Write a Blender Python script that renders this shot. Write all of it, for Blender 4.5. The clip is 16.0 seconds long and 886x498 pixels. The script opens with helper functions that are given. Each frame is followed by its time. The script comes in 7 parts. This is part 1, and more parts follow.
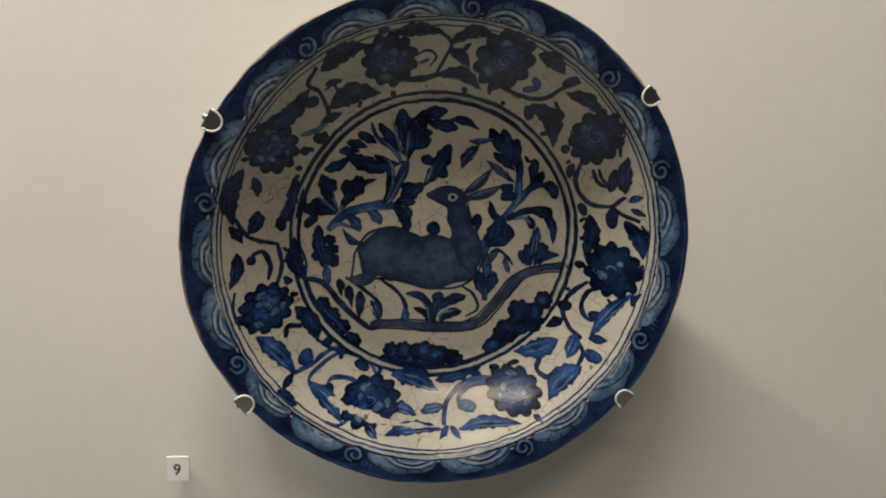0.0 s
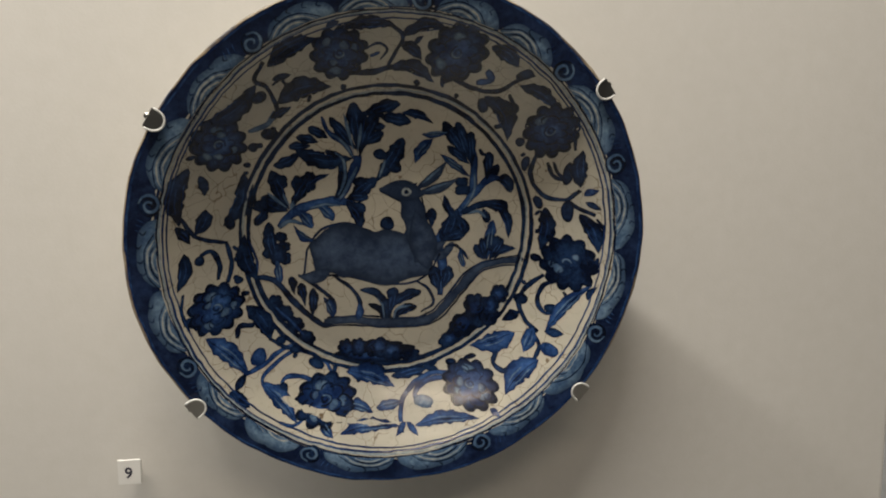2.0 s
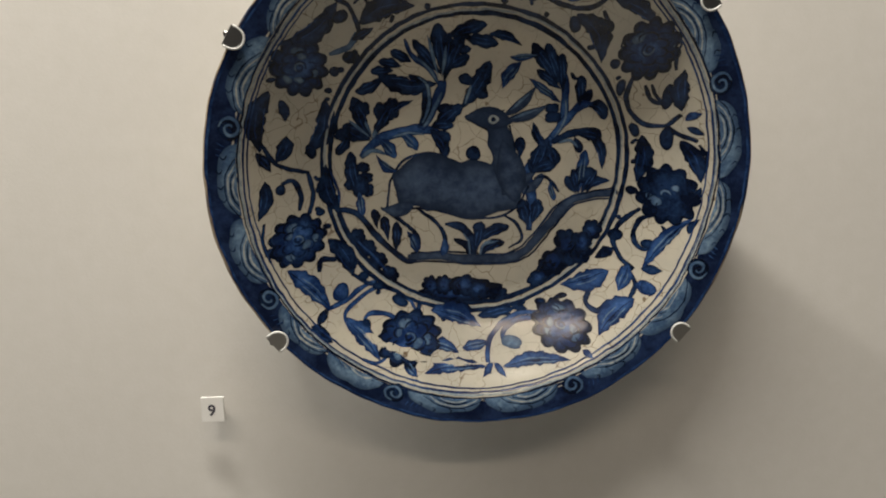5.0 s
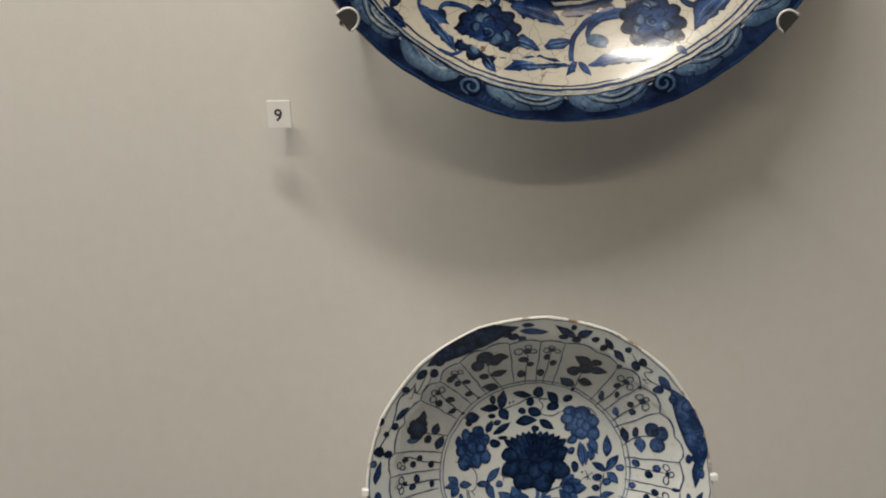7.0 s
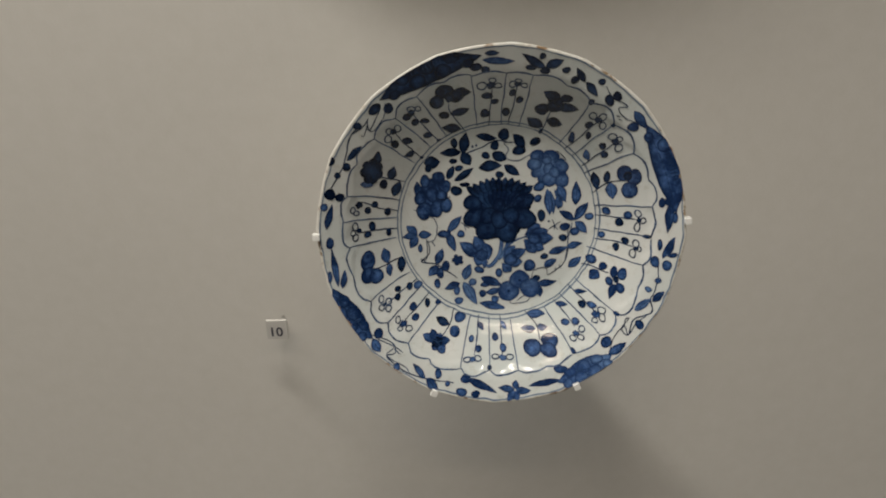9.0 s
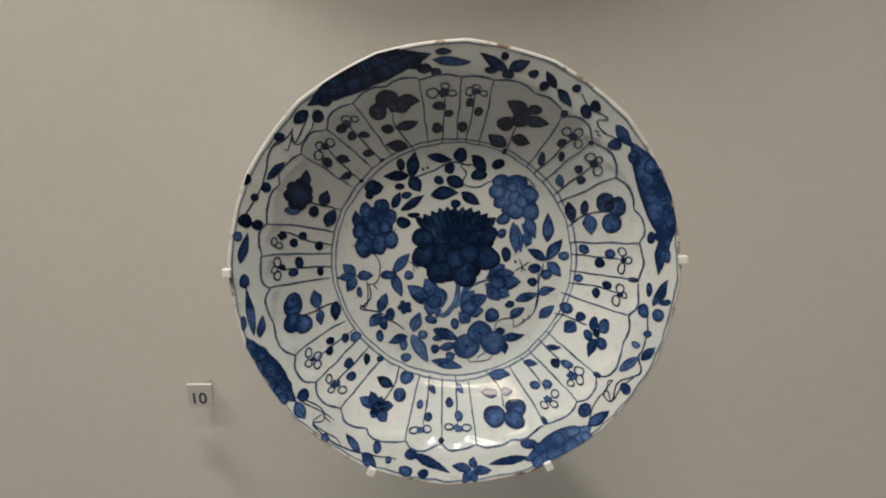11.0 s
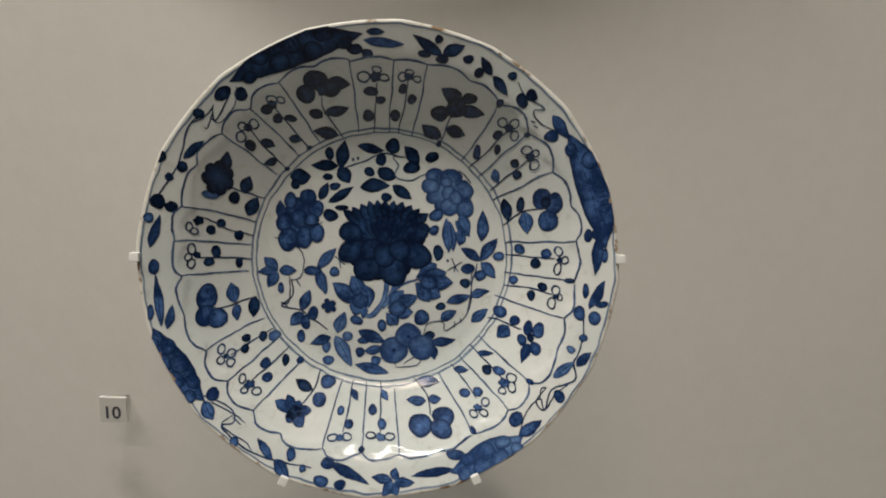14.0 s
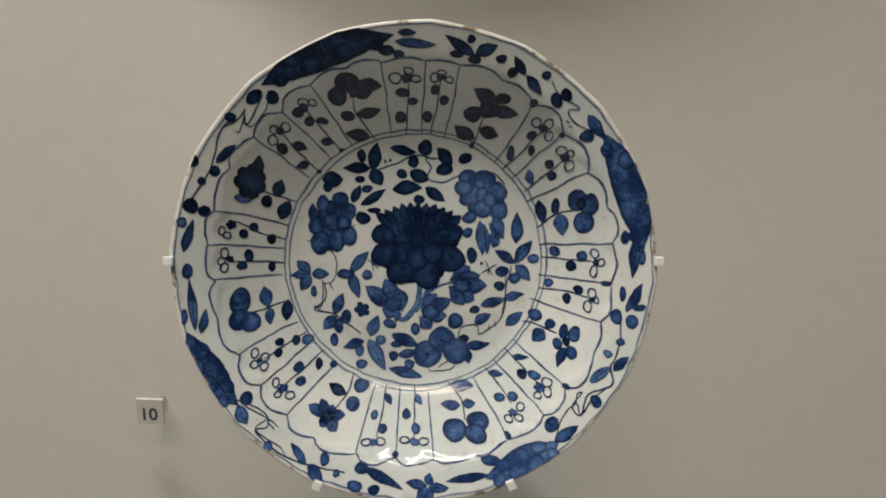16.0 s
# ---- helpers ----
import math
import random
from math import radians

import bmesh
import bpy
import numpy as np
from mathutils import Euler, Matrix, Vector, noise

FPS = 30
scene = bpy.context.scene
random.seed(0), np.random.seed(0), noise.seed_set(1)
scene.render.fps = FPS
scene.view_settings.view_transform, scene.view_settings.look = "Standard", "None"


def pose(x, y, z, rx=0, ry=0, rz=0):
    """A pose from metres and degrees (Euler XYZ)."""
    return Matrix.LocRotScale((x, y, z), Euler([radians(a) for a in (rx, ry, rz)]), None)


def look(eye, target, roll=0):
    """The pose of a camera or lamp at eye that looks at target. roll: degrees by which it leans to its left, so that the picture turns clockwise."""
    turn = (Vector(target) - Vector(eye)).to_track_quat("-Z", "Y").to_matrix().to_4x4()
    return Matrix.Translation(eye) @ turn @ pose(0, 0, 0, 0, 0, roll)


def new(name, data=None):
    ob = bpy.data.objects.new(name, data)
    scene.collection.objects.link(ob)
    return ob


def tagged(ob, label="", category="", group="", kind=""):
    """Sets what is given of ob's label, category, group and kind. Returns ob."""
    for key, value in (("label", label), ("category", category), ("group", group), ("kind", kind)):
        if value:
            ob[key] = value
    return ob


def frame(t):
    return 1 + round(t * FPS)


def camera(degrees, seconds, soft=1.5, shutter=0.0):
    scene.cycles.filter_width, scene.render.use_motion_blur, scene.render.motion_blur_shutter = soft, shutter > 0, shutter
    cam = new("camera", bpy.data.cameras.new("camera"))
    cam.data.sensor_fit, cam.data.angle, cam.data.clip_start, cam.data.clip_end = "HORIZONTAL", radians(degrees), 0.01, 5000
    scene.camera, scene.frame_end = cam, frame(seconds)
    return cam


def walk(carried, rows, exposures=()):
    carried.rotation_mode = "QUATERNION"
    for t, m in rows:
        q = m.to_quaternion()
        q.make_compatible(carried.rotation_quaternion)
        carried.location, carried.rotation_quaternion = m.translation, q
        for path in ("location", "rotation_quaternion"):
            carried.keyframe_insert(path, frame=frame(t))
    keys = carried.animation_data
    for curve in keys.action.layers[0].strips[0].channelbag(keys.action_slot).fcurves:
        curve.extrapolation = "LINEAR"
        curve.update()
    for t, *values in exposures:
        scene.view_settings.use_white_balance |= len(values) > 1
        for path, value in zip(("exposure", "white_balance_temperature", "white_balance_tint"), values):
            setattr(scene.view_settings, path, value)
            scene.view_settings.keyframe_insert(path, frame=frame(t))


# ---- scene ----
cam = camera(56.5, 16.0, soft=2.0)
PATH = [
    (0, (0.441, 0.037, 1.976), (0.616, 2.021, 1.787), 0.3),
    (0.5, (0.418, 0.035, 1.988), (0.712, 1.998, 1.74), 0.9),
    (1, (0.403, 0.047, 1.987), (0.785, 1.986, 1.678), 0.6),
    (1.2, (0.415, 0.045, 2.008), (0.804, 1.980, 1.684), 0.7),
    (1.5, (0.441, 0.045, 2.001), (0.789, 1.992, 1.703), 0.2),
    (2, (0.447, 0.05, 2.001), (0.718, 2.013, 1.729), -0.1),
    (2.5, (0.443, 0.046, 1.991), (0.642, 2.02, 1.738), -0.2),
    (3, (0.427, 0.044, 1.992), (0.592, 2.022, 1.743), -0.3),
    (3.2, (0.419, 0.045, 1.992), (0.575, 2.023, 1.742), -0.3),
    (5.3, (0.443, 0.081, 1.932), (0.493, 2.053, 1.602), -1.2),
    (5.5, (0.441, 0.077, 1.919), (0.468, 2.043, 1.552), -1.3),
    (6, (0.417, 0.071, 1.887), (0.426, 2.021, 1.443), -1.3),
    (6.5, (0.416, 0.085, 1.812), (0.367, 2.032, 1.36), -1.3),
    (7, (0.416, 0.089, 1.784), (0.375, 2.014, 1.242), -1.2),
    (7.5, (0.424, 0.087, 1.772), (0.379, 1.985, 1.142), -1.6),
    (8, (0.421, 0.09, 1.75), (0.393, 1.959, 1.04), -1.4),
    (8.5, (0.422, 0.101, 1.713), (0.404, 1.911, 0.863), -0.9),
    (9, (0.437, 0.114, 1.694), (0.418, 1.898, 0.79), -1.0),
    (9.2, (0.443, 0.129, 1.686), (0.429, 1.907, 0.772), -1.4),
    (11.3, (0.468, 0.201, 1.611), (0.476, 2.077, 0.917), 0.5),
    (11.5, (0.468, 0.195, 1.603), (0.501, 2.071, 0.911), 0.9),
    (12, (0.475, 0.186, 1.571), (0.542, 2.07, 0.903), 1.6),
    (12.5, (0.473, 0.197, 1.57), (0.539, 2.096, 0.946), 2.0),
    (13, (0.481, 0.205, 1.567), (0.544, 2.117, 0.986), 2.4),
    (13.5, (0.488, 0.2, 1.573), (0.554, 2.123, 1.025), 2.5),
    (14, (0.492, 0.211, 1.571), (0.559, 2.133, 1.021), 2.5),
    (14.5, (0.501, 0.214, 1.573), (0.568, 2.135, 1.02), 2.4),
    (15, (0.498, 0.215, 1.575), (0.547, 2.136, 1.021), 2.1),
    (15.5, (0.493, 0.219, 1.573), (0.509, 2.14, 1.016), 1.8),
    (16, (0.493, 0.218, 1.573), (0.475, 2.137, 1.011), 1.5),
]
EXPOSURES = [(0, -0.10), (3.2, -0.14), (5.3, 0.0), (7.0, 0.0), (8.5, -0.16), (9.2, -0.18), (11.3, -0.04), (16, 0.0)]
TOP = pose(0, 0, -0.4)  # the floor lies at z = 0
walk(cam, [(t, TOP @ look(eye, target, roll)) for t, eye, target, roll in PATH], EXPOSURES)

# ---- light ----
world = bpy.data.worlds.new("world")
scene.world = world
world.use_nodes = True
world.node_tree.nodes["Background"].inputs[0].default_value = (0.9, 0.95, 1.0, 1)
world.node_tree.nodes["Background"].inputs[1].default_value = 0.02


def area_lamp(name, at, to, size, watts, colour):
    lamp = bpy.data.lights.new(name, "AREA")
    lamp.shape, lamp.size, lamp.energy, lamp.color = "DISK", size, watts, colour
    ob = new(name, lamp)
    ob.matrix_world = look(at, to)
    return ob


AIM = (0.5, 0.78, 1.3)
bar = area_lamp("front_light_bar", (0.35, -1.08, 3.1), AIM, 1.6, 9.5, (1.0, 0.83, 0.64))
bar.data.shape, bar.data.size_y = "RECTANGLE", 0.09
strip = area_lamp("led_strip_light", (-0.35, 0.20, 3.3), (-0.10, 0.76, 1.3), 2.0, 70, (1.0, 0.94, 0.85))
strip.data.shape, strip.data.size_y = "RECTANGLE", 0.07
# added soft fill from above, out of view; stands for no real fitting
area_lamp("added_room_fill", (0.0, -1.2, 3.44), (0.0, -1.2, 0.0), 3.6, 6.5, (1.0, 0.96, 0.92))
# added fill that brightens the far pier and its west face
area_lamp("added_pier_fill", (2.3, 4.0, 3.42), (2.3, 4.0, 0.0), 1.6, 55, (1.0, 0.96, 0.9))

# ---- materials ----


def material(name, base, rough=0.5, metal=0.0, coat=0.0):
    m = bpy.data.materials.new(name)
    m.use_nodes = True
    s = m.node_tree.nodes["Principled BSDF"]
    s.inputs["Base Color"].default_value = (*base, 1)
    s.inputs["Roughness"].default_value = rough
    s.inputs["Metallic"].default_value = metal
    s.inputs["Coat Weight"].default_value = coat
    s.inputs["Coat Roughness"].default_value = 0.06
    return m, m.node_tree.nodes, m.node_tree.links, s


def noise_node(n, l, scale, detail=4.0, rough=0.6):
    c = n.new("ShaderNodeTexCoord")
    t = n.new("ShaderNodeTexNoise")
    t.inputs["Scale"].default_value, t.inputs["Detail"].default_value, t.inputs["Roughness"].default_value = scale, detail, rough
    l.new(c.outputs["Object"], t.inputs["Vector"])
    return t.outputs["Fac"]


def ramp(n, l, fac, stops):
    r = n.new("ShaderNodeValToRGB")
    e = r.color_ramp.elements
    while len(e) < len(stops):
        e.new(0.5)
    for k, (p, c) in zip(e, stops):
        k.position, k.color = p, (*c, 1)
    l.new(fac, r.inputs["Fac"])
    return r.outputs["Color"]


def blend(n, l, mode, fac, a, b):
    x = n.new("ShaderNodeMix")
    x.data_type, x.blend_type = "RGBA", mode
    for sock, v in ((x.inputs[0], fac), (x.inputs[6], a), (x.inputs[7], b)):
        if isinstance(v, (int, float)):
            sock.default_value = v
        elif isinstance(v, tuple):
            sock.default_value = (*v, 1)
        else:
            l.new(v, sock)
    return x.outputs[2]


def bump(n, l, s, height, strength, distance):
    b = n.new("ShaderNodeBump")
    b.inputs["Strength"].default_value, b.inputs["Distance"].default_value = strength, distance
    l.new(height, b.inputs["Height"])
    l.new(b.outputs["Normal"], s.inputs["Normal"])


def painted_wall(name, base, amount=0.04):
    m, n, l, s = material(name, base, 0.85)
    big = ramp(n, l, noise_node(n, l, 1.3, 3), [(0.3, tuple(c * (1 - amount) for c in base)), (0.7, tuple(min(1, c * (1 + amount)) for c in base))])
    fine = ramp(n, l, noise_node(n, l, 60, 5), [(0.3, (0.96, 0.96, 0.95)), (0.7, (1, 1, 1))])
    l.new(blend(n, l, "MULTIPLY", 1.0, big, fine), s.inputs["Base Color"])
    bump(n, l, s, noise_node(n, l, 350, 3), 0.12, 0.001)
    return m


def glaze(name, base, tint, crack, crack_scale, crack_width, rough):
    """Tin or porcelain glaze: two tints, fine crazing, a clear glossy coat."""
    m, n, l, s = material(name, base, rough, 0.0, 0.12)
    s.inputs["Specular IOR Level"].default_value = 0.38
    colour = ramp(n, l, noise_node(n, l, 14, 4), [(0.35, tint), (0.62, base)])
    speck = ramp(n, l, noise_node(n, l, 160, 3), [(0.30, (0.86, 0.84, 0.8)), (0.42, (1, 1, 1))])
    colour = blend(n, l, "MULTIPLY", 0.7, colour, speck)
    c = n.new("ShaderNodeTexCoord")
    w = n.new("ShaderNodeTexNoise")
    w.inputs["Scale"].default_value = 40
    l.new(c.outputs["Object"], w.inputs["Vector"])
    v = n.new("ShaderNodeTexVoronoi")
    v.feature = "DISTANCE_TO_EDGE"
    v.inputs["Scale"].default_value = crack_scale
    l.new(blend(n, l, "LINEAR_LIGHT", 0.012, c.outputs["Object"], w.outputs["Color"]), v.inputs["Vector"])
    lines = ramp(n, l, v.outputs["Distance"], [(0.0, (1, 1, 1)), (crack_width, (0, 0, 0))])
    some = ramp(n, l, noise_node(n, l, 18, 2), [(0.36, (0, 0, 0)), (0.54, (1, 1, 1))])
    mask = blend(n, l, "MULTIPLY", 1.0, lines, some)
    l.new(blend(n, l, "MIX", mask, colour, crack), s.inputs["Base Color"])
    bump(n, l, s, noise_node(n, l, 55, 3), 0.10, 0.002)
    return m


def cobalt(name, thin, thick, rough, edge_dark=0.5, patch=45):
    """Brushed cobalt under the glaze: paler where thin, pooled along a stroke's edge."""
    m, n, l, s = material(name, thin, rough, 0.0, 0.12)
    s.inputs["Specular IOR Level"].default_value = 0.38
    wash = ramp(n, l, noise_node(n, l, patch, 6, 0.7), [(0.40, thin), (0.57, thick)])
    streak = ramp(n, l, noise_node(n, l, patch * 5, 4, 0.7), [(0.36, (0.55, 0.60, 0.68)), (0.64, (1.35, 1.32, 1.22))])
    wash = blend(n, l, "MULTIPLY", 0.8, wash, streak)
    a = n.new("ShaderNodeAttribute")
    a.attribute_name = "pool"
    pool = ramp(n, l, a.outputs["Fac"], [(0.25, (0, 0, 0)), (0.70, (edge_dark * 0.45,) * 3), (0.95, (edge_dark,) * 3)])
    g = n.new("ShaderNodeNewGeometry")
    each = ramp(n, l, g.outputs["Random Per Island"], [(0.0, (0.66, 0.68, 0.72)), (1.0, (1.25, 1.25, 1.2))])
    wash = blend(n, l, "MULTIPLY", 1.0, wash, each)
    dark = tuple(c * 0.55 for c in thick)
    l.new(blend(n, l, "MIX", pool, wash, dark), s.inputs["Base Color"])
    bump(n, l, s, noise_node(n, l, 55, 3), 0.10, 0.002)
    return m


WALL = painted_wall("display_wall_paint", (0.72, 0.70, 0.66))
ROOM = painted_wall("room_wall_paint", (0.80, 0.79, 0.77))
# darkened paints for unseen walls and ceiling, to cut bounce and reflections
DIM = painted_wall("low_bounce_wall_paint", (0.15, 0.16, 0.18))
CEIL = painted_wall("ceiling_paint", (0.50, 0.50, 0.49))
EARTH = glaze("tin_glaze", (0.57, 0.53, 0.43), (0.47, 0.445, 0.375), (0.13, 0.08, 0.04), 62, 0.018, 0.24)
PORCELAIN = glaze("porcelain_glaze", (0.66, 0.675, 0.655), (0.56, 0.605, 0.595), (0.45, 0.44, 0.40), 40, 0.003, 0.11)
CLAY = material("bare_clay", (0.30, 0.22, 0.14), 0.8)[0]
LIP, n_, l_, s_ = material("worn_glazed_lip", (0.1, 0.1, 0.1), 0.35)
l_.new(ramp(n_, l_, noise_node(n_, l_, 22, 5), [(0.40, (0.02, 0.03, 0.06)), (0.50, (0.22, 0.17, 0.11)), (0.62, (0.42, 0.36, 0.26))]), s_.inputs["Base Color"])
LIP2, n_, l_, s_ = material("worn_porcelain_lip", (0.6, 0.6, 0.6), 0.3)
l_.new(ramp(n_, l_, noise_node(n_, l_, 60, 5), [(0.36, (0.24, 0.16, 0.09)), (0.42, (0.66, 0.64, 0.58)), (0.7, (0.74, 0.74, 0.70))]), s_.inputs["Base Color"])
INK = cobalt("cobalt_dark", (0.016, 0.040, 0.115), (0.003, 0.007, 0.024), 0.16, 0.8)
BLUE = cobalt("cobalt_mid", (0.042, 0.105, 0.29), (0.009, 0.026, 0.100), 0.16, 0.9)
RIM = cobalt("cobalt_rim", (0.016, 0.032, 0.094), (0.005, 0.011, 0.038), 0.16, 0.3, 30)
WASH = cobalt("cobalt_wash", (0.16, 0.245, 0.36), (0.062, 0.115, 0.215), 0.16, 0.8)
PALE = cobalt("cobalt_pale", (0.48, 0.48, 0.44), (0.28, 0.33, 0.37), 0.16, 0.2)
SLATE = cobalt("cobalt_slate", (0.055, 0.085, 0.155), (0.024, 0.040, 0.085), 0.16, 0.8, 22)
INK2 = cobalt("porcelain_cobalt_line", (0.030, 0.066, 0.155), (0.010, 0.022, 0.062), 0.08, 0.2)
LINE2 = cobalt("porcelain_cobalt_thin_line", (0.085, 0.14, 0.26), (0.030, 0.055, 0.130), 0.08, 0.1, 90)
BLUE2 = cobalt("porcelain_cobalt_leaf", (0.066, 0.140, 0.345), (0.011, 0.031, 0.105), 0.08, 0.95, 70)
DEEP2 = cobalt("porcelain_cobalt_deep", (0.017, 0.044, 0.120), (0.003, 0.010, 0.034), 0.08, 0.9, 70)
SKY2 = cobalt("porcelain_cobalt_light", (0.105, 0.19, 0.385), (0.032, 0.074, 0.21), 0.08, 0.95, 60)
PET2 = cobalt("porcelain_cobalt_petal", (0.020, 0.052, 0.140), (0.005, 0.015, 0.052), 0.08, 0.95, 70)
RING2 = cobalt("porcelain_cobalt_ring", (0.30, 0.37, 0.47), (0.13, 0.19, 0.30), 0.08, 0.8, 50)
STEEL = material("brushed_steel", (0.42, 0.40, 0.37), 0.28, 1.0)[0]
CARD_GREY = painted_wall("greyed_label_card", (0.60, 0.585, 0.56), 0.01)
CARD = painted_wall("label_card", (0.82, 0.81, 0.78), 0.01)
PRINT = material("label_print", (0.03, 0.03, 0.05), 0.6)[0]
ACRYLIC, n_, l_, s_ = material("clear_acrylic", (0.95, 0.96, 0.96), 0.06)
s_.inputs["Transmission Weight"].default_value, s_.inputs["IOR"].default_value = 1.0, 1.49
FLOOR, n_, l_, s_ = material("grey_stone_floor", (0.42, 0.42, 0.41), 0.35)
l_.new(ramp(n_, l_, noise_node(n_, l_, 3.5, 8, 0.7), [(0.3, (0.33, 0.33, 0.325)), (0.7, (0.50, 0.50, 0.48))]), s_.inputs["Base Color"])
bump(n_, l_, s_, noise_node(n_, l_, 40, 4), 0.1, 0.002)

# ---- structure ----


def mesh_object(name, bm, mat, parent=None, smooth=False, label=""):
    me = bpy.data.meshes.new(name)
    bmesh.ops.recalc_face_normals(bm, faces=bm.faces)
    bm.to_mesh(me)
    bm.free()
    me.materials.append(mat)
    if smooth:
        me.polygons.foreach_set("use_smooth", [True] * len(me.polygons))
    ob = new(name, me)
    ob.parent = parent
    if label:
        ob["label"] = label
    return ob


def block(x0, x1, y0, y1, z0, z1, bevel=0.0):
    bm = bmesh.new()
    bmesh.ops.create_cube(bm, size=1)
    for v in bm.verts:
        v.co = Vector(((x0 + x1) / 2 + v.co.x * (x1 - x0), (y0 + y1) / 2 + v.co.y * (y1 - y0), (z0 + z1) / 2 + v.co.z * (z1 - z0)))
    if bevel:
        bmesh.ops.bevel(bm, geom=bm.edges[:], offset=bevel, segments=2, profile=0.7, affect="EDGES")
    return bm


def setting(name, bm, mat, label, category):
    return tagged(mesh_object(name, bm, mat), label, category, kind="structure")


FACE = 0.80  # the front of the display wall
setting("floor", block(-3.2, 5.2, -3.5, 5.6, -0.1, 0.0), FLOOR, "worn grey polished stone gallery floor", "floor")
setting("wall_display", block(-2.2, 1.014, FACE, FACE + 0.16, 0.0, 3.0, 0.003), WALL, "matt off-white painted display wall behind the dishes", "wall")
# west, east and south walls stay out of view; dark to hold fill down
setting("wall_west", block(-3.3, -3.2, -3.5, 5.6, 0.0, 3.5), DIM, "unseen plain grey gallery side wall, darkened to cut bounce light", "wall")
setting("wall_east", block(5.2, 5.3, -3.5, 5.6, 0.0, 3.5), DIM, "unseen plain grey gallery side wall, darkened to cut bounce light", "wall")
setting("wall_north", block(-3.2, 5.2, 5.6, 5.7, 0.0, 3.5), ROOM, "plain off-white gallery far wall", "wall")
setting("wall_south", block(-3.2, 5.2, -3.6, -3.5, 0.0, 3.5), DIM, "unseen plain grey wall opposite the dishes, darkened to cut bounce light", "wall")
setting("ceiling", block(-3.2, 5.2, -3.5, 5.6, 3.5, 3.6), CEIL, "unseen plain gallery ceiling, greyed to cut bounce light", "ceiling")

# ---- dishes ----


class Dish:
    """A dish in its own frame: x right, y up across its face, z towards the viewer, the rim at z = 0. Millimetres in, metres out."""

    def __init__(self, thing, profile, wobble, radius, rim, fixed):
        self.radius, self.rim, self.fixed = radius, rim, fixed
        self.thing, self.profile, self.wobble, self.count = thing, profile, wobble, 0
        rs, zs = zip(*profile)
        fine = np.linspace(0, rs[-1], 400)
        z = np.interp(fine, rs, zs)
        for _ in range(26):
            z[1:-1] = (z[:-2] + 2 * z[1:-1] + z[2:]) / 4
        self.fine, self.z = fine, z

    def depth(self, x, y):
        r = math.hypot(x, y)
        z = float(np.interp(r, self.fine, self.z))
        return z + self.wobble(r, math.atan2(y, x))

    def normal(self, x, y):
        e = 0.5
        dx = (self.depth(x + e, y) - self.depth(x - e, y)) / (2 * e)
        dy = (self.depth(x, y + e) - self.depth(x, y - e)) / (2 * e)
        return Vector((-dx, -dy, 1)).normalized()

    def by_hand(self, x, y):
        """The small tremble of a brush; outside the fixed circle the drawing follows the uneven rim, and stays on the glaze."""
        p = Vector((x * 0.11, y * 0.11, 3.0))
        q = Vector((x * 0.45, y * 0.45, 7.0))
        x, y = x + 0.8 * noise.noise(p) + 0.3 * noise.noise(q), y + 0.8 * noise.noise(p + Vector((9, 4, 0))) + 0.3 * noise.noise(q + Vector((5, 2, 0)))
        r, a = math.hypot(x, y), math.atan2(y, x)
        if r > self.fixed:
            edge = self.radius * self.rim(a) - 1.2
            s = self.fixed + (r - self.fixed) * (edge - self.fixed) / (self.radius - 1.2 - self.fixed)
            s = min(s, edge)
            x, y = x * s / r, y * s / r
        return x, y

    def paint(self, name, grids, mat, lift=0.10, label=""):
        """One painted shape: grids of rows of (x, y, pool), laid on the glaze."""
        self.count += 1
        off = lift + 0.003 * (self.count % 45)
        verts, faces, pool, normals = [], [], [], []
        for g, rows in enumerate(grids):
            over = off + 0.006 * g
            start, wide = len(verts), len(rows[0])
            for row in rows:
                for x, y, p in row:
                    x, y = self.by_hand(x, y)
                    nn = self.normal(x, y)
                    verts.append(Vector((x, y, self.depth(x, y) + over)) * 0.001)
                    normals.append(nn)
                    pool.append(p)
            for i in range(len(rows) - 1):
                for j in range(wide - 1):
                    a = start + i * wide + j
                    faces.append((a, a + 1, a + wide + 1, a + wide))
        me = bpy.data.meshes.new(name)
        me.from_pydata(verts, [], faces)
        me.validate()
        me.materials.append(mat)
        a = me.attributes.new("pool", "FLOAT", "POINT")
        a.data.foreach_set("value", pool)
        if me.polygons and me.polygons[0].normal.z < 0:
            me.flip_normals()
        me.polygons.foreach_set("use_smooth", [True] * len(me.polygons))
        me.normals_split_custom_set_from_vertices([tuple(v) for v in normals])
        ob = new(name, me)
        ob.parent = self.thing
        if label:
            ob["label"] = label
        return ob


def curve_through(points, step=2.0):
    """A smooth line through a few points."""
    p = [np.array(q, float) for q in points]
    if len(p) == 2:
        n = max(3, int(np.linalg.norm(p[1] - p[0]) / step) + 1)
        return [p[0] + (p[1] - p[0]) * k / (n - 1) for k in range(n)]
    p = [2 * p[0] - p[1]] + p + [2 * p[-1] - p[-2]]
    out = []
    for a, b, c, d in zip(p, p[1:], p[2:], p[3:]):
        n = max(2, int(np.linalg.norm(c - b) / step) + 1)
        for k in range(n):
            t = k / n
            out.append(0.5 * (2 * b + (c - a) * t + (2 * a - 5 * b + 4 * c - d) * t * t + (3 * b - a - 3 * c + d) * t ** 3))
    return out + [p[-2]]


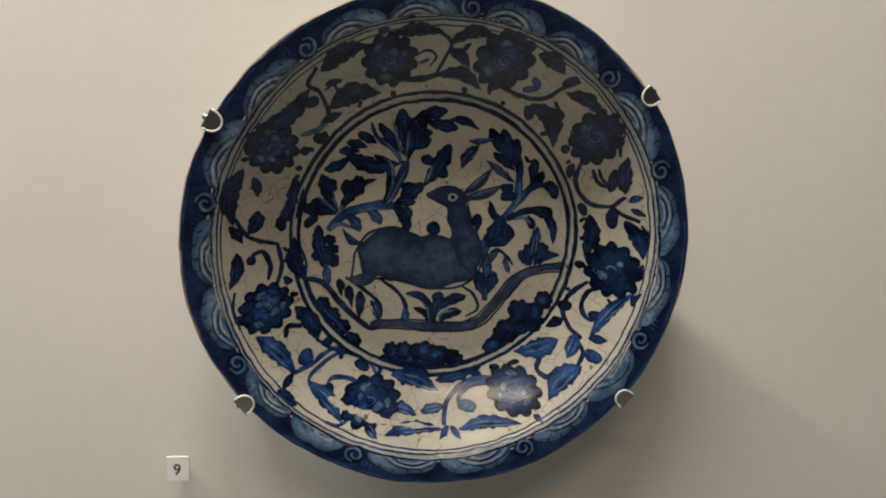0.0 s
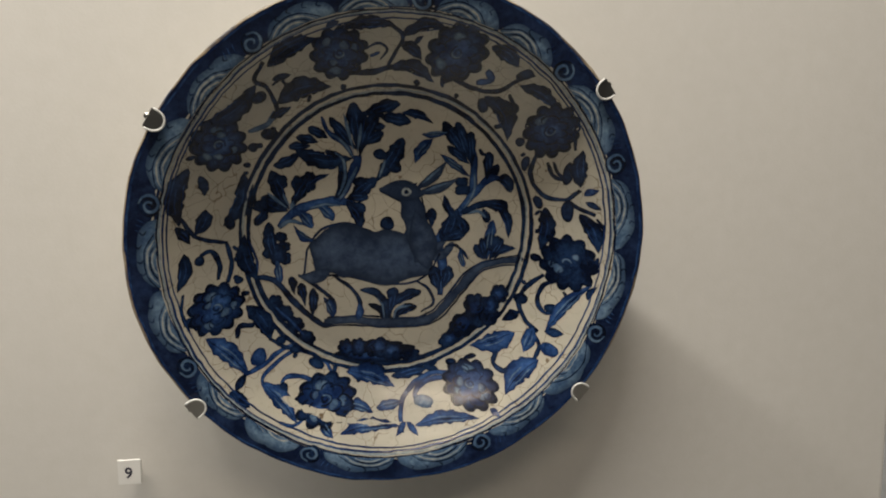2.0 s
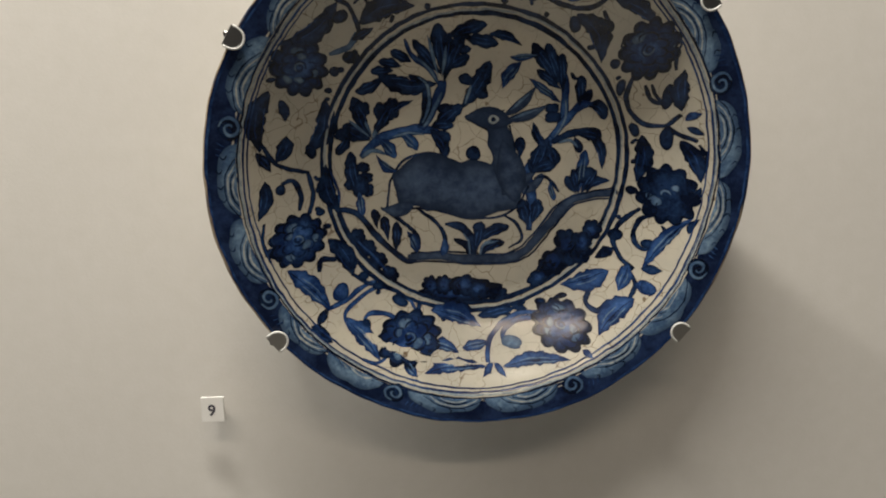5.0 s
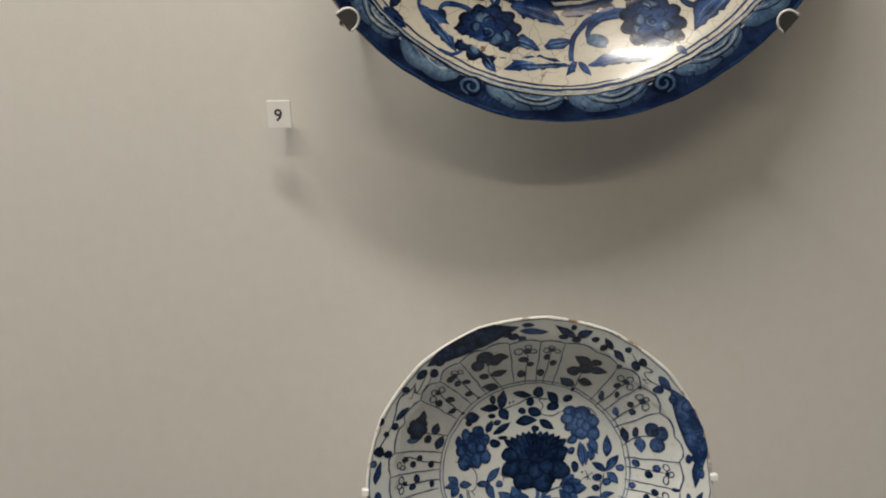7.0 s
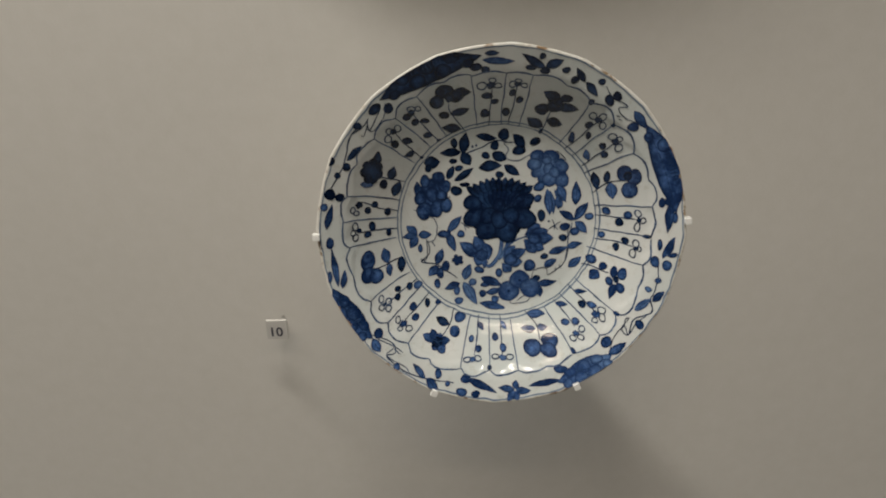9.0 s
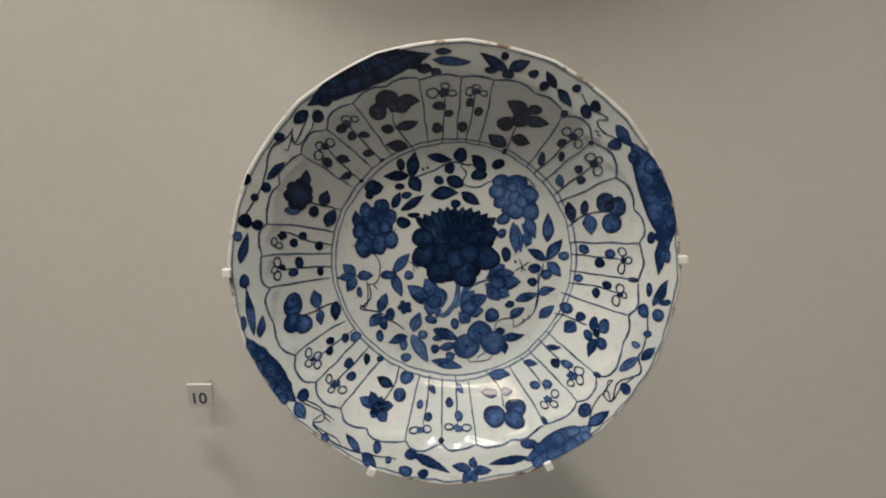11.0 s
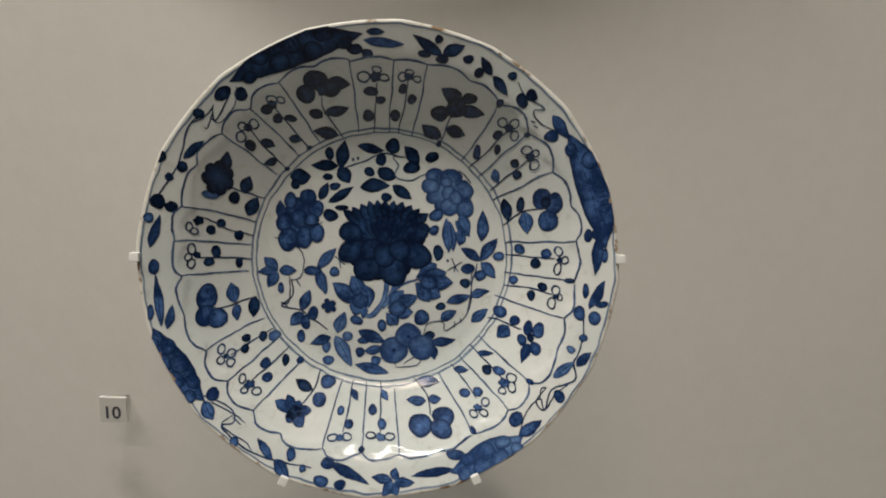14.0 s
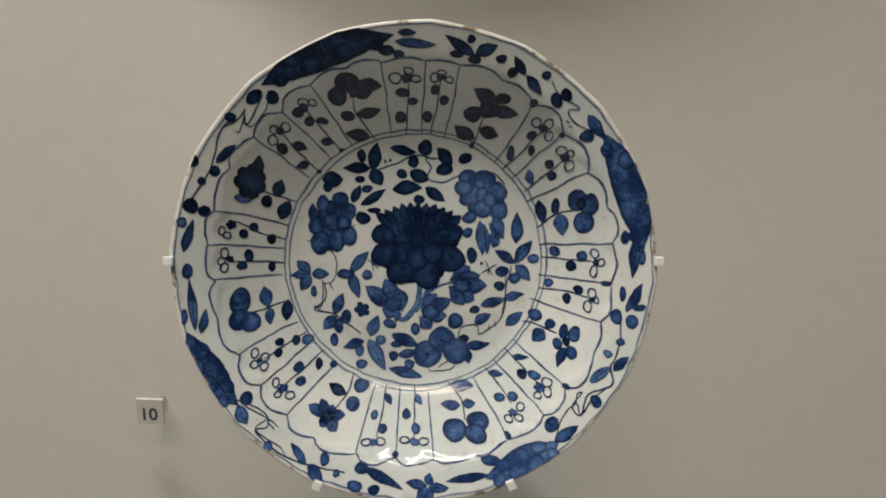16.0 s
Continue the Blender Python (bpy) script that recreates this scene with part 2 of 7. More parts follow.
def ribbon(points, left, right, step=2.0):
    """Rows across a brush stroke: left(t) and right(t) give its half widths along it."""
    line = curve_through(points, step)
    rows, m = [], len(line)
    widest = max(left(k / 8) + right(k / 8) for k in range(9))
    side = max(1, int(widest / 7))
    cuts = sorted({round(s * c, 3) for s in (-1, 1) for c in [1.0, 0.75] + [0.75 * i / (side + 1) for i in range(side + 1)]})
    for k, c in enumerate(line):
        d = line[min(k + 1, m - 1)] - line[max(k - 1, 0)]
        d = d / (np.linalg.norm(d) + 1e-9)
        n = np.array([-d[1], d[0]])
        t = k / (m - 1)
        w = [(left(t) if a > 0 else right(t)) for a in cuts]
        end = max(0.0, 1 - min(t, 1 - t) * 9)
        rows.append([(c[0] + n[0] * a * b, c[1] + n[1] * a * b, max(abs(a), end)) for a, b in zip(cuts, w)])
    return rows


def stroke(dish, points, width, mat, taper=0.5, name="painted_stem", lift=0.10, step=2.0):
    """An even brush line with pointed or blunt ends."""
    def w(t):
        return width / 2 * (1 - taper * abs(2 * t - 1) ** 3) * (1 + 0.08 * math.sin(17 * t + width)) + 0.05
    return dish.paint(name, [ribbon(points, w, w, step)], mat, lift)


def leaf(dish, ax, ay, bx, by, width, bend=0.0, mat=None, name="painted_leaf", lift=0.16, fat=0.45):
    """A leaf from its stalk a to its tip b; fat: where it is widest."""
    lift = 0.36 if mat is WASH else lift

    blunt = 0.6 if fat >= 0.6 and mat in (INK, BLUE) else 0.95

    def blade(a, mid, b, wide, fatness):
        k = math.log(0.5) / math.log(fatness)

        def w(t):
            return wide / 2 * max(0.0, math.sin(math.pi * min(max(t, 0.0), 1.0) ** k)) ** blunt + 0.12
        long = float(np.linalg.norm(b - a))
        if mat not in (INK, BLUE) or long < 17:
            return ribbon([a, mid, b], w, w, min(2.0, 0.12 * long))
        teeth = long / 10.5
        ragged = [lambda t, ph=ph: w(t) * (1.0 + 0.09 * math.sin(2 * math.pi * teeth * t + ph) + 0.06 * math.sin(3.3 * math.pi * teeth * t + 2 * ph)) for ph in (ax, by)]
        return ribbon([a, mid, b], ragged[0], ragged[1], 1.5)

    a, b = np.array((ax, ay), float), np.array((bx, by), float)
    d = b - a
    side = np.array((-d[1], d[0]))
    mid = (a + b) / 2 + side * bend
    length = float(np.linalg.norm(d))
    whole = dish.paint(name, [blade(a, mid, b, width, fat)], mat, lift)
    vein = {"cobalt_mid": (WASH, 16, 0.9), "cobalt_dark": (BLUE, 18, 0.9), "porcelain_cobalt_leaf": (INK2, 8, 0.4), "porcelain_cobalt_light": (INK2, 8, 0.4)}.get(mat.name)
    if vein and length > vein[1] and width > 4 * vein[2]:
        for s, t0, t1 in ((0.0, 0.08, 0.92), (0.17, 0.25, 0.72), (-0.19, 0.35, 0.80)):
            if s and vein[2] < 0.5:
                continue
            path = [(1 - t) ** 2 * a + 2 * t * (1 - t) * mid + t * t * b + side / length * width * s * math.sin(math.pi * t) for t in (t0, (t0 + t1) / 2, t1)]
            stroke(dish, path, vein[2] * (1 if s else 0.8), vein[0] if s or vein[2] < 0.5 else INK, 0.8, "leaf_vein", lift + 0.14).parent = whole
    return whole


def petal_disc(dish, x, y, rx, ry, turn, mat, scallops=0, depth=0.1, name="painted_petal", lift=0.16, start=0.0):
    """A round or scalloped patch of colour."""
    c, s = math.cos(radians(turn)), math.sin(radians(turn))
    rings = max(3, int(max(rx, ry) / 3))
    around = max(16, int(max(rx, ry) * 2.5), scallops * 8)
    rows = []
    for i in range(rings + 1):
        f = (i / rings) ** 0.8
        row = []
        for j in range(around + 1):
            a = 2 * math.pi * j / around
            k = f * (1 + (depth * (abs(math.sin(scallops * a / 2 + start)) ** 0.7 - 0.6) if scallops else 0.03 * math.sin(3 * a + x)))
            px, py = rx * k * math.cos(a), ry * k * math.sin(a)
            row.append((x + c * px - s * py, y + s * px + c * py, f))
        rows.append(row)
    return dish.paint(name, [rows], mat, lift)


def arc(dish, x, y, rx, ry, a0, a1, width, mat, turn=0, lift=0.24, name="painted_line", taper=0.6):
    n = max(4, int(abs(a1 - a0) / 25) + 1)
    c, s = math.cos(radians(turn)), math.sin(radians(turn))
    pts = []
    for k in range(n + 1):
        a = radians(a0 + (a1 - a0) * k / n)
        px, py = rx * math.cos(a), ry * math.sin(a)
        pts.append((x + c * px - s * py, y + s * px + c * py))
    return stroke(dish, pts, width, mat, taper, name, lift, 1.2)


def hoop(dish, r, width, mat, name="painted_ring", lift=0.10, sway=0.0):
    rows = []
    for k in range(241):
        a = 2 * math.pi * k / 240
        rr = r + sway * math.sin(3 * a + r) + 0.5 * sway * math.sin(7 * a)
        ww = width * (1 + 0.12 * math.sin(5 * a + r) + 0.08 * math.sin(13 * a))
        cuts = [-1, -0.7, 0.7, 1] if width < 6 else [-1 + 2 * q / 8 for q in range(9)]
        rows.append([((rr + q * ww / 2) * math.cos(a), (rr + q * ww / 2) * math.sin(a), abs(q) if width < 6 else 0.3) for q in cuts])
    return dish.paint(name, [rows], mat, lift)


def body(dish, radius, rim, back, foot, mat, lip_mat, around=288):
    """The turned body: face, rounded lip, outside and foot ring."""
    bm = bmesh.new()
    rings = [(f * 0.985, 0) for f in np.linspace(0.02, 1, 120)]
    face = []
    for f, _ in rings:
        ring = []
        for j in range(around):
            a = 2 * math.pi * j / around
            r = f * radius * (1 + (rim(a) - 1) * max(0.0, (f - 0.82) / 0.165))
            x, y = r * math.cos(a), r * math.sin(a)
            ring.append(bm.verts.new(Vector((x, y, dish.depth(x, y))) * 0.001))
        face.append(ring)
    for f, z in ((0.996, -0.2), (1.0, -1.6), (0.996, -3.2), (0.985, -4.6)) + tuple(back) + tuple(foot):
        ring = []
        for j in range(around):
            a = 2 * math.pi * j / around
            r = f * radius * (rim(a) if f > 0.7 else 1)
            edge = dish.depth(r * math.cos(a), r * math.sin(a)) if f > 0.98 else 0.0
            ring.append(bm.verts.new(Vector((r * math.cos(a), r * math.sin(a), z + edge)) * 0.001))
        face.append(ring)
    bm.faces.new(face[0])
    for n, (a, b) in enumerate(zip(face, face[1:])):
        for j in range(around):
            f = bm.faces.new((a[j], a[(j + 1) % around], b[(j + 1) % around], b[j]))
            f.material_index = 1 if 119 <= n <= 122 else 0
    bm.faces.new(face[-1])
    ob = mesh_object("body", bm, mat, dish.thing, True)
    ob.data.materials.append(lip_mat)
    return ob


def dish_thing(name, centre, lean, turn, label):
    """Lean: degrees by which its face looks up (down: minus)."""
    ob = new(name)
    ob.matrix_world = pose(*centre, 90 - lean, 0, turn)
    return tagged(ob, label, "dish")
LARGE = dish_thing("large_dish", (0.503, 0.712, 1.510), -6.4, 3.9, "large blue and white earthenware dish painted with a deer")


def big_rim(a):
    """The rim is out of round, with small dents."""
    turn = 0.0027 * math.cos(a) + 0.0098 * math.sin(a) + 0.0057 * math.cos(2 * a) - 0.0016 * math.sin(2 * a) - 0.0043 * math.cos(3 * a) - 0.0014 * math.sin(3 * a)
    turn += 0.010 * math.exp(-((a + math.pi / 2) / 0.62) ** 2)
    return 0.9825 + turn + 0.0014 * math.sin(11 * a + 2) + 0.0010 * math.sin(27 * a) + 0.0006 * math.sin(53 * a)


big = Dish(LARGE, [(0, -58), (112, -57.5), (126, -55), (136, -50), (146, -43), (156, -35.2), (166, -26.8), (174, -19.2), (180, -13), (186, -7.6), (191, -4.8), (198, -3.4), (216, 0), (225, 1)], lambda r, a: 0.0, 215.5, big_rim, 189.0)
body(big, 215.5, big_rim, ((0.93, -10), (0.87, -15), (0.80, -26), (0.72, -43), (0.62, -59.5)), ((0.56, -62.5), (0.54, -63.5), (0.50, -63.5), (0.48, -62.5)), EARTH, LIP)
SMALL = dish_thing("small_dish", (0.474, 0.643, 1.038), 11.7, 1.5, "white porcelain dish with blue floral panels and a lobed rim")


PAIR_ANGLES = (89.3, 45.3, -2.9, -46.7, -96.2, -142.8, 176.3, 133.2)


def lobe_edge(d):
    """The scalloped outer edge of the moulded panels, in millimetres, at d degrees."""
    k = min(((d - p + 180) % 360 - 180 for p in PAIR_ANGLES), key=abs)
    if abs(k) < 10.5:
        t = (abs(k) - 5.25) / 5.25
        return 107.2 + 4.8 * (1 - t * t)
    t = min(1.0, max(0.0, (abs(k) - 10.5) / 12.0))
    return 107.2 + 5.6 * math.sin(math.pi * (0.5 * t)) ** 0.8


def flute(r, a):
    """The panels are pressed into the wall of the dish, with a soft step along their scalloped edge."""
    if r < 76 or r > 117:
        return 0.0
    e = lobe_edge(math.degrees(a))
    s = min(1.0, max(0.0, (e + 1.2 - r) / 3.4))
    s = s * s * (3 - 2 * s)
    f = min(1.0, max(0.0, (r - 76) / 24))
    return -1.0 * s * f * f * (3 - 2 * f)


def small_rim(a):
    return 1.005 + 0.008 * (0.5 - abs(math.sin(8 * a + 0.42)) ** 0.6) + 0.002 * math.sin(3 * a)


small = Dish(SMALL, [(0, -37), (60, -36.6), (68, -35.4), (74, -33.4), (80, -30.2), (88, -25), (96, -19.4), (104, -13.6), (110, -9.4), (116, -6.2), (122, -3.9), (132, 0), (140, 3)], flute, 131.5, small_rim, 126.0)
body(small, 131.5, small_rim, ((0.9, -14), (0.75, -32), (0.6, -43)), ((0.54, -45), (0.535, -54), (0.51, -54), (0.50, -46)), PORCELAIN, LIP2)

# ---- hooks, labels and mounts ----


def tube(points, radius, sides=10):
    """A round bar along straight legs, as one mesh."""
    bm = bmesh.new()
    rings = []
    pts = [Vector(p) for p in points]
    for k, p in enumerate(pts):
        d = (pts[min(k + 1, len(pts) - 1)] - pts[max(k - 1, 0)]).normalized()
        u = d.cross(Vector((0.31, 0.2, 0.93))).normalized()
        v = d.cross(u)
        rings.append([bm.verts.new(p + (u * math.cos(2 * math.pi * j / sides) + v * math.sin(2 * math.pi * j / sides)) * radius) for j in range(sides)])
    for a, b in zip(rings, rings[1:]):
        for j in range(sides):
            bm.faces.new((a[j], a[(j + 1) % sides], b[(j + 1) % sides], b[j]))
    bm.faces.new(rings[0])
    bm.faces.new(rings[-1])
    return bm


def in_world(dish, x, y, z):
    return dish.thing.matrix_world @ Vector((x * 0.001, y * 0.001, z * 0.001))


def dish_bracket(dish, angle, r_rim, wide):
    """A bent steel strip from the wall, with a rounded tongue over the rim and a pale sleeve round its edge."""
    ca, sa = math.cos(radians(angle)), math.sin(radians(angle))
    ob = new("dish_bracket")
    root = in_world(dish, (r_rim + 1.2) * ca, (r_rim + 1.2) * sa, 1.5)
    ob.matrix_world = Matrix.Translation(root) @ dish.thing.matrix_world.to_3x3().to_4x4() @ pose(0, 0, 0, 0, 0, angle - 90)
    # local frame: y outwards along the dish's radius, z to the viewer
    bm = bmesh.new()
    n, half = 14, wide / 2
    outline = [(-half, 0.6)] + [(-half * math.cos(math.pi * k / n), -half * 1.25 * math.sin(math.pi * k / n) ** 0.85 - 1.0) for k in range(n + 1)] + [(half, 0.6)]
    for z in (0.7, 2.1):
        bm.faces.new([bm.verts.new(Vector((x, y, z)) * 0.001) for x, y in outline])
    bm.verts.ensure_lookup_table()
    m = len(outline)
    for k in range(m):
        bm.faces.new((bm.verts[k], bm.verts[(k + 1) % m], bm.verts[m + (k + 1) % m], bm.verts[m + k]))
    mesh_object("hook", bm, STEEL, ob)
    mesh_object("sleeve", tube([Vector((x * 1.02, y * 1.03, 2.0)) * 0.001 for x, y in outline], 0.0009, 8), SLEEVE, ob, True, "pale plastic sleeve")
    inv = ob.matrix_world.inverted()
    far = inv @ Vector((root.x, FACE, root.z))
    bm = bmesh.new()
    w = half * 0.001
    q = [Vector((-w, 0.0006, 0.0021)), Vector((w, 0.0006, 0.0021)), Vector((w * 0.8, 0.0018, -0.006)), Vector((-w * 0.8, 0.0018, -0.006))]
    e = [far + Vector((-w * 0.7, 0, 0)), far + Vector((w * 0.7, 0, 0))]
    lay = [[v + Vector((0, 0.0012 * s, 0)) for v in (q[0], q[1], q[2], q[3])] for s in (0, 1)]
    vs = [[bm.verts.new(v) for v in row] for row in lay]
    for row in vs:
        bm.faces.new(row)
    for j in range(4):
        bm.faces.new((vs[0][j], vs[0][(j + 1) % 4], vs[1][(j + 1) % 4], vs[1][j]))
    mesh_object("bend", bm, STEEL, ob)
    bm = tube([(q[2] + q[3]) / 2 + Vector((0, 0.0008, 0.001)), (q[2] + q[3]) / 2 * 0.5 + (e[0] + e[1]) / 4 + Vector((0, 0.001, 0)), (e[0] + e[1]) / 2], w * 0.35, 8)
    mesh_object("arm", bm, STEEL, ob, True)
    return tagged(ob, "bent steel wall bracket holding the large dish's rim", "bracket", "brackets of the large dish")


SLEEVE = material("clear_sleeve", (0.80, 0.80, 0.77), 0.35)[0]
for angle in (150.6, 37.6, -142.6, -39.6):
    dish_bracket(big, angle, 215.5 * big_rim(radians(angle)), 15.5)

# the small dish's mount: a wall plate, a post and four thin arms that end in clear hooks
MOUNT = new("dish_mount")
tagged(MOUNT, "steel wall mount with clear hooks holding the small dish", "mount")
back = in_world(small, 0, 0, -55)
plate = block(back.x - 0.03, back.x + 0.03, FACE - 0.004, FACE, back.z - 0.03, back.z + 0.03, 0.001)
mesh_object("wall_plate", plate, STEEL, MOUNT)
mesh_object("post", tube([(back.x, FACE - 0.003, back.z), back], 0.006), STEEL, MOUNT, True)
for angle in (179.9, 2.5, -112.8, -65.1):
    ca, sa = math.cos(radians(angle)), math.sin(radians(angle))
    rr = 131.5 * small_rim(radians(angle))
    arm = mesh_object("arm", tube([in_world(small, r * ca, r * sa, z) for r, z in ((0, -57), (85, -58), (rr + 1.6, -8), (rr + 1.6, -3))], 0.0012, 8), STEEL, MOUNT, True)
    bm = block(-0.0024, 0.0024, -0.0028, 0.0024, -0.004, 0.0022, 0.0007)
    bm.transform(Matrix.Translation(in_world(small, (rr + 0.6) * ca, (rr + 0.6) * sa, 0.2)) @ small.thing.matrix_world.to_3x3().to_4x4() @ pose(0, 0, 0, 0, 0, angle - 90))
    mesh_object("hook", bm, SLEEVE, arm, False, "clear plastic hook")


def number_label(text, x0, x1, z0, z1, clear, face, label):
    """A printed number card on a block that stands off the wall."""
    ob = new("number_label")
    ob.location = (x0, FACE, z0)
    w, h = x1 - x0, z1 - z0
    mesh_object("pin", tube([(w * 0.5, -0.0275, h * 0.3), (w * 0.5, 0.0, h * 0.3)], 0.0016), clear, ob, True)
    mesh_object("card", block(0, w, -0.0300, -0.0274, 0, h, 0.0003), face, ob)
    curve = bpy.data.curves.new("number", "FONT")
    curve.body, curve.size, curve.extrude, curve.align_x, curve.align_y = text, h * (0.62 if len(text) == 1 else 0.68), 0.00004, "CENTER", "CENTER"
    curve.offset = 0.00025
    ghost = bpy.data.objects.new("number", curve)
    scene.collection.objects.link(ghost)
    me = bpy.data.meshes.new_from_object(ghost)
    bpy.data.objects.remove(ghost)
    me.materials.clear()
    me.materials.append(PRINT)
    num = new("number", me)
    num.parent = ob
    num.matrix_basis = pose(w * (0.47 if len(text) == 1 else 0.44), -0.03006, h * (0.45 if len(text) == 1 else 0.37), 90, 0, 0)
    return tagged(ob, label, "label", "number labels")


number_label("9", 0.2590, 0.2785, 1.2985, 1.3205, STEEL, CARD, "small white card printed 9 on a pin off the wall")
number_label("10", 0.2630, 0.2825, 0.8685, 0.8885, ACRYLIC, CARD_GREY, "small greyish card printed 10 on a clear pin")

# ---- the far end of the gallery ----
setting("wall_pier", block(4.13, 5.2, 4.654, 5.6, 0.0, 3.5, 0.004), ROOM, "white painted pier at the far end of the gallery", "wall")
setting("baseboard_pier", block(4.122, 5.2, 4.644, 4.656, 0.0, 0.178, 0.002), ROOM, "white skirting board along the far pier", "baseboard")
setting("baseboard_return", block(4.122, 4.132, 4.656, 5.6, 0.0, 0.178, 0.002), ROOM, "white skirting board round the far pier", "baseboard")
setting("trim_pier", block(4.126, 5.2, 4.640, 4.658, 0.800, 0.822, 0.002), STEEL, "thin grey rail across the far pier", "trim")


def rose(dish, x, y, rx, ry):
    """A peony rosette: a ragged dark edge, a paler wash, petals outlined ring in ring, a coil at the heart."""
    turn = (x * 7 + y * 3) % 360
    r = (rx + ry) / 2
    ground = petal_disc(dish, x, y, rx, ry, 0, INK, 11, 0.24, "painted_rose", 0.20, radians(turn))
    bits = [petal_disc(dish, x, y, rx * 0.86, ry * 0.86, 0, BLUE, 11, 0.26, "rose_wash", 0.25, radians(turn))]
    for ring, (count, f, wide) in enumerate(((9, 0.62, 0.30), (6, 0.40, 0.26))):
        for k in range(count):
            a = turn + 360 / count * (k + 0.5 * ring) + 9 * math.sin(k * 2.3 + x)
            g = f * (1 + 0.09 * math.sin(3.7 * k + y))
            px, py = x + g * rx * math.cos(radians(a)), y + g * ry * math.sin(radians(a))
            size = r * wide * (1 + 0.18 * math.sin(5.1 * k + x))
            if (k * 2 + ring) % 3 == 0:
                bits.append(petal_disc(dish, px, py, size * 0.66, size * 0.46, a + 90, WASH, 3, 0.2, "rose_highlight", 0.31))
            bits.append(arc(dish, px, py, size * 0.95, size * 0.70, a - 105, a + 105, r * 0.065, INK, 0, 0.40, "rose_line"))
    coil_pts = [(x + rx * (0.24 - 0.019 * k) * math.cos(radians(turn + 50 * k)), y + ry * (0.24 - 0.019 * k) * math.sin(radians(turn + 50 * k))) for k in range(11)]
    bits.append(stroke(dish, coil_pts, r * 0.075, INK, 0.4, "rose_coil", 0.44, 1.0))
    bits.append(arc(dish, x, y, rx * 0.17, ry * 0.15, turn + 60, turn + 250, r * 0.07, WASH, 0, 0.46, "rose_coil"))
    for b in bits:
        b.parent = ground
    return ground


def coil(dish, a, r, size, way):
    """A rim volute: a pale ring with a dark curl."""
    x, y = r * math.cos(radians(a)), r * math.sin(radians(a))
    base = petal_disc(dish, x, y, size, size * 0.92, a, INK, 0, 0, "painted_volute", 0.20)
    pts = [(x + size * (0.95 - 0.062 * k) * math.cos(radians(a + way * 42 * k)), y + size * (0.95 - 0.062 * k) * math.sin(radians(a + way * 42 * k))) for k in range(13)]
    stroke(dish, pts, size * 0.26, WASH, 0.5, "volute_curl", 0.30, 1.0).parent = base
    return base


def rim_cloud(dish, a, span, r0, r1):
    """A pale cloud-petal along the rim's inner edge, with nested dark arcs."""
    half = span / 2
    rows = []
    for i in range(25):
        t = i / 24 * 2 - 1
        top = (1 - abs(t) ** 2.6) ** 0.6 * (0.88 + 0.12 * abs(math.cos(3.2 * t + a)))
        ang = radians(a + half * t)
        rows.append([((r0 + (r1 - r0) * top * f) * math.cos(ang), (r0 + (r1 - r0) * top * f) * math.sin(ang), max(f if f > 0.5 else 0.0, abs(t) ** 4)) for f in (0, 0.25, 0.5, 0.75, 0.93, 1)])
    base = dish.paint("painted_cloud", [rows], WASH, 0.20)

    def polar(rr, aa):
        return (rr * math.cos(radians(aa)), rr * math.sin(radians(aa)))
    for f, mat, w in ((0.66, INK, 1.1), (0.50, PALE, 1.5), (0.34, INK, 1.2), (0.20, PALE, 1.5)):
        pts = [polar(r0 + (r1 - r0) * f * (1 - t * t) * 0.9 + 0.6, a + half * (f + 0.15) * t + 0.12 * span) for t in (-1, -0.66, -0.33, 0, 0.33, 0.66, 1)]
        stroke(dish, pts, w, mat, 0.6, "cloud_line", 0.28, 1.5).parent = base
    for t in (-0.62, -0.25, 0.15, 0.5):
        aa = a + half * t
        top = r0 + (r1 - r0) * (1 - abs(t) ** 2.6) ** 0.6
        stroke(dish, [polar(top, aa), polar(top - 3.0, aa + 0.6), polar(top - 5.2, aa - 0.2)], 0.9, INK, 0.6, "cloud_line", 0.28, 1.0).parent = base
    return base


def rim_border(dish):
    hoop(dish, 201.5, 26.0, RIM, "painted_rim_band", 0.06, 0.4)
    hoop(dish, 212.0, 2.2, BLUE, "painted_ring", 0.16, 0.5)
    volutes = (125, 85, 47, 20, -25, -67.5, -112.7, -151.3, 168.5)
    for k, a in enumerate(volutes):
        coil(dish, a, 196.0, 9.4, 1 if k % 2 else -1)
        gap = (a - volutes[(k + 1) % 9]) % 360
        room = gap - 6.0
        count = 2 if gap < 46 else 3
        if gap < 30:
            count = 1
        for j in range(count):
            rim_cloud(dish, a - 3.2 - room * (j + 0.5) / count, room / count * 0.98, 189.5, 207.0 - 1.6 * (j % 2))
        for j in range(3):
            aa = radians(a + 3.4 + 1.2 * j)
            stroke(dish, [(206 * math.cos(aa), 206 * math.sin(aa)), (198 * math.cos(aa + 0.012), 198 * math.sin(aa + 0.012))], 0.8, BLUE, 0.7, "painted_line", 0.2)
    for r, w, mat in ((188.2, 1.3, INK), (186.6, 1.5, PALE), (185.0, 1.5, BLUE), (181.6, 1.1, BLUE)):
        hoop(dish, r, w, mat, "painted_ring", 0.22, 0.5)
    for r, w, mat in ((127.8, 3.4, INK), (121.4, 3.8, INK), (124.6, 1.5, PALE)):
        hoop(dish, r, w, mat, "painted_ring", 0.14, 0.7)


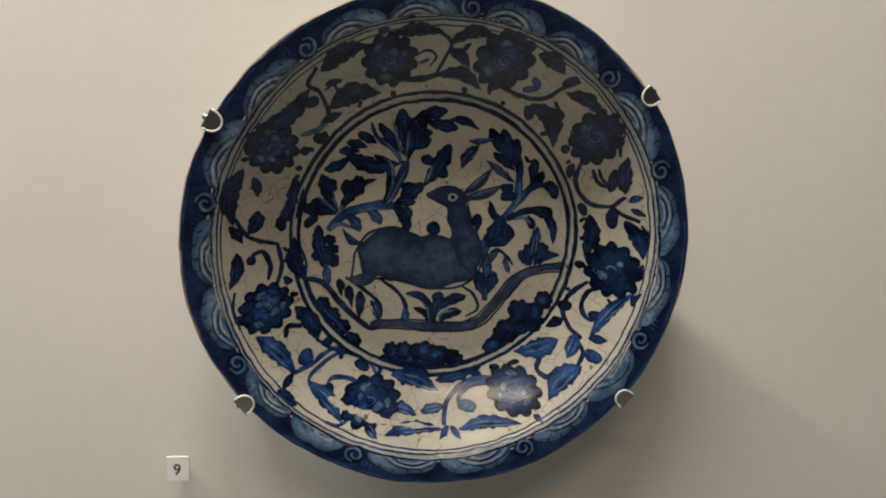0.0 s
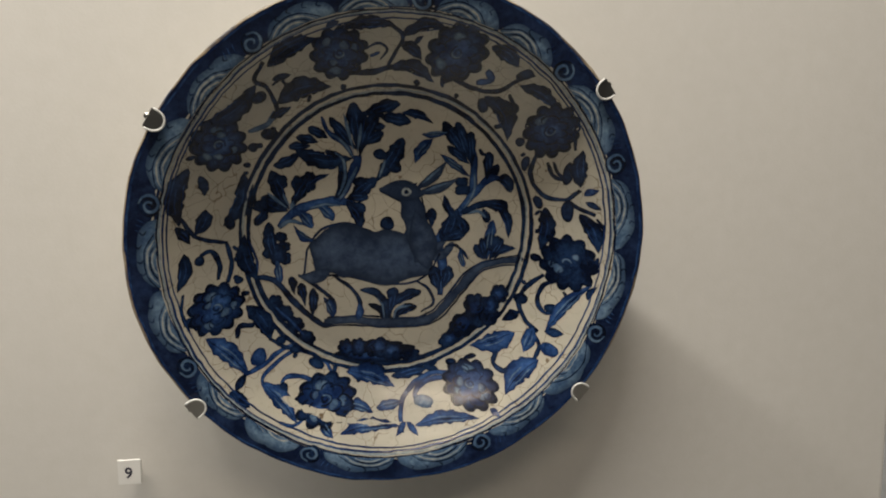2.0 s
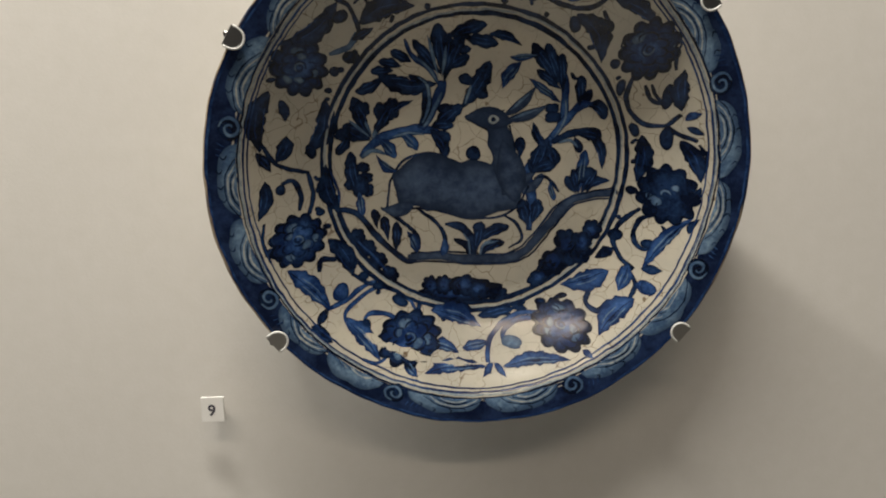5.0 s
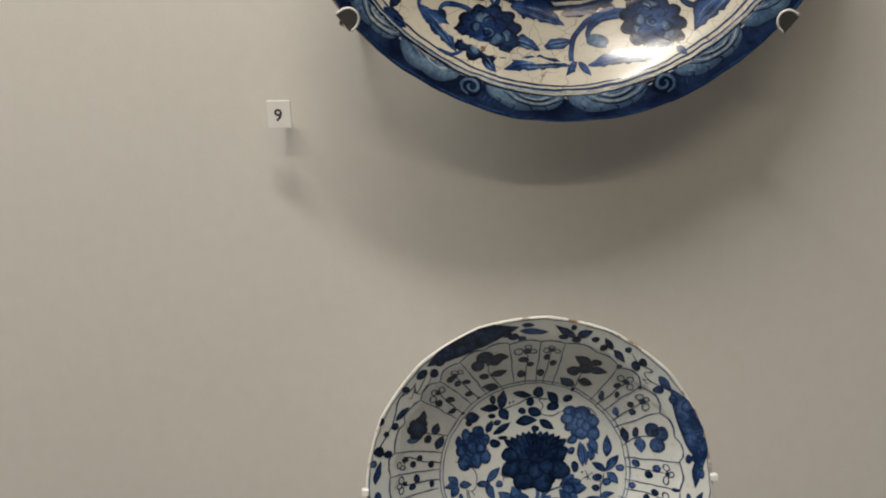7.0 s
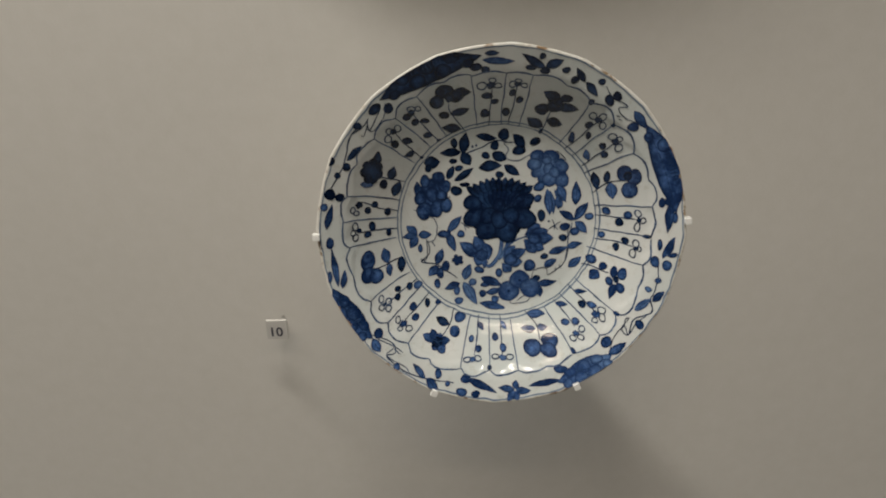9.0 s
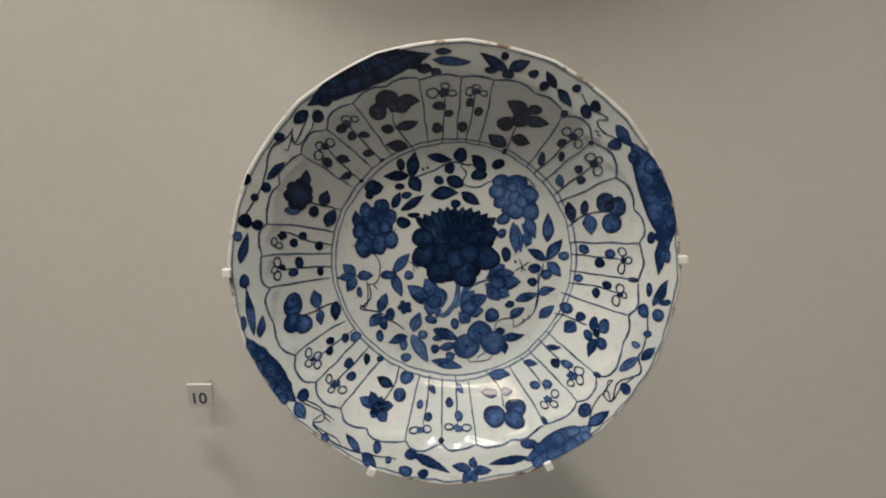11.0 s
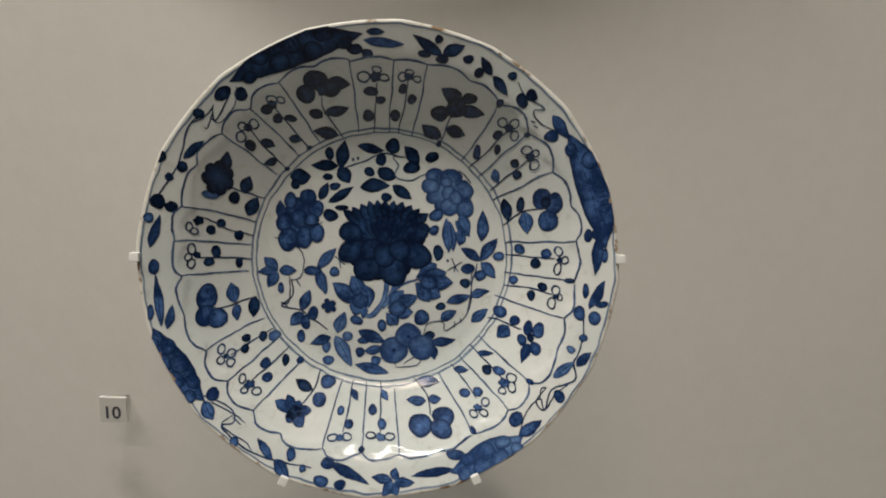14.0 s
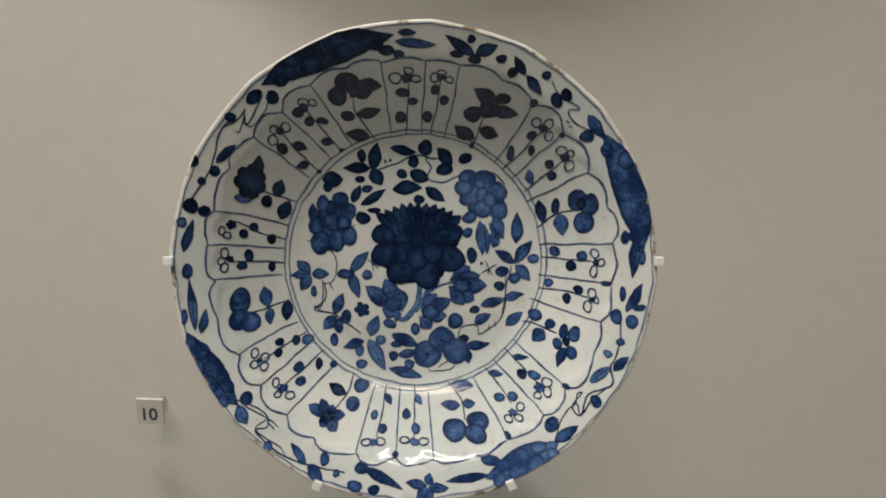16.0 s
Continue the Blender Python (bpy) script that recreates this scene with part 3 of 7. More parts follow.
def ring_dots(dish):
    """Small dark dabs round the outside of the inner ring."""
    for k in range(34):
        a = radians(360 / 34 * k + 4 * math.sin(5.3 * k))
        r = 134.0 + 2.2 * math.sin(2.9 * k)
        if k % 7 not in (2, 5):
            petal_disc(dish, r * math.cos(a), r * math.sin(a), 2.6 + 0.7 * math.sin(k * 1.9), 2.0 + 0.4 * math.cos(k * 3.1), math.degrees(a) + 50 * math.sin(k), INK, 4, 0.16, "painted_dot", 0.15)


def peony(dish, x, y, rx, ry):
    """The central bloom: dark ground, a crown of pointed petals, round lower petals."""
    base = petal_disc(dish, x, y - ry * 0.05, rx * 0.88, ry * 0.9, 0, DEEP2, 8, 0.12, "painted_peony", 0.20)
    bits = []
    for k in range(11):
        t = k / 10 * 2 - 1
        bits.append(leaf(dish, x + rx * 0.45 * t, y + ry * 0.35, x + rx * 0.92 * t, y + ry * (1.02 - 0.30 * t * t), rx * 0.22, 0, DEEP2, "peony_petal", 0.24, 0.6))
        bits.append(leaf(dish, x + rx * 0.35 * t, y + ry * 0.05, x + rx * 0.70 * t, y + ry * (0.62 - 0.2 * t * t), rx * 0.2, 0, PET2, "peony_petal", 0.28, 0.6))
    for a, f, s in ((200, 0.72, 0.34), (240, 0.72, 0.36), (285, 0.72, 0.38), (335, 0.74, 0.36), (20, 0.74, 0.27), (165, 0.76, 0.27)):
        px, py = x + rx * f * math.cos(radians(a)), y + ry * f * math.sin(radians(a))
        bits.append(petal_disc(dish, px, py, rx * s, ry * s * 0.9, a, PET2, 0, 0, "peony_petal", 0.26))
    for a, f, s in ((215, 0.36, 0.26), (270, 0.34, 0.28), (325, 0.38, 0.26), (95, 0.12, 0.2)):
        px, py = x + rx * f * math.cos(radians(a)), y + ry * f * math.sin(radians(a))
        bits.append(petal_disc(dish, px, py, rx * s, ry * s, a, PET2, 0, 0, "peony_petal", 0.30))
    for b in bits:
        b.parent = base


def cloud(dish, ax, ay, bx, by, width, bend, mat):
    """A half bloom lying along the rim, built of overlapping washes."""
    d = Vector((bx - ax, by - ay))
    n = Vector((-d.y, d.x))
    base = leaf(dish, ax, ay, bx, by, width * 0.9, bend, mat, "painted_half_bloom", 0.18, 0.5)
    for k in range(7):
        t = 0.14 + 0.12 * k
        p = Vector((ax, ay)) + d * t + n * bend * (1 - (2 * t - 1) ** 2) * 0.9
        s = math.sin(math.pi * t) ** 0.5
        off = n.normalized() * (width * 0.16 * (1 if k % 2 else -1))
        petal_disc(dish, p.x + off.x, p.y + off.y, width * 0.30 * s, width * 0.24 * s, math.degrees(math.atan2(d.y, d.x)), mat, 0, 0, "bloom_petal", 0.24).parent = base
    for k in range(9):
        t = 0.36 + 0.035 * k
        p = Vector((ax, ay)) + d * t + n * bend * 0.9
        q = n.normalized() * width * 0.22
        stroke(dish, [(p.x + q.x * 0.2, p.y + q.y * 0.2), (p.x + q.x, p.y + q.y)], 0.6, INK2, 0.7, "bloom_line", 0.34).parent = base


def loop(dish, x, y, rx, ry, turn):
    """One open petal of a small flower."""
    return arc(dish, x, y, rx, ry, 20, 375, 0.8, INK2, turn, 0.26, "painted_flower", 0.1)


def floor_rings(dish):
    """The double line round the floor of the dish, and the thin one under the rim."""
    for r, w in ((73.2, 0.9), (75.8, 1.0)):
        hoop(dish, r, w, RING2, "painted_ring", 0.14, 0.25)
    hoop(dish, 129.0, 0.8, RING2, "painted_ring", 0.14, 0.2)


def rim_chips(dish, angles):
    """Brown flecks where the glaze has worn off the edge."""
    for k, (a, size) in enumerate(angles):
        r = dish.radius - 0.9
        petal_disc(dish, r * math.cos(radians(a)), r * math.sin(radians(a)), size, 1.1, a + 90, CLAY, 5, 0.5, "rim_chip", 0.40)


rim_border(big)
# medallion: deer ground
stroke(big, [(-58.3, -79.5), (-35.3, -78.5), (-4.2, -82.5), (27.3, -82.7), (44, -76.1), (63.4, -53.9), (83.8, -32.8), (115.4, -27.7), (122, -25.4)], 8.2, SLATE, .3)
stroke(big, [(-58.3, -83.3), (-35.2, -83.3), (-4.1, -86.8), (28.5, -87.1), (47.3, -80.5), (66.8, -58.3), (86.7, -37.1), (120.7, -31.8)], 1.6, INK, .3)
stroke(big, [(-55.8, -75.4), (-25, -75), (11.4, -78.6), (32.4, -76.9), (48.9, -63.3), (70.7, -36.9), (89, -28.7), (120.4, -22.8)], 1.6, INK, .3)
stroke(big, [(-120.5, -35), (-100.9, -39.4), (-82.1, -61.6), (-60.8, -81.1), (-51.7, -82.4)], 5.6, INK, .5)
# palm above the deer
stroke(big, [(-45.7, 29.7), (-36.7, 44.4), (-28.6, 62.3), (-27.8, 68.8)], 8.5, BLUE, 0.3)
stroke(big, [(-43.3, 31.3), (-35.1, 45.2), (-28.6, 59.1)], 3.3, WASH, 0.6, "painted_stem", 0.3)
stroke(big, [(-45.7, 32.1), (-40.8, 49.4), (-42.9, 64.9), (-55.3, 73)], 8.1, INK, 0.7)
stroke(big, [(-44.6, 34.6), (-38.7, 51), (-40.8, 64.9), (-47.3, 71.4)], 2.6, WASH, 0.6, "painted_stem", 0.3)
leaf(big, -45.7, 58.4, -54.3, 58.5, 3.9, 0, INK, fat=0.6)
leaf(big, -31.8, 66.4, -80.1, 73.2, 13.9, 0.12, INK, fat=0.6)
leaf(big, -52.9, 83.4, -69.6, 92.3, 8.9, 0, INK, fat=0.6)
leaf(big, -60.9, 80.3, -79.2, 84.8, 8, 0, INK, fat=0.6)
leaf(big, -67.3, 77.1, -86.1, 76.4, 7.7, 0, INK, fat=0.6)
leaf(big, -75.3, 72.3, -98.6, 60.5, 8.9, 0.1, INK, fat=0.6)
stroke(big, [(-30.2, 64.8), (-38.4, 77.8), (-52.8, 89), (-57.9, 101.8)], 4.5, BLUE, 0.7)
stroke(big, [(-31.5, 67.2), (-39.2, 78.6), (-49.6, 86.6)], 2.1, WASH, 0.6, "painted_stem", 0.3)
leaf(big, -29.4, 73.7, -52, 100.9, 8.7, 0, INK, fat=0.6)
leaf(big, -28.9, 72.1, -31.7, 113.6, 12.8, 0, INK, fat=0.72)
leaf(big, -28.3, 72.1, -22.3, 105.7, 9.4, 0, INK, fat=0.7)
leaf(big, -31, 70.5, -39.7, 104.1, 3.2, 0, WASH, fat=0.6)
leaf(big, -28.3, 70.5, -24.5, 96.2, 2.9, 0, WASH, fat=0.6)
leaf(big, -27, 67.2, -10.1, 106.6, 12, 0.05, INK, fat=0.65)
leaf(big, -23.7, 78.5, -5.5, 88.2, 9.7, 0, INK, fat=0.6)
leaf(big, -23.9, 102.5, 8.5, 112.5, 11.3, 0.05, INK, fat=0.6)
leaf(big, -10.9, 102.6, 17.8, 97, 10.7, 0, INK, fat=0.6)
leaf(big, 10.3, 105, 37.2, 95.4, 7.2, 0.12, INK, fat=0.4)
leaf(big, -20.6, 92.2, -4.3, 93.8, 7.4, 0, INK, fat=0.6)
leaf(big, -12.8, 45.8, 11, 83.6, 15.1, -0.05, INK, fat=0.6)
leaf(big, -3.9, 62.2, 9.8, 55.1, 9.9, 0, INK, fat=0.6)
leaf(big, -1.5, 67.1, -14.7, 71.2, 9.2, 0, INK, fat=0.6)
leaf(big, 1, 68.7, 10.5, 71.9, 8.6, 0, INK, fat=0.6)
stroke(big, [(-9.6, 49.1), (-6.3, 58.1), (-4.4, 65.4)], 2.6, WASH, 0.7, "painted_stem", 0.4)
leaf(big, -35.1, 31.2, -12, 49.1, 12.9, 0, INK, fat=0.6)
leaf(big, -38.3, 31.2, -18.5, 31.7, 10.3, 0.1, INK, fat=0.6)
petal_disc(big, -26, 45.9, 5.8, 4.6, 0, INK)
# palm behind the tail
stroke(big, [(-95.6, 7.3), (-82.5, 20.3), (-62.9, 27.4), (-43.3, 29.6), (-28.4, 25.2)], 8.5, BLUE, 0.5)
leaf(big, -85.7, 22, -100.3, 56.5, 11.9, 0.05, INK, fat=0.7)
petal_disc(big, -94.1, 46.7, 7.1, 6.8, 0, INK, 5, 0.2)
leaf(big, -85.7, 22.9, -65.9, 55.3, 12, 0, INK, fat=0.65)
leaf(big, -74.1, 39.9, -52.2, 52.8, 6.5, 0.1, INK, fat=0.4)
petal_disc(big, -78.9, 44.9, 5.5, 7.1, 0, INK, 5, 0.2)
petal_disc(big, -69.2, 46.4, 5.8, 8.9, 0, INK, 5, 0.2)
leaf(big, -87.3, 22.1, -109.5, 34, 13.6, 0.05, INK, fat=0.6)
petal_disc(big, -109.6, 26.6, 6.8, 5.5, 20, INK, 5, 0.2)
leaf(big, -104.1, 26.5, -116.1, 10.8, 8.4, 0.1, INK, fat=0.6)
leaf(big, -87.3, 23.7, -104.3, 37.9, 2.9, 0, WASH, fat=0.6)
leaf(big, -85.9, 25.3, -91.5, 37.7, 2.9, 0, WASH, fat=0.6)
leaf(big, -85.7, 22, -82.3, 30.2, 3.6, 0, WASH, fat=0.6)
leaf(big, -80.8, 21.9, -67.7, 5.9, 9.9, 0.1, BLUE, fat=0.6)
leaf(big, -64.5, 27.5, -49.1, 12.2, 9.2, 0.1, BLUE, fat=0.6)
leaf(big, -38.3, 29.5, -24.7, 5.8, 11, 0.1, INK, fat=0.6)
leaf(big, -33.4, 27.8, -21.1, 19.2, 9.3, 0, INK, fat=0.6)
stroke(big, [(-95.6, 7), (-85.8, 12.9), (-75.3, 9.9)], 3.6, WASH, 0.6, "painted_stem", 0.3)
stroke(big, [(-69.5, 23.4), (-56.4, 26.8), (-43.3, 25.5)], 2, WASH, 0.6, "painted_stem", 0.3)
leaf(big, -98.7, -26.3, -103.6, 12.4, 11.5, 0.05, INK, fat=0.6)
petal_disc(big, -103.6, -4.5, 5.3, 4.3, 0, INK, 5, 0.2)
petal_disc(big, -94.1, -0.7, 5.6, 4.3, 0, INK, 5, 0.2)
petal_disc(big, -91.9, -9.5, 6, 5, 0, INK, 5, 0.2)
petal_disc(big, -105, -15.1, 5, 4.6, 0, INK, 5, 0.2)
petal_disc(big, -90.4, -19.7, 5, 5.7, 0, INK, 5, 0.2)
petal_disc(big, -96.9, -16.1, 8, 9.6, 0, INK, 5, 0.2)
leaf(big, -97.8, -21.2, -95.7, -41.7, 7.7, 0, BLUE, fat=0.6)
leaf(big, -124.3, 2.5, -114.1, -38.3, 14.1, -0.12, INK, fat=0.5)
stroke(big, [(-120.8, -3.5), (-114.7, -18.9), (-114.3, -32.4)], 2.3, BLUE, 0.6, "painted_stem", 0.3)
petal_disc(big, -2.4, 8.8, 6.3, 6.3, 0, INK)
petal_disc(big, 37.3, 15.7, 4.8, 6.5, 0, INK)
leaf(big, 37.3, 14.9, 37.2, 4.2, 5.1, 0, INK, fat=0.3)
leaf(big, 21.4, 61.7, 37.2, 82.9, 10.3, 0.1, BLUE, fat=0.5)
# tree before the deer
stroke(big, [(46, -58.7), (48, -32.1), (44.7, -7.6), (58.9, 9.3), (62.9, 18.7)], 8.6, BLUE, 0.4)
leaf(big, 60.2, 21.3, 46.8, -8.5, 16.5, 0.05, INK, fat=0.6)
leaf(big, 61.3, 14.4, 68.5, -3.3, 13.1, 0, INK, fat=0.6)
petal_disc(big, 54.9, -0.9, 8.3, 6.9, 0, INK, 5, 0.2)
leaf(big, 60.6, 11, 47.3, 33.7, 7.5, 0.1, INK, fat=0.5)
stroke(big, [(60.4, 17), (71.9, 33.1), (74.5, 54.9), (72.4, 78.2)], 6.8, BLUE, 0.5)
stroke(big, [(66.3, 21.2), (74.4, 34.7), (75.1, 51.6)], 2.1, WASH, 0.6, "painted_stem", 0.3)
leaf(big, 72.7, 56.6, 70.2, 89.7, 8.7, 0, INK, fat=0.7)
leaf(big, 71.7, 60, 57.7, 97.6, 10.4, 0, INK, fat=0.7)
leaf(big, 69.1, 63.3, 45.5, 97.5, 11, 0, INK, fat=0.7)
leaf(big, 70.9, 60, 49.5, 76.3, 7.7, 0, INK, fat=0.6)
leaf(big, 49.6, 88.9, 27.5, 86.5, 4.3, 0.1, BLUE, fat=0.6)
stroke(big, [(49.6, 88.1), (38.8, 88.4), (29.6, 86.8)], 1.3, WASH, 0.5, "painted_stem", 0.3)
leaf(big, 72.2, 48.3, 43.5, 69.3, 6.4, 0, BLUE, fat=0.55)
petal_disc(big, 63.7, 45, 6.1, 4.4, 0, INK, 4, 0.2)
petal_disc(big, 64.8, 37.4, 7.2, 4.4, 0, INK, 4, 0.2)
stroke(big, [(63.7, 20.4), (74.4, 33.9), (87.7, 46.4), (98, 48.3)], 7.2, BLUE, 0.4)
leaf(big, 86.9, 46.4, 87.5, 71.6, 9.5, 0, INK, fat=0.6)
leaf(big, 86.8, 68.2, 78.4, 74.1, 3.4, 0.2, INK, fat=0.6)
leaf(big, 90.3, 46.4, 96, 60.7, 7.5, 0, INK, fat=0.6)
leaf(big, 91.2, 47.2, 108.7, 34.3, 10.3, 0.3, INK, fat=0.6)
stroke(big, [(64.7, 17), (80, 23.6), (99, 25.9)], 6.5, INK, 0.4)
leaf(big, 85.2, 23.5, 107.2, 20.6, 11.4, 0.05, INK, fat=0.6)
leaf(big, 97.4, 23.3, 108.5, -7.2, 9.1, 0.14, INK, fat=0.4)
leaf(big, 83.6, 20.9, 89.4, 7.1, 7.6, 0, INK, fat=0.6)
stroke(big, [(69.9, 16.4), (80.2, 17.6), (86.5, 12.3)], 2.8, WASH, 0.6, "painted_stem", 0.3)
stroke(big, [(19.5, -37.5), (34.7, -23), (49.9, -7.7)], 6.9, SLATE, 0.4)
leaf(big, 46.4, -7.7, 69.1, -1.6, 11.1, 0.05, INK, fat=0.6)
stroke(big, [(50.1, -13.8), (59.6, -12.8), (66.8, -19.4), (71.7, -26.1)], 2.8, INK, 0.6)
leaf(big, 63.2, -16.7, 67.2, -33.5, 5.6, 0, BLUE, fat=0.6)
leaf(big, 46, -56, 39.8, -31, 11.6, 0.05, INK, fat=0.65)
leaf(big, 48.5, -53.4, 54, -31.4, 10.6, -0.05, INK, fat=0.65)
# tufts
leaf(big, 86.3, -27, 77, -12.2, 8.1, 0, INK, fat=0.6)
leaf(big, 88.6, -27, 93.1, 9.6, 10.2, 0, BLUE, fat=0.6)
petal_disc(big, 93.3, -10.8, 9.5, 7.4, 0, INK, 5, 0.2)
leaf(big, 88.1, -27, 82.9, -5.8, 8.1, 0, INK, fat=0.6)
leaf(big, 90.8, -27.1, 103.7, -7.1, 8.1, 0, INK, fat=0.6)
leaf(big, 95.2, -26.7, 115.3, -17.5, 8.2, 0.25, INK, fat=0.5)
stroke(big, [(-2.3, -81.1), (-3.3, -65.9), (-12, -54.1), (-26.2, -50.6)], 7.3, INK, 0.75)
stroke(big, [(-6.1, -79.1), (-7.3, -71), (-18.8, -64.4)], 6.3, INK, 0.7)
leaf(big, -0.3, -79.3, 4.6, -49.3, 9.5, 0, INK, fat=0.7)
leaf(big, 0.1, -69.5, 29.4, -54.5, 9.8, 0.12, INK, fat=0.6)
leaf(big, 2.9, -79.5, 25.6, -68.7, 8.8, 0.15, INK, fat=0.6)
petal_disc(big, 2.9, -54, 5.6, 4.2, 0, INK)
stroke(big, [(3.2, -78.9), (7.1, -70.7), (20, -67)], 2.1, WASH, 0.6, "painted_stem", 0.3)
stroke(big, [(3.2, -78.9), (6.6, -70.7), (13.9, -66.1)], 2.1, WASH, 0.6, "painted_stem", 0.3)
stroke(big, [(-4.9, -78.3), (-5.9, -67.5), (-10.3, -59.4)], 1.7, WASH, 0.6, "painted_stem", 0.3)
stroke(big, [(-80, -35.4), (-61.9, -48), (-48.9, -62.4), (-51.1, -74.7)], 3.1, INK, 0.4)
leaf(big, -58.6, -56, -50.6, -75.6, 7.9, 0.1, BLUE, fat=0.6)
leaf(big, -53.5, -58.8, -58.6, -61.2, 3.1, 0, INK, fat=0.6)
stroke(big, [(-50.1, -36.3), (-33.3, -49.8), (-26.1, -65), (-29, -78.2)], 3.5, INK, 0.4)
leaf(big, -27.3, -63.2, -29, -79.1, 7.3, 0.1, BLUE, fat=0.6)
leaf(big, -83.2, -53.4, -86.2, -36, 7.4, 0, INK, fat=0.7)
leaf(big, -74.5, -64.1, -78.4, -42.3, 8.2, 0, INK, fat=0.7)
leaf(big, -67.9, -73.1, -66.8, -47, 8.5, 0, INK, fat=0.6)
stroke(big, [(23.1, -43.7), (35.4, -53), (40.1, -65.6), (28.9, -74.2)], 2.5, INK, 0.4)
# half blooms under the ground line
petal_disc(big, -12.1, -110.1, 35.3, 10.2, 0, INK, 9, 0.2)
petal_disc(big, -12.1, -110.4, 26.1, 6.3, 0, BLUE, 7, 0.2)
petal_disc(big, 74.2, -83.1, 29, 8.9, 42, INK, 9, 0.2)
petal_disc(big, -39.3, -104.1, 7.3, 7.7, 0, INK, 7, 0.2)
petal_disc(big, -27.7, -104.7, 7.7, 8.8, 0, INK, 7, 0.2)
petal_disc(big, -9.9, -106, 12.4, 9.6, 0, INK, 7, 0.2)
petal_disc(big, 4.6, -110.3, 10.6, 7.4, 0, INK, 7, 0.2)
petal_disc(big, 5, -110.3, 12.7, 8.5, 0, INK, 7, 0.2)
petal_disc(big, 19, -113.9, 8.8, 6, 0, INK, 7, 0.2)
petal_disc(big, -38.4, -104.7, 4.5, 4.5, 0, BLUE, 5, 0.2)
petal_disc(big, -27.2, -104, 4.2, 6, 0, BLUE, 5, 0.2)
petal_disc(big, -10.8, -104.2, 7.8, 5.7, 0, BLUE, 5, 0.2)
petal_disc(big, 3.2, -109.3, 6, 4.3, 0, BLUE, 5, 0.2)
stroke(big, [(-16, -103.4), (-9.1, -98.3), (-2.1, -104)], 1.6, INK, 0.5, "painted_stem", 0.3)
stroke(big, [(-19.4, -110.4), (-16, -103.4), (-12.5, -110.8)], 1.6, INK, 0.5, "painted_stem", 0.3)
petal_disc(big, -101, -59.4, 7, 7.4, -40, INK, 6, 0.2)
petal_disc(big, -92.4, -69.4, 7.8, 7.4, -40, INK, 6, 0.2)
petal_disc(big, -83.1, -80.3, 7.5, 7.1, -40, INK, 6, 0.2)
petal_disc(big, -73.2, -92.1, 7.8, 5.5, -40, INK, 6, 0.2)
stroke(big, [(-101, -62), (-88.9, -74.8), (-75.7, -91.1)], 2.7, BLUE, 0.6, "painted_stem", 0.3)
petal_disc(big, 55, -101.4, 9.9, 7.1, 35, INK, 6, 0.2)
petal_disc(big, 67.2, -88.3, 11.1, 11.4, 35, INK, 6, 0.2)
petal_disc(big, 79.1, -68.8, 10.1, 11.1, 35, INK, 6, 0.2)
petal_disc(big, 78.6, -81.4, 12.8, 10.7, 35, INK, 6, 0.2)
petal_disc(big, 91.5, -70.9, 9.9, 9.5, 35, INK, 6, 0.2)
petal_disc(big, 101.7, -59.4, 7.7, 8.8, 35, INK, 6, 0.2)
petal_disc(big, 92.5, -79.7, 9.7, 8.7, 35, INK, 6, 0.2)
petal_disc(big, 55.9, -100.5, 5.3, 3.5, 35, BLUE, 5, 0.2)
petal_disc(big, 68.1, -86.5, 6.1, 6.4, 35, BLUE, 5, 0.2)
petal_disc(big, 80.1, -72.4, 5.4, 6.1, 35, BLUE, 5, 0.2)
petal_disc(big, 92.4, -70.9, 5.3, 5.3, 35, BLUE, 5, 0.2)
petal_disc(big, 101.2, -60.2, 3.9, 4.6, 35, BLUE, 5, 0.2)
stroke(big, [(58.6, -91.6), (64.5, -87.5), (68.2, -91.9)], 1.4, INK, 0.5, "painted_stem", 0.34)
stroke(big, [(69, -81.1), (74.9, -77), (78.6, -81.4)], 1.4, INK, 0.5, "painted_stem", 0.34)
stroke(big, [(81.2, -72.5), (87.1, -68.3), (90.7, -72.6)], 1.4, INK, 0.5, "painted_stem", 0.34)
stroke(big, [(91.5, -63.7), (97.4, -59.5), (100.9, -63.8)], 1.4, INK, 0.5, "painted_stem", 0.34)
# deer
stroke(big, [(-68, -20.4), (-41, -14.6), (-10.4, -21.7), (20.4, -21.5), (39.1, -21.7)], 47.8, SLATE, .45)
leaf(big, -52, -33, -80, -36.7, 11.7, .1, SLATE)
leaf(big, 34, -34, 22, 20, 25, -.03, SLATE)
stroke(big, [(32, -25.8), (26.2, -4.9), (20.4, 18.3), (17, 32.1)], 20.3, SLATE, .12)
leaf(big, 30.2, 33.1, -10, 39.1, 18, -.05, SLATE)
leaf(big, 22.9, 38.7, 50.7, 63, 8.2, -.05, SLATE)
leaf(big, 24, 35.1, 60.6, 47.4, 8.7, -.05, SLATE)
leaf(big, 27.9, 43.2, 44.8, 57.4, 2.4, 0, WASH)
leaf(big, 30.1, 37.1, 51.9, 44.3, 2.4, 0, WASH)
leaf(big, -62.1, -5.1, -82.9, 9.2, 5.2, .2, BLUE)
stroke(big, [(39.3, -25.9), (50.5, -18.7), (57.6, -10.4)], 7.5, SLATE, .5)
stroke(big, [(-75, -35.7), (-71, -11.7), (-58.7, 5), (-36.2, 9.4), (-13.4, 0.5), (7.2, -6.3), (15.6, 4.5), (12.1, 25)], 2.1, INK, .3)
stroke(big, [(-77, -37.3), (-40.8, -37.3), (-15.2, -44), (15.9, -46.7), (35.4, -37.5), (45.3, -19.7)], 2.1, INK, .3)
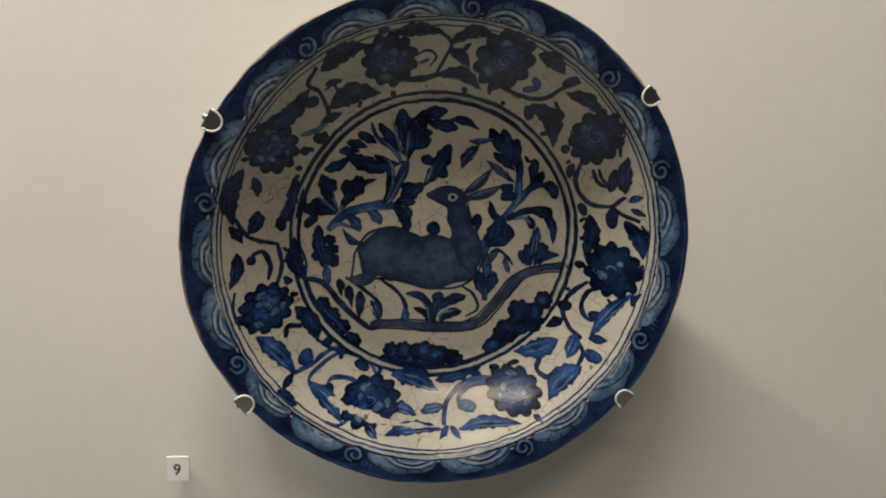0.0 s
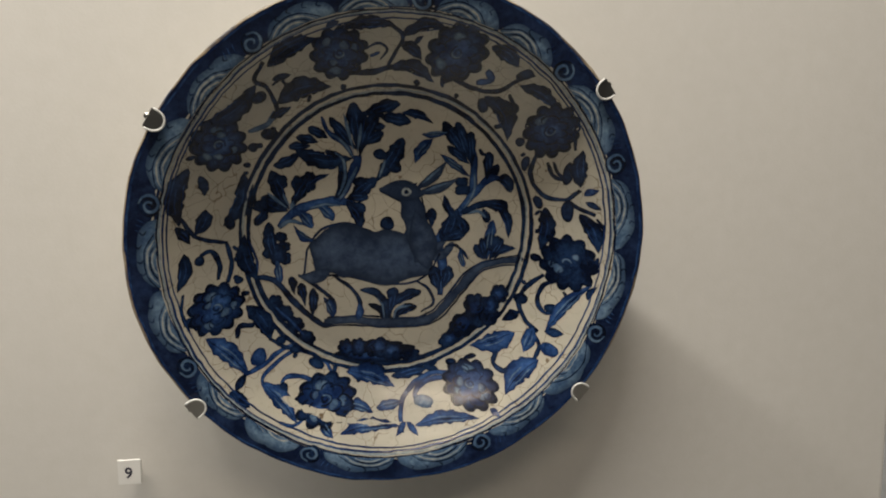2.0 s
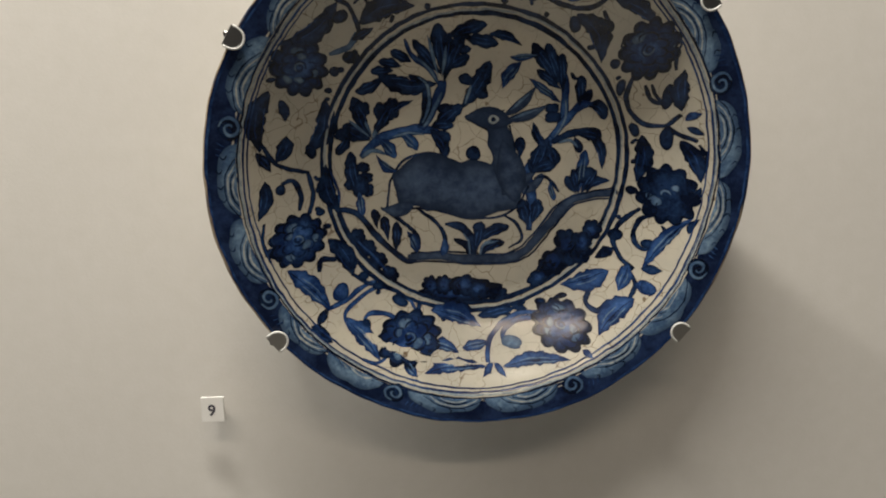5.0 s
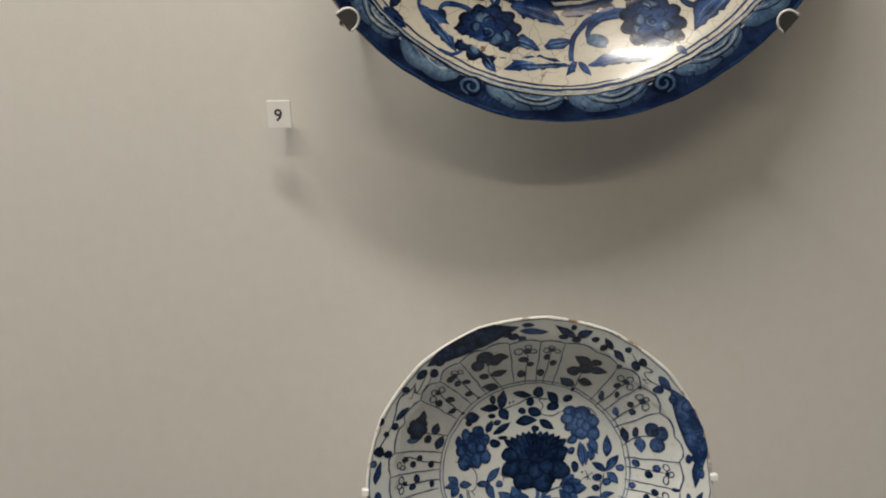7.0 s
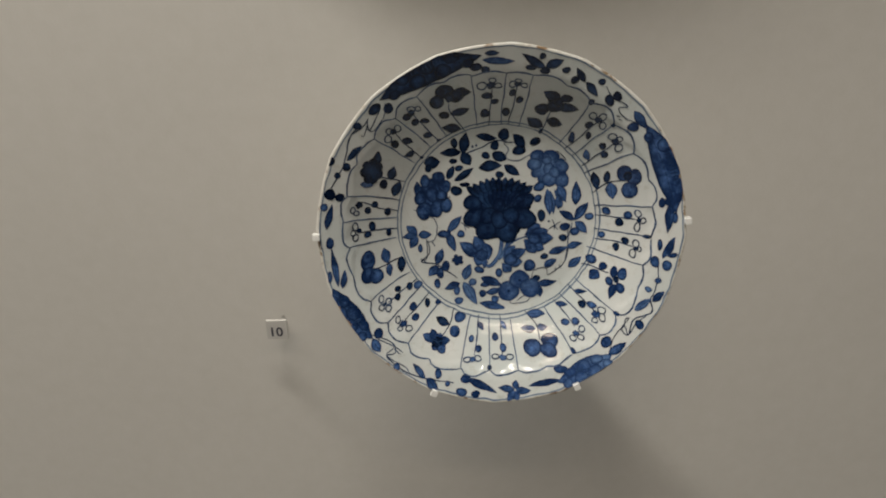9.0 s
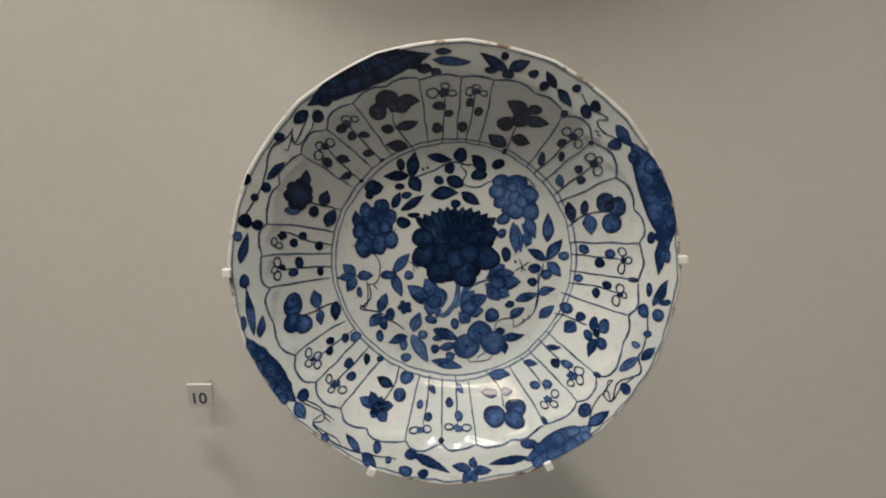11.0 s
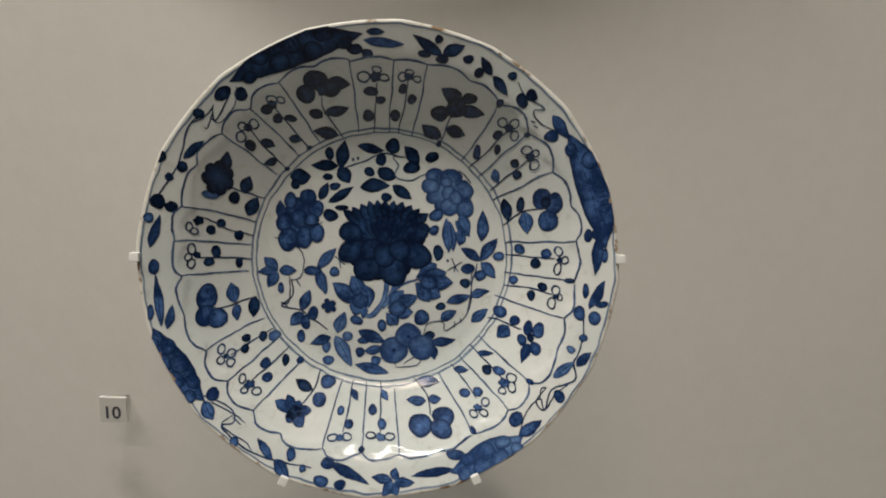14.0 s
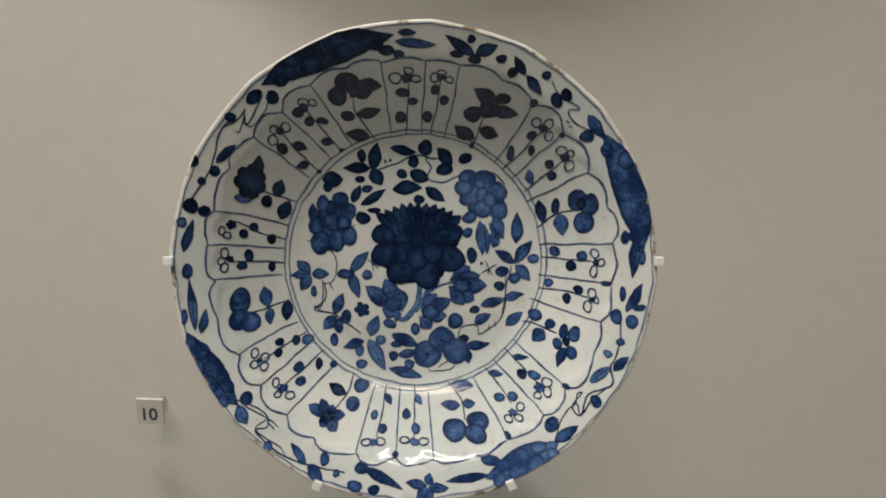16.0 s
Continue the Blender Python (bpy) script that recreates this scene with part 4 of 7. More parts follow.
stroke(big, [(28.2, 31.1), (34.2, 5.4), (41.2, -19.7)], 2.1, INK, .3)
stroke(big, [(-9, 40.1), (8.6, 42.2), (23.8, 43.7)], 1.5, INK, .3)
stroke(big, [(-9, 37.6), (6.3, 30), (14.1, 23.9)], 1.5, INK, .3)
petal_disc(big, 14.3, 36.6, 4.4, 3.8, 0, PALE, name="painted_eye", lift=0.42)
petal_disc(big, 14.3, 36.6, 2, 2, 0, INK, name="painted_eye", lift=0.56)
# border, roses
rose(big, -45, 153.1, 22.2, 20)
rose(big, 50, 155.4, 23.1, 23)
rose(big, -139.9, 81.1, 20, 21.1)
rose(big, 133.5, 92, 18.9, 23.4)
rose(big, -147.9, -54.8, 20.8, 19.6)
rose(big, 156.8, -25.7, 19.7, 23.6)
rose(big, -59.5, -143.5, 26.3, 19.4)
rose(big, 71, -137.9, 23, 19.1)
# border, upper
leaf(big, -100.9, 142.2, -63.7, 164.9, 14.7, .1, INK)
leaf(big, -97.7, 132.5, -82.6, 136.4, 6, 0, INK)
stroke(big, [(-97.6, 98.7), (-94.3, 109.3), (-101.8, 125.7), (-111.2, 132.4), (-103.6, 146.5)], 3.6, INK, .3)
leaf(big, -109.9, 128.8, -153.9, 97.7, 14.1, .15, INK)
leaf(big, -93.9, 113.1, -50.6, 126.2, 18, .15, INK)
stroke(big, [(-104.6, 116.4), (-115.4, 118.8), (-122.7, 108.7)], 5.9, INK, .5)
petal_disc(big, -108.2, 117.9, 6.4, 4.6, 30, INK)
stroke(big, [(-96.2, 106.9), (-102.3, 95.9), (-117.8, 90.5)], 4.8, WASH, .5)
leaf(big, -100, 100.7, -82.9, 110.2, 7.3, 0, INK)
petal_disc(big, -101, 87.6, 7.1, 4.9, 0, INK)
petal_disc(big, -114.3, 76.7, 4.2, 3.9, 0, INK)
petal_disc(big, -119.7, 62.2, 3.3, 2.5, 0, INK)
leaf(big, -163, 65.1, -172.4, 18.1, 15.1, -.15, INK)
stroke(big, [(-172.1, 26.1), (-161.1, 7.1), (-138.2, -2.9)], 3.5, INK, .3)
leaf(big, -156.7, 57.2, -153.2, 39.8, 8.7, .1, INK)
leaf(big, -123.1, 55.4, -140.7, 12.3, 17.2, .2, INK)
leaf(big, -152.7, 29, -161.9, 8.3, 12.3, .1, INK)
petal_disc(big, -135.5, 14.2, 4.1, 6.5, 20, INK)
leaf(big, -162.1, 82.6, -154.4, 87.7, 3.8, 0, INK)
leaf(big, -164.7, 72.2, -156.3, 73.9, 3.9, 0, INK)
leaf(big, 5.7, 167.2, 39.8, 173.1, 9.3, .22, INK)
leaf(big, -44.7, 173.2, -2.3, 175.4, 10.3, .08, INK)
stroke(big, [(-5.9, 139.8), (1.2, 156.5), (4.6, 168), (-8.8, 178.6)], 3.3, INK, .3)
stroke(big, [(4.6, 168), (10.1, 175), (25.5, 177.5)], 3.2, INK, .3)
leaf(big, 14.2, 162.2, 21.3, 167.6, 4.6, 0, INK)
leaf(big, 3.3, 162.8, 23.3, 148.9, 9.5, .1, INK)
leaf(big, -4.3, 142.7, 36, 130.3, 11.3, .18, INK)
stroke(big, [(-46.1, 138), (-19.3, 138.6), (4.1, 144.7)], 5.2, INK, .6)
petal_disc(big, 44.1, 133.8, 4.2, 4.4, 0, INK)
stroke(big, [(76.3, 141.7), (81.2, 134.3), (69.9, 131.1)], 6, BLUE, .4)
leaf(big, 75.5, 161.2, 99.4, 145, 12.3, .1, INK)
stroke(big, [(47.6, 135.4), (68.7, 126.3), (87.8, 124.4), (99.7, 133), (112.5, 139.4)], 4, INK, .3)
petal_disc(big, 105.2, 138.8, 6.5, 4.5, 20, INK)
leaf(big, 103.4, 129.8, 135.2, 110.5, 10.4, .12, INK)
stroke(big, [(97.3, 122.3), (104, 109.3)], 3.2, INK, .3)
petal_disc(big, 102.2, 109.7, 5.1, 5.1, 0, INK)
leaf(big, 78.1, 120.2, 102.4, 81.3, 15.2, .2, INK)
petal_disc(big, 78.2, 111.8, 4.5, 7.2, 20, INK)
petal_disc(big, 112.7, 80.7, 4, 4.1, 0, INK)
petal_disc(big, 119.2, 61.5, 3.7, 7.3, 0, INK)
petal_disc(big, 132.2, 26.8, 3.7, 6.2, 20, INK)
stroke(big, [(126.9, 72.4), (124.6, 49.8), (136.1, 33.4), (152.5, 31.4), (162.1, 41.2)], 3.9, INK, .3)
stroke(big, [(135.6, 63.9), (142.2, 51.5), (153.7, 48.2)], 3.3, INK, .3)
petal_disc(big, 152, 55.3, 3.8, 10.8, 0, INK)
leaf(big, 161.8, 43.7, 158.8, 77.6, 11.9, .05, INK)
stroke(big, [(143.5, 99.2), (150.2, 90.8), (153.8, 76.1)], 2.6, INK, .3)
leaf(big, 165.2, 36.5, 174.6, 42.9, 6.4, .1, BLUE)
# border, sides and below
leaf(big, 137.9, 23, 135.6, -17.5, 13.4, .1, INK)
petal_disc(big, 155, 21.3, 4.7, 10.3, 0, INK)
stroke(big, [(152.5, 31.4), (164.7, 23.5), (174.3, 20.1)], 3.5, INK, .3)
leaf(big, 163.6, 19.7, 178.2, -13.1, 12.8, .12, INK)
petal_disc(big, 133, -24.6, 4.7, 3.6, 0, INK)
stroke(big, [(147.5, -43.5), (137.3, -50.4), (133.7, -64.8), (139.6, -72.3), (147.4, -65.9)], 4, INK, .3)
petal_disc(big, 143.6, -67.7, 5.5, 3.9, 0, INK)
leaf(big, 138.8, -87.3, 174, -41.7, 8.9, .05, BLUE)
leaf(big, 137.4, -88.5, 152, -87.9, 7.3, 0, INK)
stroke(big, [(139.3, -39.1), (124.8, -52.2), (118.5, -67.1), (123.5, -81.9), (132.3, -89.5)], 4.3, INK, .3)
petal_disc(big, 120, -62.9, 6.2, 5.1, 0, INK)
leaf(big, 118.3, -74.2, 103.5, -83.5, 8.9, 0, INK)
leaf(big, 113.7, -92.8, 74.2, -107.3, 15.6, .08, BLUE)
leaf(big, 129.2, -86.4, 119.2, -108.2, 11.3, 0, BLUE)
stroke(big, [(129, -89.3), (131.8, -102.1), (125, -115.2)], 3, INK, .3)
leaf(big, 130.5, -111.9, 99.8, -143.1, 15.5, -.1, BLUE)
leaf(big, 131.9, -100.8, 146.5, -104.5, 11.2, 0, BLUE)
petal_disc(big, 140.8, -102.8, 5.6, 5.5, 0, BLUE)
stroke(big, [(98, -107.9), (93.4, -119.1), (101, -125), (111.8, -117.7)], 4.6, INK, .4)
petal_disc(big, 56.6, -121.5, 4.6, 3.4, 0, INK)
petal_disc(big, 73.7, -116, 5.7, 2.3, 15, INK)
leaf(big, 30.5, -124.4, 44.4, -127.6, 6.4, 0, INK)
stroke(big, [(55.5, -133.3), (35, -136), (22.2, -144.6), (24.2, -153.4), (35.1, -155.2)], 4.1, BLUE, .4)
petal_disc(big, 28.5, -151.8, 8.7, 4.5, 0, WASH)
stroke(big, [(7.1, -173.4), (7.4, -156.6), (16.3, -142.6), (35.4, -131.5), (58.5, -129.7)], 4.5, BLUE, .4)
leaf(big, 18.9, -168.7, 75.2, -162.1, 9.3, .05, BLUE)
leaf(big, -48.4, -168.4, 5.3, -168.6, 9.6, .05, BLUE)
leaf(big, 10.7, -166.1, 0.8, -175.1, 5, 0, BLUE)
leaf(big, 11.7, -166.1, 20.9, -175.4, 5.4, 0, BLUE)
leaf(big, -15.2, -154.9, 10, -151.8, 8.2, .0, BLUE)
leaf(big, -39.4, -125.3, 3.4, -141.2, 15.7, .1, BLUE)
leaf(big, 1.3, -132.1, 35.1, -126.7, 8.9, 0, INK)
stroke(big, [(-64.1, -131.5), (-80.7, -123.1), (-93.8, -121.6), (-98, -129.7)], 3.8, BLUE, .3)
petal_disc(big, -96, -129.3, 4.5, 4.8, 0, INK)
leaf(big, -112.5, -120.8, -84.8, -155.4, 12.6, .05, BLUE)
leaf(big, -41.9, -150.4, -17.6, -157.9, 9, .1, BLUE)
leaf(big, -65.4, -157.1, -54.6, -170.7, 8.4, 0, BLUE)
leaf(big, -156.7, -75.7, -123.9, -112.4, 13.5, .05, BLUE)
petal_disc(big, -115.7, -101, 6.9, 6.9, 0, BLUE)
stroke(big, [(-128.1, -111.3), (-111.4, -107.9), (-97.5, -100.5), (-86.3, -97.2)], 4, BLUE, .3)
stroke(big, [(-109.2, -130.3), (-112.5, -117.7), (-99.1, -108), (-81.3, -102.5), (-60.9, -113.1), (-51.9, -124.3)], 3.4, BLUE, .3)
petal_disc(big, -83.3, -101.3, 5.6, 3.8, 0, INK)
petal_disc(big, -66.1, -115.5, 7.8, 4.2, -30, INK)
petal_disc(big, -49.7, -121.7, 2.1, 3.3, 0, INK)
leaf(big, -124.6, -58.6, -104.3, -91.1, 14.5, .1, INK)
stroke(big, [(-106.3, -88.9), (-93.9, -97.7), (-86.4, -101)], 3.2, INK, .3)
petal_disc(big, -96.3, -91.7, 4.5, 3.8, 0, INK)
petal_disc(big, -130.1, -35.9, 3.8, 3.4, 0, INK)
petal_disc(big, -125.5, -47.8, 3.4, 2.4, 0, INK)
stroke(big, [(-132.8, -82.3), (-130.4, -73.9), (-118.5, -75.3)], 4.6, INK, .4)
stroke(big, [(-145.9, -32), (-144.9, -19.3), (-150.1, -7.6), (-158.9, -8.7)], 4.2, INK, .4)
petal_disc(big, -159.4, -13.3, 4, 4.3, 0, INK)
stroke(big, [(-139.1, -1.8), (-135.1, -19.5), (-138.6, -36)], 3.8, INK, .3)
leaf(big, -170.6, -4, -176.1, -33.8, 9.9, .1, INK)
leaf(big, -175.2, 18.6, -165.4, 2.3, 7.5, 0, INK)
petal_disc(big, -161.9, -64.3, 4, 3.5, 0, INK)
leaf(big, -135, -120.3, -125.8, -110.3, 7.6, 0, INK)
leaf(big, -139.6, -119.3, -123.4, -135.2, 8.3, 0, INK)
petal_disc(big, -129.9, -17.6, 3.4, 3.5, 0, INK)
stroke(big, [(-24, 156.8), (-14, 162.3), (-6.5, 157.2), (-11, 149)], 2.1, INK, .4)
stroke(big, [(-20, 151.5), (-11.9, 154.9)], 2.8, BLUE, .4)
leaf(big, -57, 173.5, -46.4, 177.3, 5.6, 0, INK)
leaf(big, -82.4, 159.1, -74.6, 167.8, 4.9, 0, INK)
stroke(big, [(-86.1, 125.8), (-90.9, 132.6), (-97.7, 128)], 2.3, INK, .4)
stroke(big, [(140.4, 64.4), (145, 54.5), (152.8, 49.2)], 2.7, INK, .4)
leaf(big, 167, 30.6, 178, 26.2, 6, 0, INK)
stroke(big, [(175.6, 17.7), (181, 8.4), (177.7, -2.2)], 2.4, INK, .4)
leaf(big, 178.4, -17.1, 174, -32.8, 4.7, 0, INK)
leaf(big, 170.7, -55.5, 178.1, -42, 4.5, .1, INK)
stroke(big, [(153.3, -52.1), (158.8, -58), (164.8, -54.2)], 3, INK, .4)
stroke(big, [(69.1, -156), (81.5, -151.9), (89.6, -144.6)], 2.2, BLUE, .4)
leaf(big, 54.5, -157.2, 49.4, -164, 4.9, 0, BLUE)
leaf(big, 85.7, -154.2, 93.2, -158.9, 5.5, 0, BLUE)
stroke(big, [(-172.4, -36.9), (-173.8, -50.2), (-168.3, -67.2)], 2.5, INK, .4)
leaf(big, -166.2, -56.5, -172.6, -61.7, 5.5, 0, INK)
stroke(big, [(-77.8, -152.8), (-87.8, -156.5), (-99.9, -151.2)], 2.5, BLUE, .4)
leaf(big, -42.6, -159.1, -35.5, -166.1, 4.7, 0, BLUE)
leaf(big, -14.2, -123.3, -3.7, -126.2, 4.7, 0, INK)
leaf(big, 43.8, -119.4, 37.3, -124.4, 4.6, 0, INK)
ring_dots(big)
floor_rings(small)
peony(small, 1, 9.7, 27.3, 24.1)
stroke(small, [(0.8, -10.2), (2.3, -19.5), (-1.5, -30.3), (-7.4, -35.2), (-10.1, -31.9)], 3, SKY2, .4)
stroke(small, [(8.8, -11.1), (4.4, -24.5), (0.5, -30.3)], 2.7, SKY2, .4)
stroke(small, [(2.4, -24.9), (11.5, -16), (21.4, -12.5)], 1.3, SKY2, .4)
petal_disc(small, 7.7, -55.1, 8.3, 8.1, 0, SKY2)
petal_disc(small, 16.2, -46.1, 8, 7.8, 0, SKY2)
petal_disc(small, 24.4, -53, 8, 7.7, 0, SKY2)
petal_disc(small, 7.7, -55.1, 1, 1, 0, INK2)
petal_disc(small, 16.2, -46.8, 1, 1, 0, INK2)
petal_disc(small, 24.4, -53.4, 1, 1, 0, INK2)
petal_disc(small, -32.5, 60.1, 2.6, 3.9, 0, DEEP2)
leaf(small, -26, 51.9, -23.8, 68.1, 8.1, 0, DEEP2)
leaf(small, -27.3, 53.1, -42.9, 53.1, 6.2, 0, DEEP2)
leaf(small, -26.7, 53.1, -20.6, 42.8, 8.5, 0, DEEP2)
leaf(small, -55.1, 46, -42.9, 46.2, 9.8, 0, DEEP2)
petal_disc(small, -51.9, 41.5, 2.6, 3.3, 0, DEEP2)
petal_disc(small, -33.1, 46.5, 3.3, 2, 0, DEEP2)
petal_disc(small, -28.8, 41, 3.3, 2.3, 20, DEEP2)
leaf(small, -32.9, 31.4, -18, 40.9, 4.9, 0, DEEP2)
leaf(small, -38.2, 33.3, -32.4, 43.2, 5.9, 0, DEEP2)
petal_disc(small, -31.2, 24.5, 4.3, 3.3, -20, DEEP2)
petal_disc(small, -25, 28.6, 3.9, 1.6, 0, DEEP2)
leaf(small, -16.4, 65.1, -0.7, 62.9, 5.5, 0, DEEP2)
petal_disc(small, 3.9, 65.5, 4.2, 4.5, 0, DEEP2)
petal_disc(small, -2.5, 57.9, 2.9, 3.9, 0, DEEP2)
petal_disc(small, 0.9, 49.2, 5.6, 3.9, -20, DEEP2)
petal_disc(small, -9.3, 50.3, 3.6, 2.6, -20, DEEP2)
leaf(small, -14.7, 41, 3, 42.4, 8.2, .05, DEEP2)
leaf(small, 4.3, 42.7, 16.3, 35.1, 6.6, 0, DEEP2)
petal_disc(small, 1.2, 35.8, 3.3, 2.6, 0, DEEP2)
leaf(small, 19.8, 56.2, 11, 65.7, 7.8, 0, DEEP2)
petal_disc(small, 27.2, 60.2, 4.2, 2.9, 20, DEEP2)
petal_disc(small, 15.6, 53.5, 5.2, 3.9, 0, DEEP2)
stroke(small, [(-22.7, 52.6), (-13, 56.1), (-2.6, 61.2), (9.9, 59.2)], 0.8, INK2, .3)
leaf(small, 39, 23.1, 41.5, 4.6, 5.6, 0, BLUE2)
leaf(small, 42.3, 23.2, 51.2, 13.5, 4.9, 0, BLUE2)
petal_disc(small, 46.6, 13, 2, 4, 0, BLUE2)
leaf(small, 58.5, 11, 58.6, 30.2, 7.2, 0, BLUE2)
petal_disc(small, 30.7, 25.9, 4.6, 3.3, 20, BLUE2)
petal_disc(small, 29.9, 17, 3, 3, 0, BLUE2)
petal_disc(small, 32.6, 3.8, 3, 4.7, 0, DEEP2)
leaf(small, 57.6, 0, 46.1, 7.4, 6.3, 0, BLUE2)
leaf(small, 57.6, 0, 67.6, 13.9, 6.2, 0, BLUE2)
leaf(small, 58.2, -1, 67, -10, 7.3, 0, BLUE2)
petal_disc(small, 57.8, -9, 3.3, 3.3, 0, BLUE2)
petal_disc(small, 50.4, -5.2, 4, 3, 0, BLUE2)
petal_disc(small, 68.3, 2.7, 3.5, 3, 0, BLUE2)
leaf(small, 38.4, -26.1, 52.2, -20.5, 5.7, 0, BLUE2)
leaf(small, 51.5, -21.2, 64, -18.1, 5, 0, BLUE2)
petal_disc(small, 49.3, -13.9, 3.3, 2.7, 0, DEEP2)
petal_disc(small, 35.1, -28.2, 3, 2.3, 0, DEEP2)
leaf(small, 34.6, -36.3, 44.5, -30.7, 6, 0, BLUE2)
leaf(small, 53.6, -37.1, 62.9, -28.8, 5.8, 0, BLUE2)
petal_disc(small, 23.9, -35.2, 4.7, 4.4, 30, BLUE2)
stroke(small, [(51.2, -32.6), (52.2, -21.8), (53.9, -11.8), (55.9, -1.7)], 0.8, INK2, .3)
leaf(small, 29, -51.2, 44.9, -47.7, 5.6, 0, BLUE2)
leaf(small, 31, -51.9, 32.5, -60.4, 5.7, 0, BLUE2)
petal_disc(small, 28.9, -45.9, 3.3, 2.7, 0, DEEP2)
leaf(small, -61.3, -9.2, -69.1, -0.9, 7.1, 0, BLUE2)
leaf(small, -61.3, -9.8, -66.9, -18.7, 7.2, 0, BLUE2)
leaf(small, -62, -9.5, -72.7, -10.1, 5.3, 0, BLUE2)
leaf(small, -60.7, -9.1, -50.8, -8.6, 6.6, 0, BLUE2)
leaf(small, -38.3, -7.7, -27.9, 5.1, 6.6, 0, BLUE2)
leaf(small, -38.3, -7.7, -32.8, -22.9, 6.6, 0, BLUE2)
petal_disc(small, -40.9, -8.8, 5.3, 2.7, 0, BLUE2)
petal_disc(small, -28.4, -9.2, 3, 3, 0, BLUE2)
petal_disc(small, -59.2, -19.4, 1.9, 3.3, 0, BLUE2)
stroke(small, [(-53.4, -14), (-52.6, -24), (-59, -30), (-47.2, -32.6), (-31.1, -43.7)], 0.8, INK2, .3)
leaf(small, -47.2, -32.6, -42.7, -19.8, 6.6, 0, BLUE2)
leaf(small, -45.9, -33.9, -53.6, -41.2, 7.3, 0, BLUE2)
petal_disc(small, -44.5, -39.2, 3, 4.4, 0, BLUE2)
petal_disc(small, -40.2, -33.8, 3, 4, 0, BLUE2)
petal_disc(small, -31.3, -29.6, 4, 4, 0, BLUE2, 5, .4)
leaf(small, -26.1, -45.6, -22, -32.8, 7.3, 0, SKY2)
leaf(small, -29.4, -47.7, -41.6, -51.8, 6, 0, BLUE2)
leaf(small, -27.1, -47, -16.7, -65.4, 8.3, 0, SKY2)
petal_disc(small, -32, -53.8, 2.6, 4, 0, SKY2)
petal_disc(small, -19.8, -47.5, 3.3, 2.7, 0, SKY2)
petal_disc(small, -46.9, -47.8, 2.3, 3.9, 0, BLUE2)
petal_disc(small, -30.7, -61.9, 3.3, 2.6, 0, SKY2)
petal_disc(small, -14.6, -37.6, 4, 2.7, -20, BLUE2)
leaf(small, -13.8, -44, 2.9, -50.4, 7.1, 0, BLUE2)
petal_disc(small, 0.4, -40.4, 3, 3.7, 0, BLUE2)
petal_disc(small, -11.9, -56.8, 2.7, 2.7, 0, BLUE2)
leaf(small, -9.6, -56.1, 3, -53.8, 5.4, 0, BLUE2)
petal_disc(small, -10.4, -50, 3.3, 2, 0, BLUE2)
leaf(small, -14.8, -64.1, 5.3, -69, 6.5, .0, BLUE2)
leaf(small, -5.5, -62.7, 0.8, -59.9, 6, 0, BLUE2)
petal_disc(small, -61.9, -46.7, 3.4, 2.8, 0, SKY2)
# panels at the top
stroke(small, [(-20.7, 109.8), (-17.9, 91.2), (-15.4, 73)], 0.85, LINE2, 0.4, "panel_line", 0.16, 1.2)
stroke(small, [(3.5, 111.2), (2.4, 93.4), (1.7, 73.5)], 0.85, LINE2, 0.4, "panel_line", 0.16, 1.2)
stroke(small, [(21.7, 109.5), (18.9, 89.1), (14.7, 71.5)], 0.85, LINE2, 0.4, "panel_line", 0.16, 1.2)
stroke(small, [(-20.8, 109.2), (-7.9, 112.7), (3.5, 110.9)], 1.0, LINE2, 0.4, "panel_line", 0.16, 1.2)
stroke(small, [(3.5, 110.9), (12.5, 111.9), (21.7, 109.3)], 1.0, LINE2, 0.4, "panel_line", 0.16, 1.2)
stroke(small, [(-5.4, 99.8), (-6.3, 88.6), (-7.3, 72.9)], 0.8, INK2, 0.4, "painted_stem", 0.16, 1.2)
stroke(small, [(12.1, 102.4), (10.3, 89), (6.7, 73)], 0.8, INK2, 0.4, "painted_stem", 0.16, 1.2)
loop(small, -13, 102, 3.1, 2.5, 0)
loop(small, -1.4, 102.4, 2.6, 1.8, 0)
loop(small, -6, 106.1, 2.7, 1.7, 0)
petal_disc(small, -6.7, 102.5, 3.2, 2.5, 0, DEEP2, 5, 0.3, "painted_flower", 0.24)
loop(small, 8.8, 102.9, 2.6, 2.1, 0)
loop(small, 16.8, 102, 2.1, 1.7, 0)
loop(small, 12.7, 105.4, 2.4, 1.6, 0)
petal_disc(small, 12.4, 103, 2.5, 2, 0, DEEP2, 5, 0.3, "painted_flower", 0.24)
petal_disc(small, -8.8, 95.3, 4, 2.5, 0, DEEP2, 0, 0, "painted_leaf", 0.22)
petal_disc(small, -3.4, 90.8, 2.9, 2.3, 0, DEEP2, 0, 0, "painted_leaf", 0.22)
petal_disc(small, -10.1, 82, 3.3, 3.4, 0, DEEP2, 0, 0, "painted_leaf", 0.22)
petal_disc(small, 8.9, 96.9, 2.9, 2.7, 0, DEEP2, 0, 0, "painted_leaf", 0.22)
petal_disc(small, 14.3, 91.7, 2.6, 2.7, 0, DEEP2, 0, 0, "painted_leaf", 0.22)
petal_disc(small, 5.2, 82.8, 2.8, 3.1, 0, DEEP2, 0, 0, "painted_leaf", 0.22)
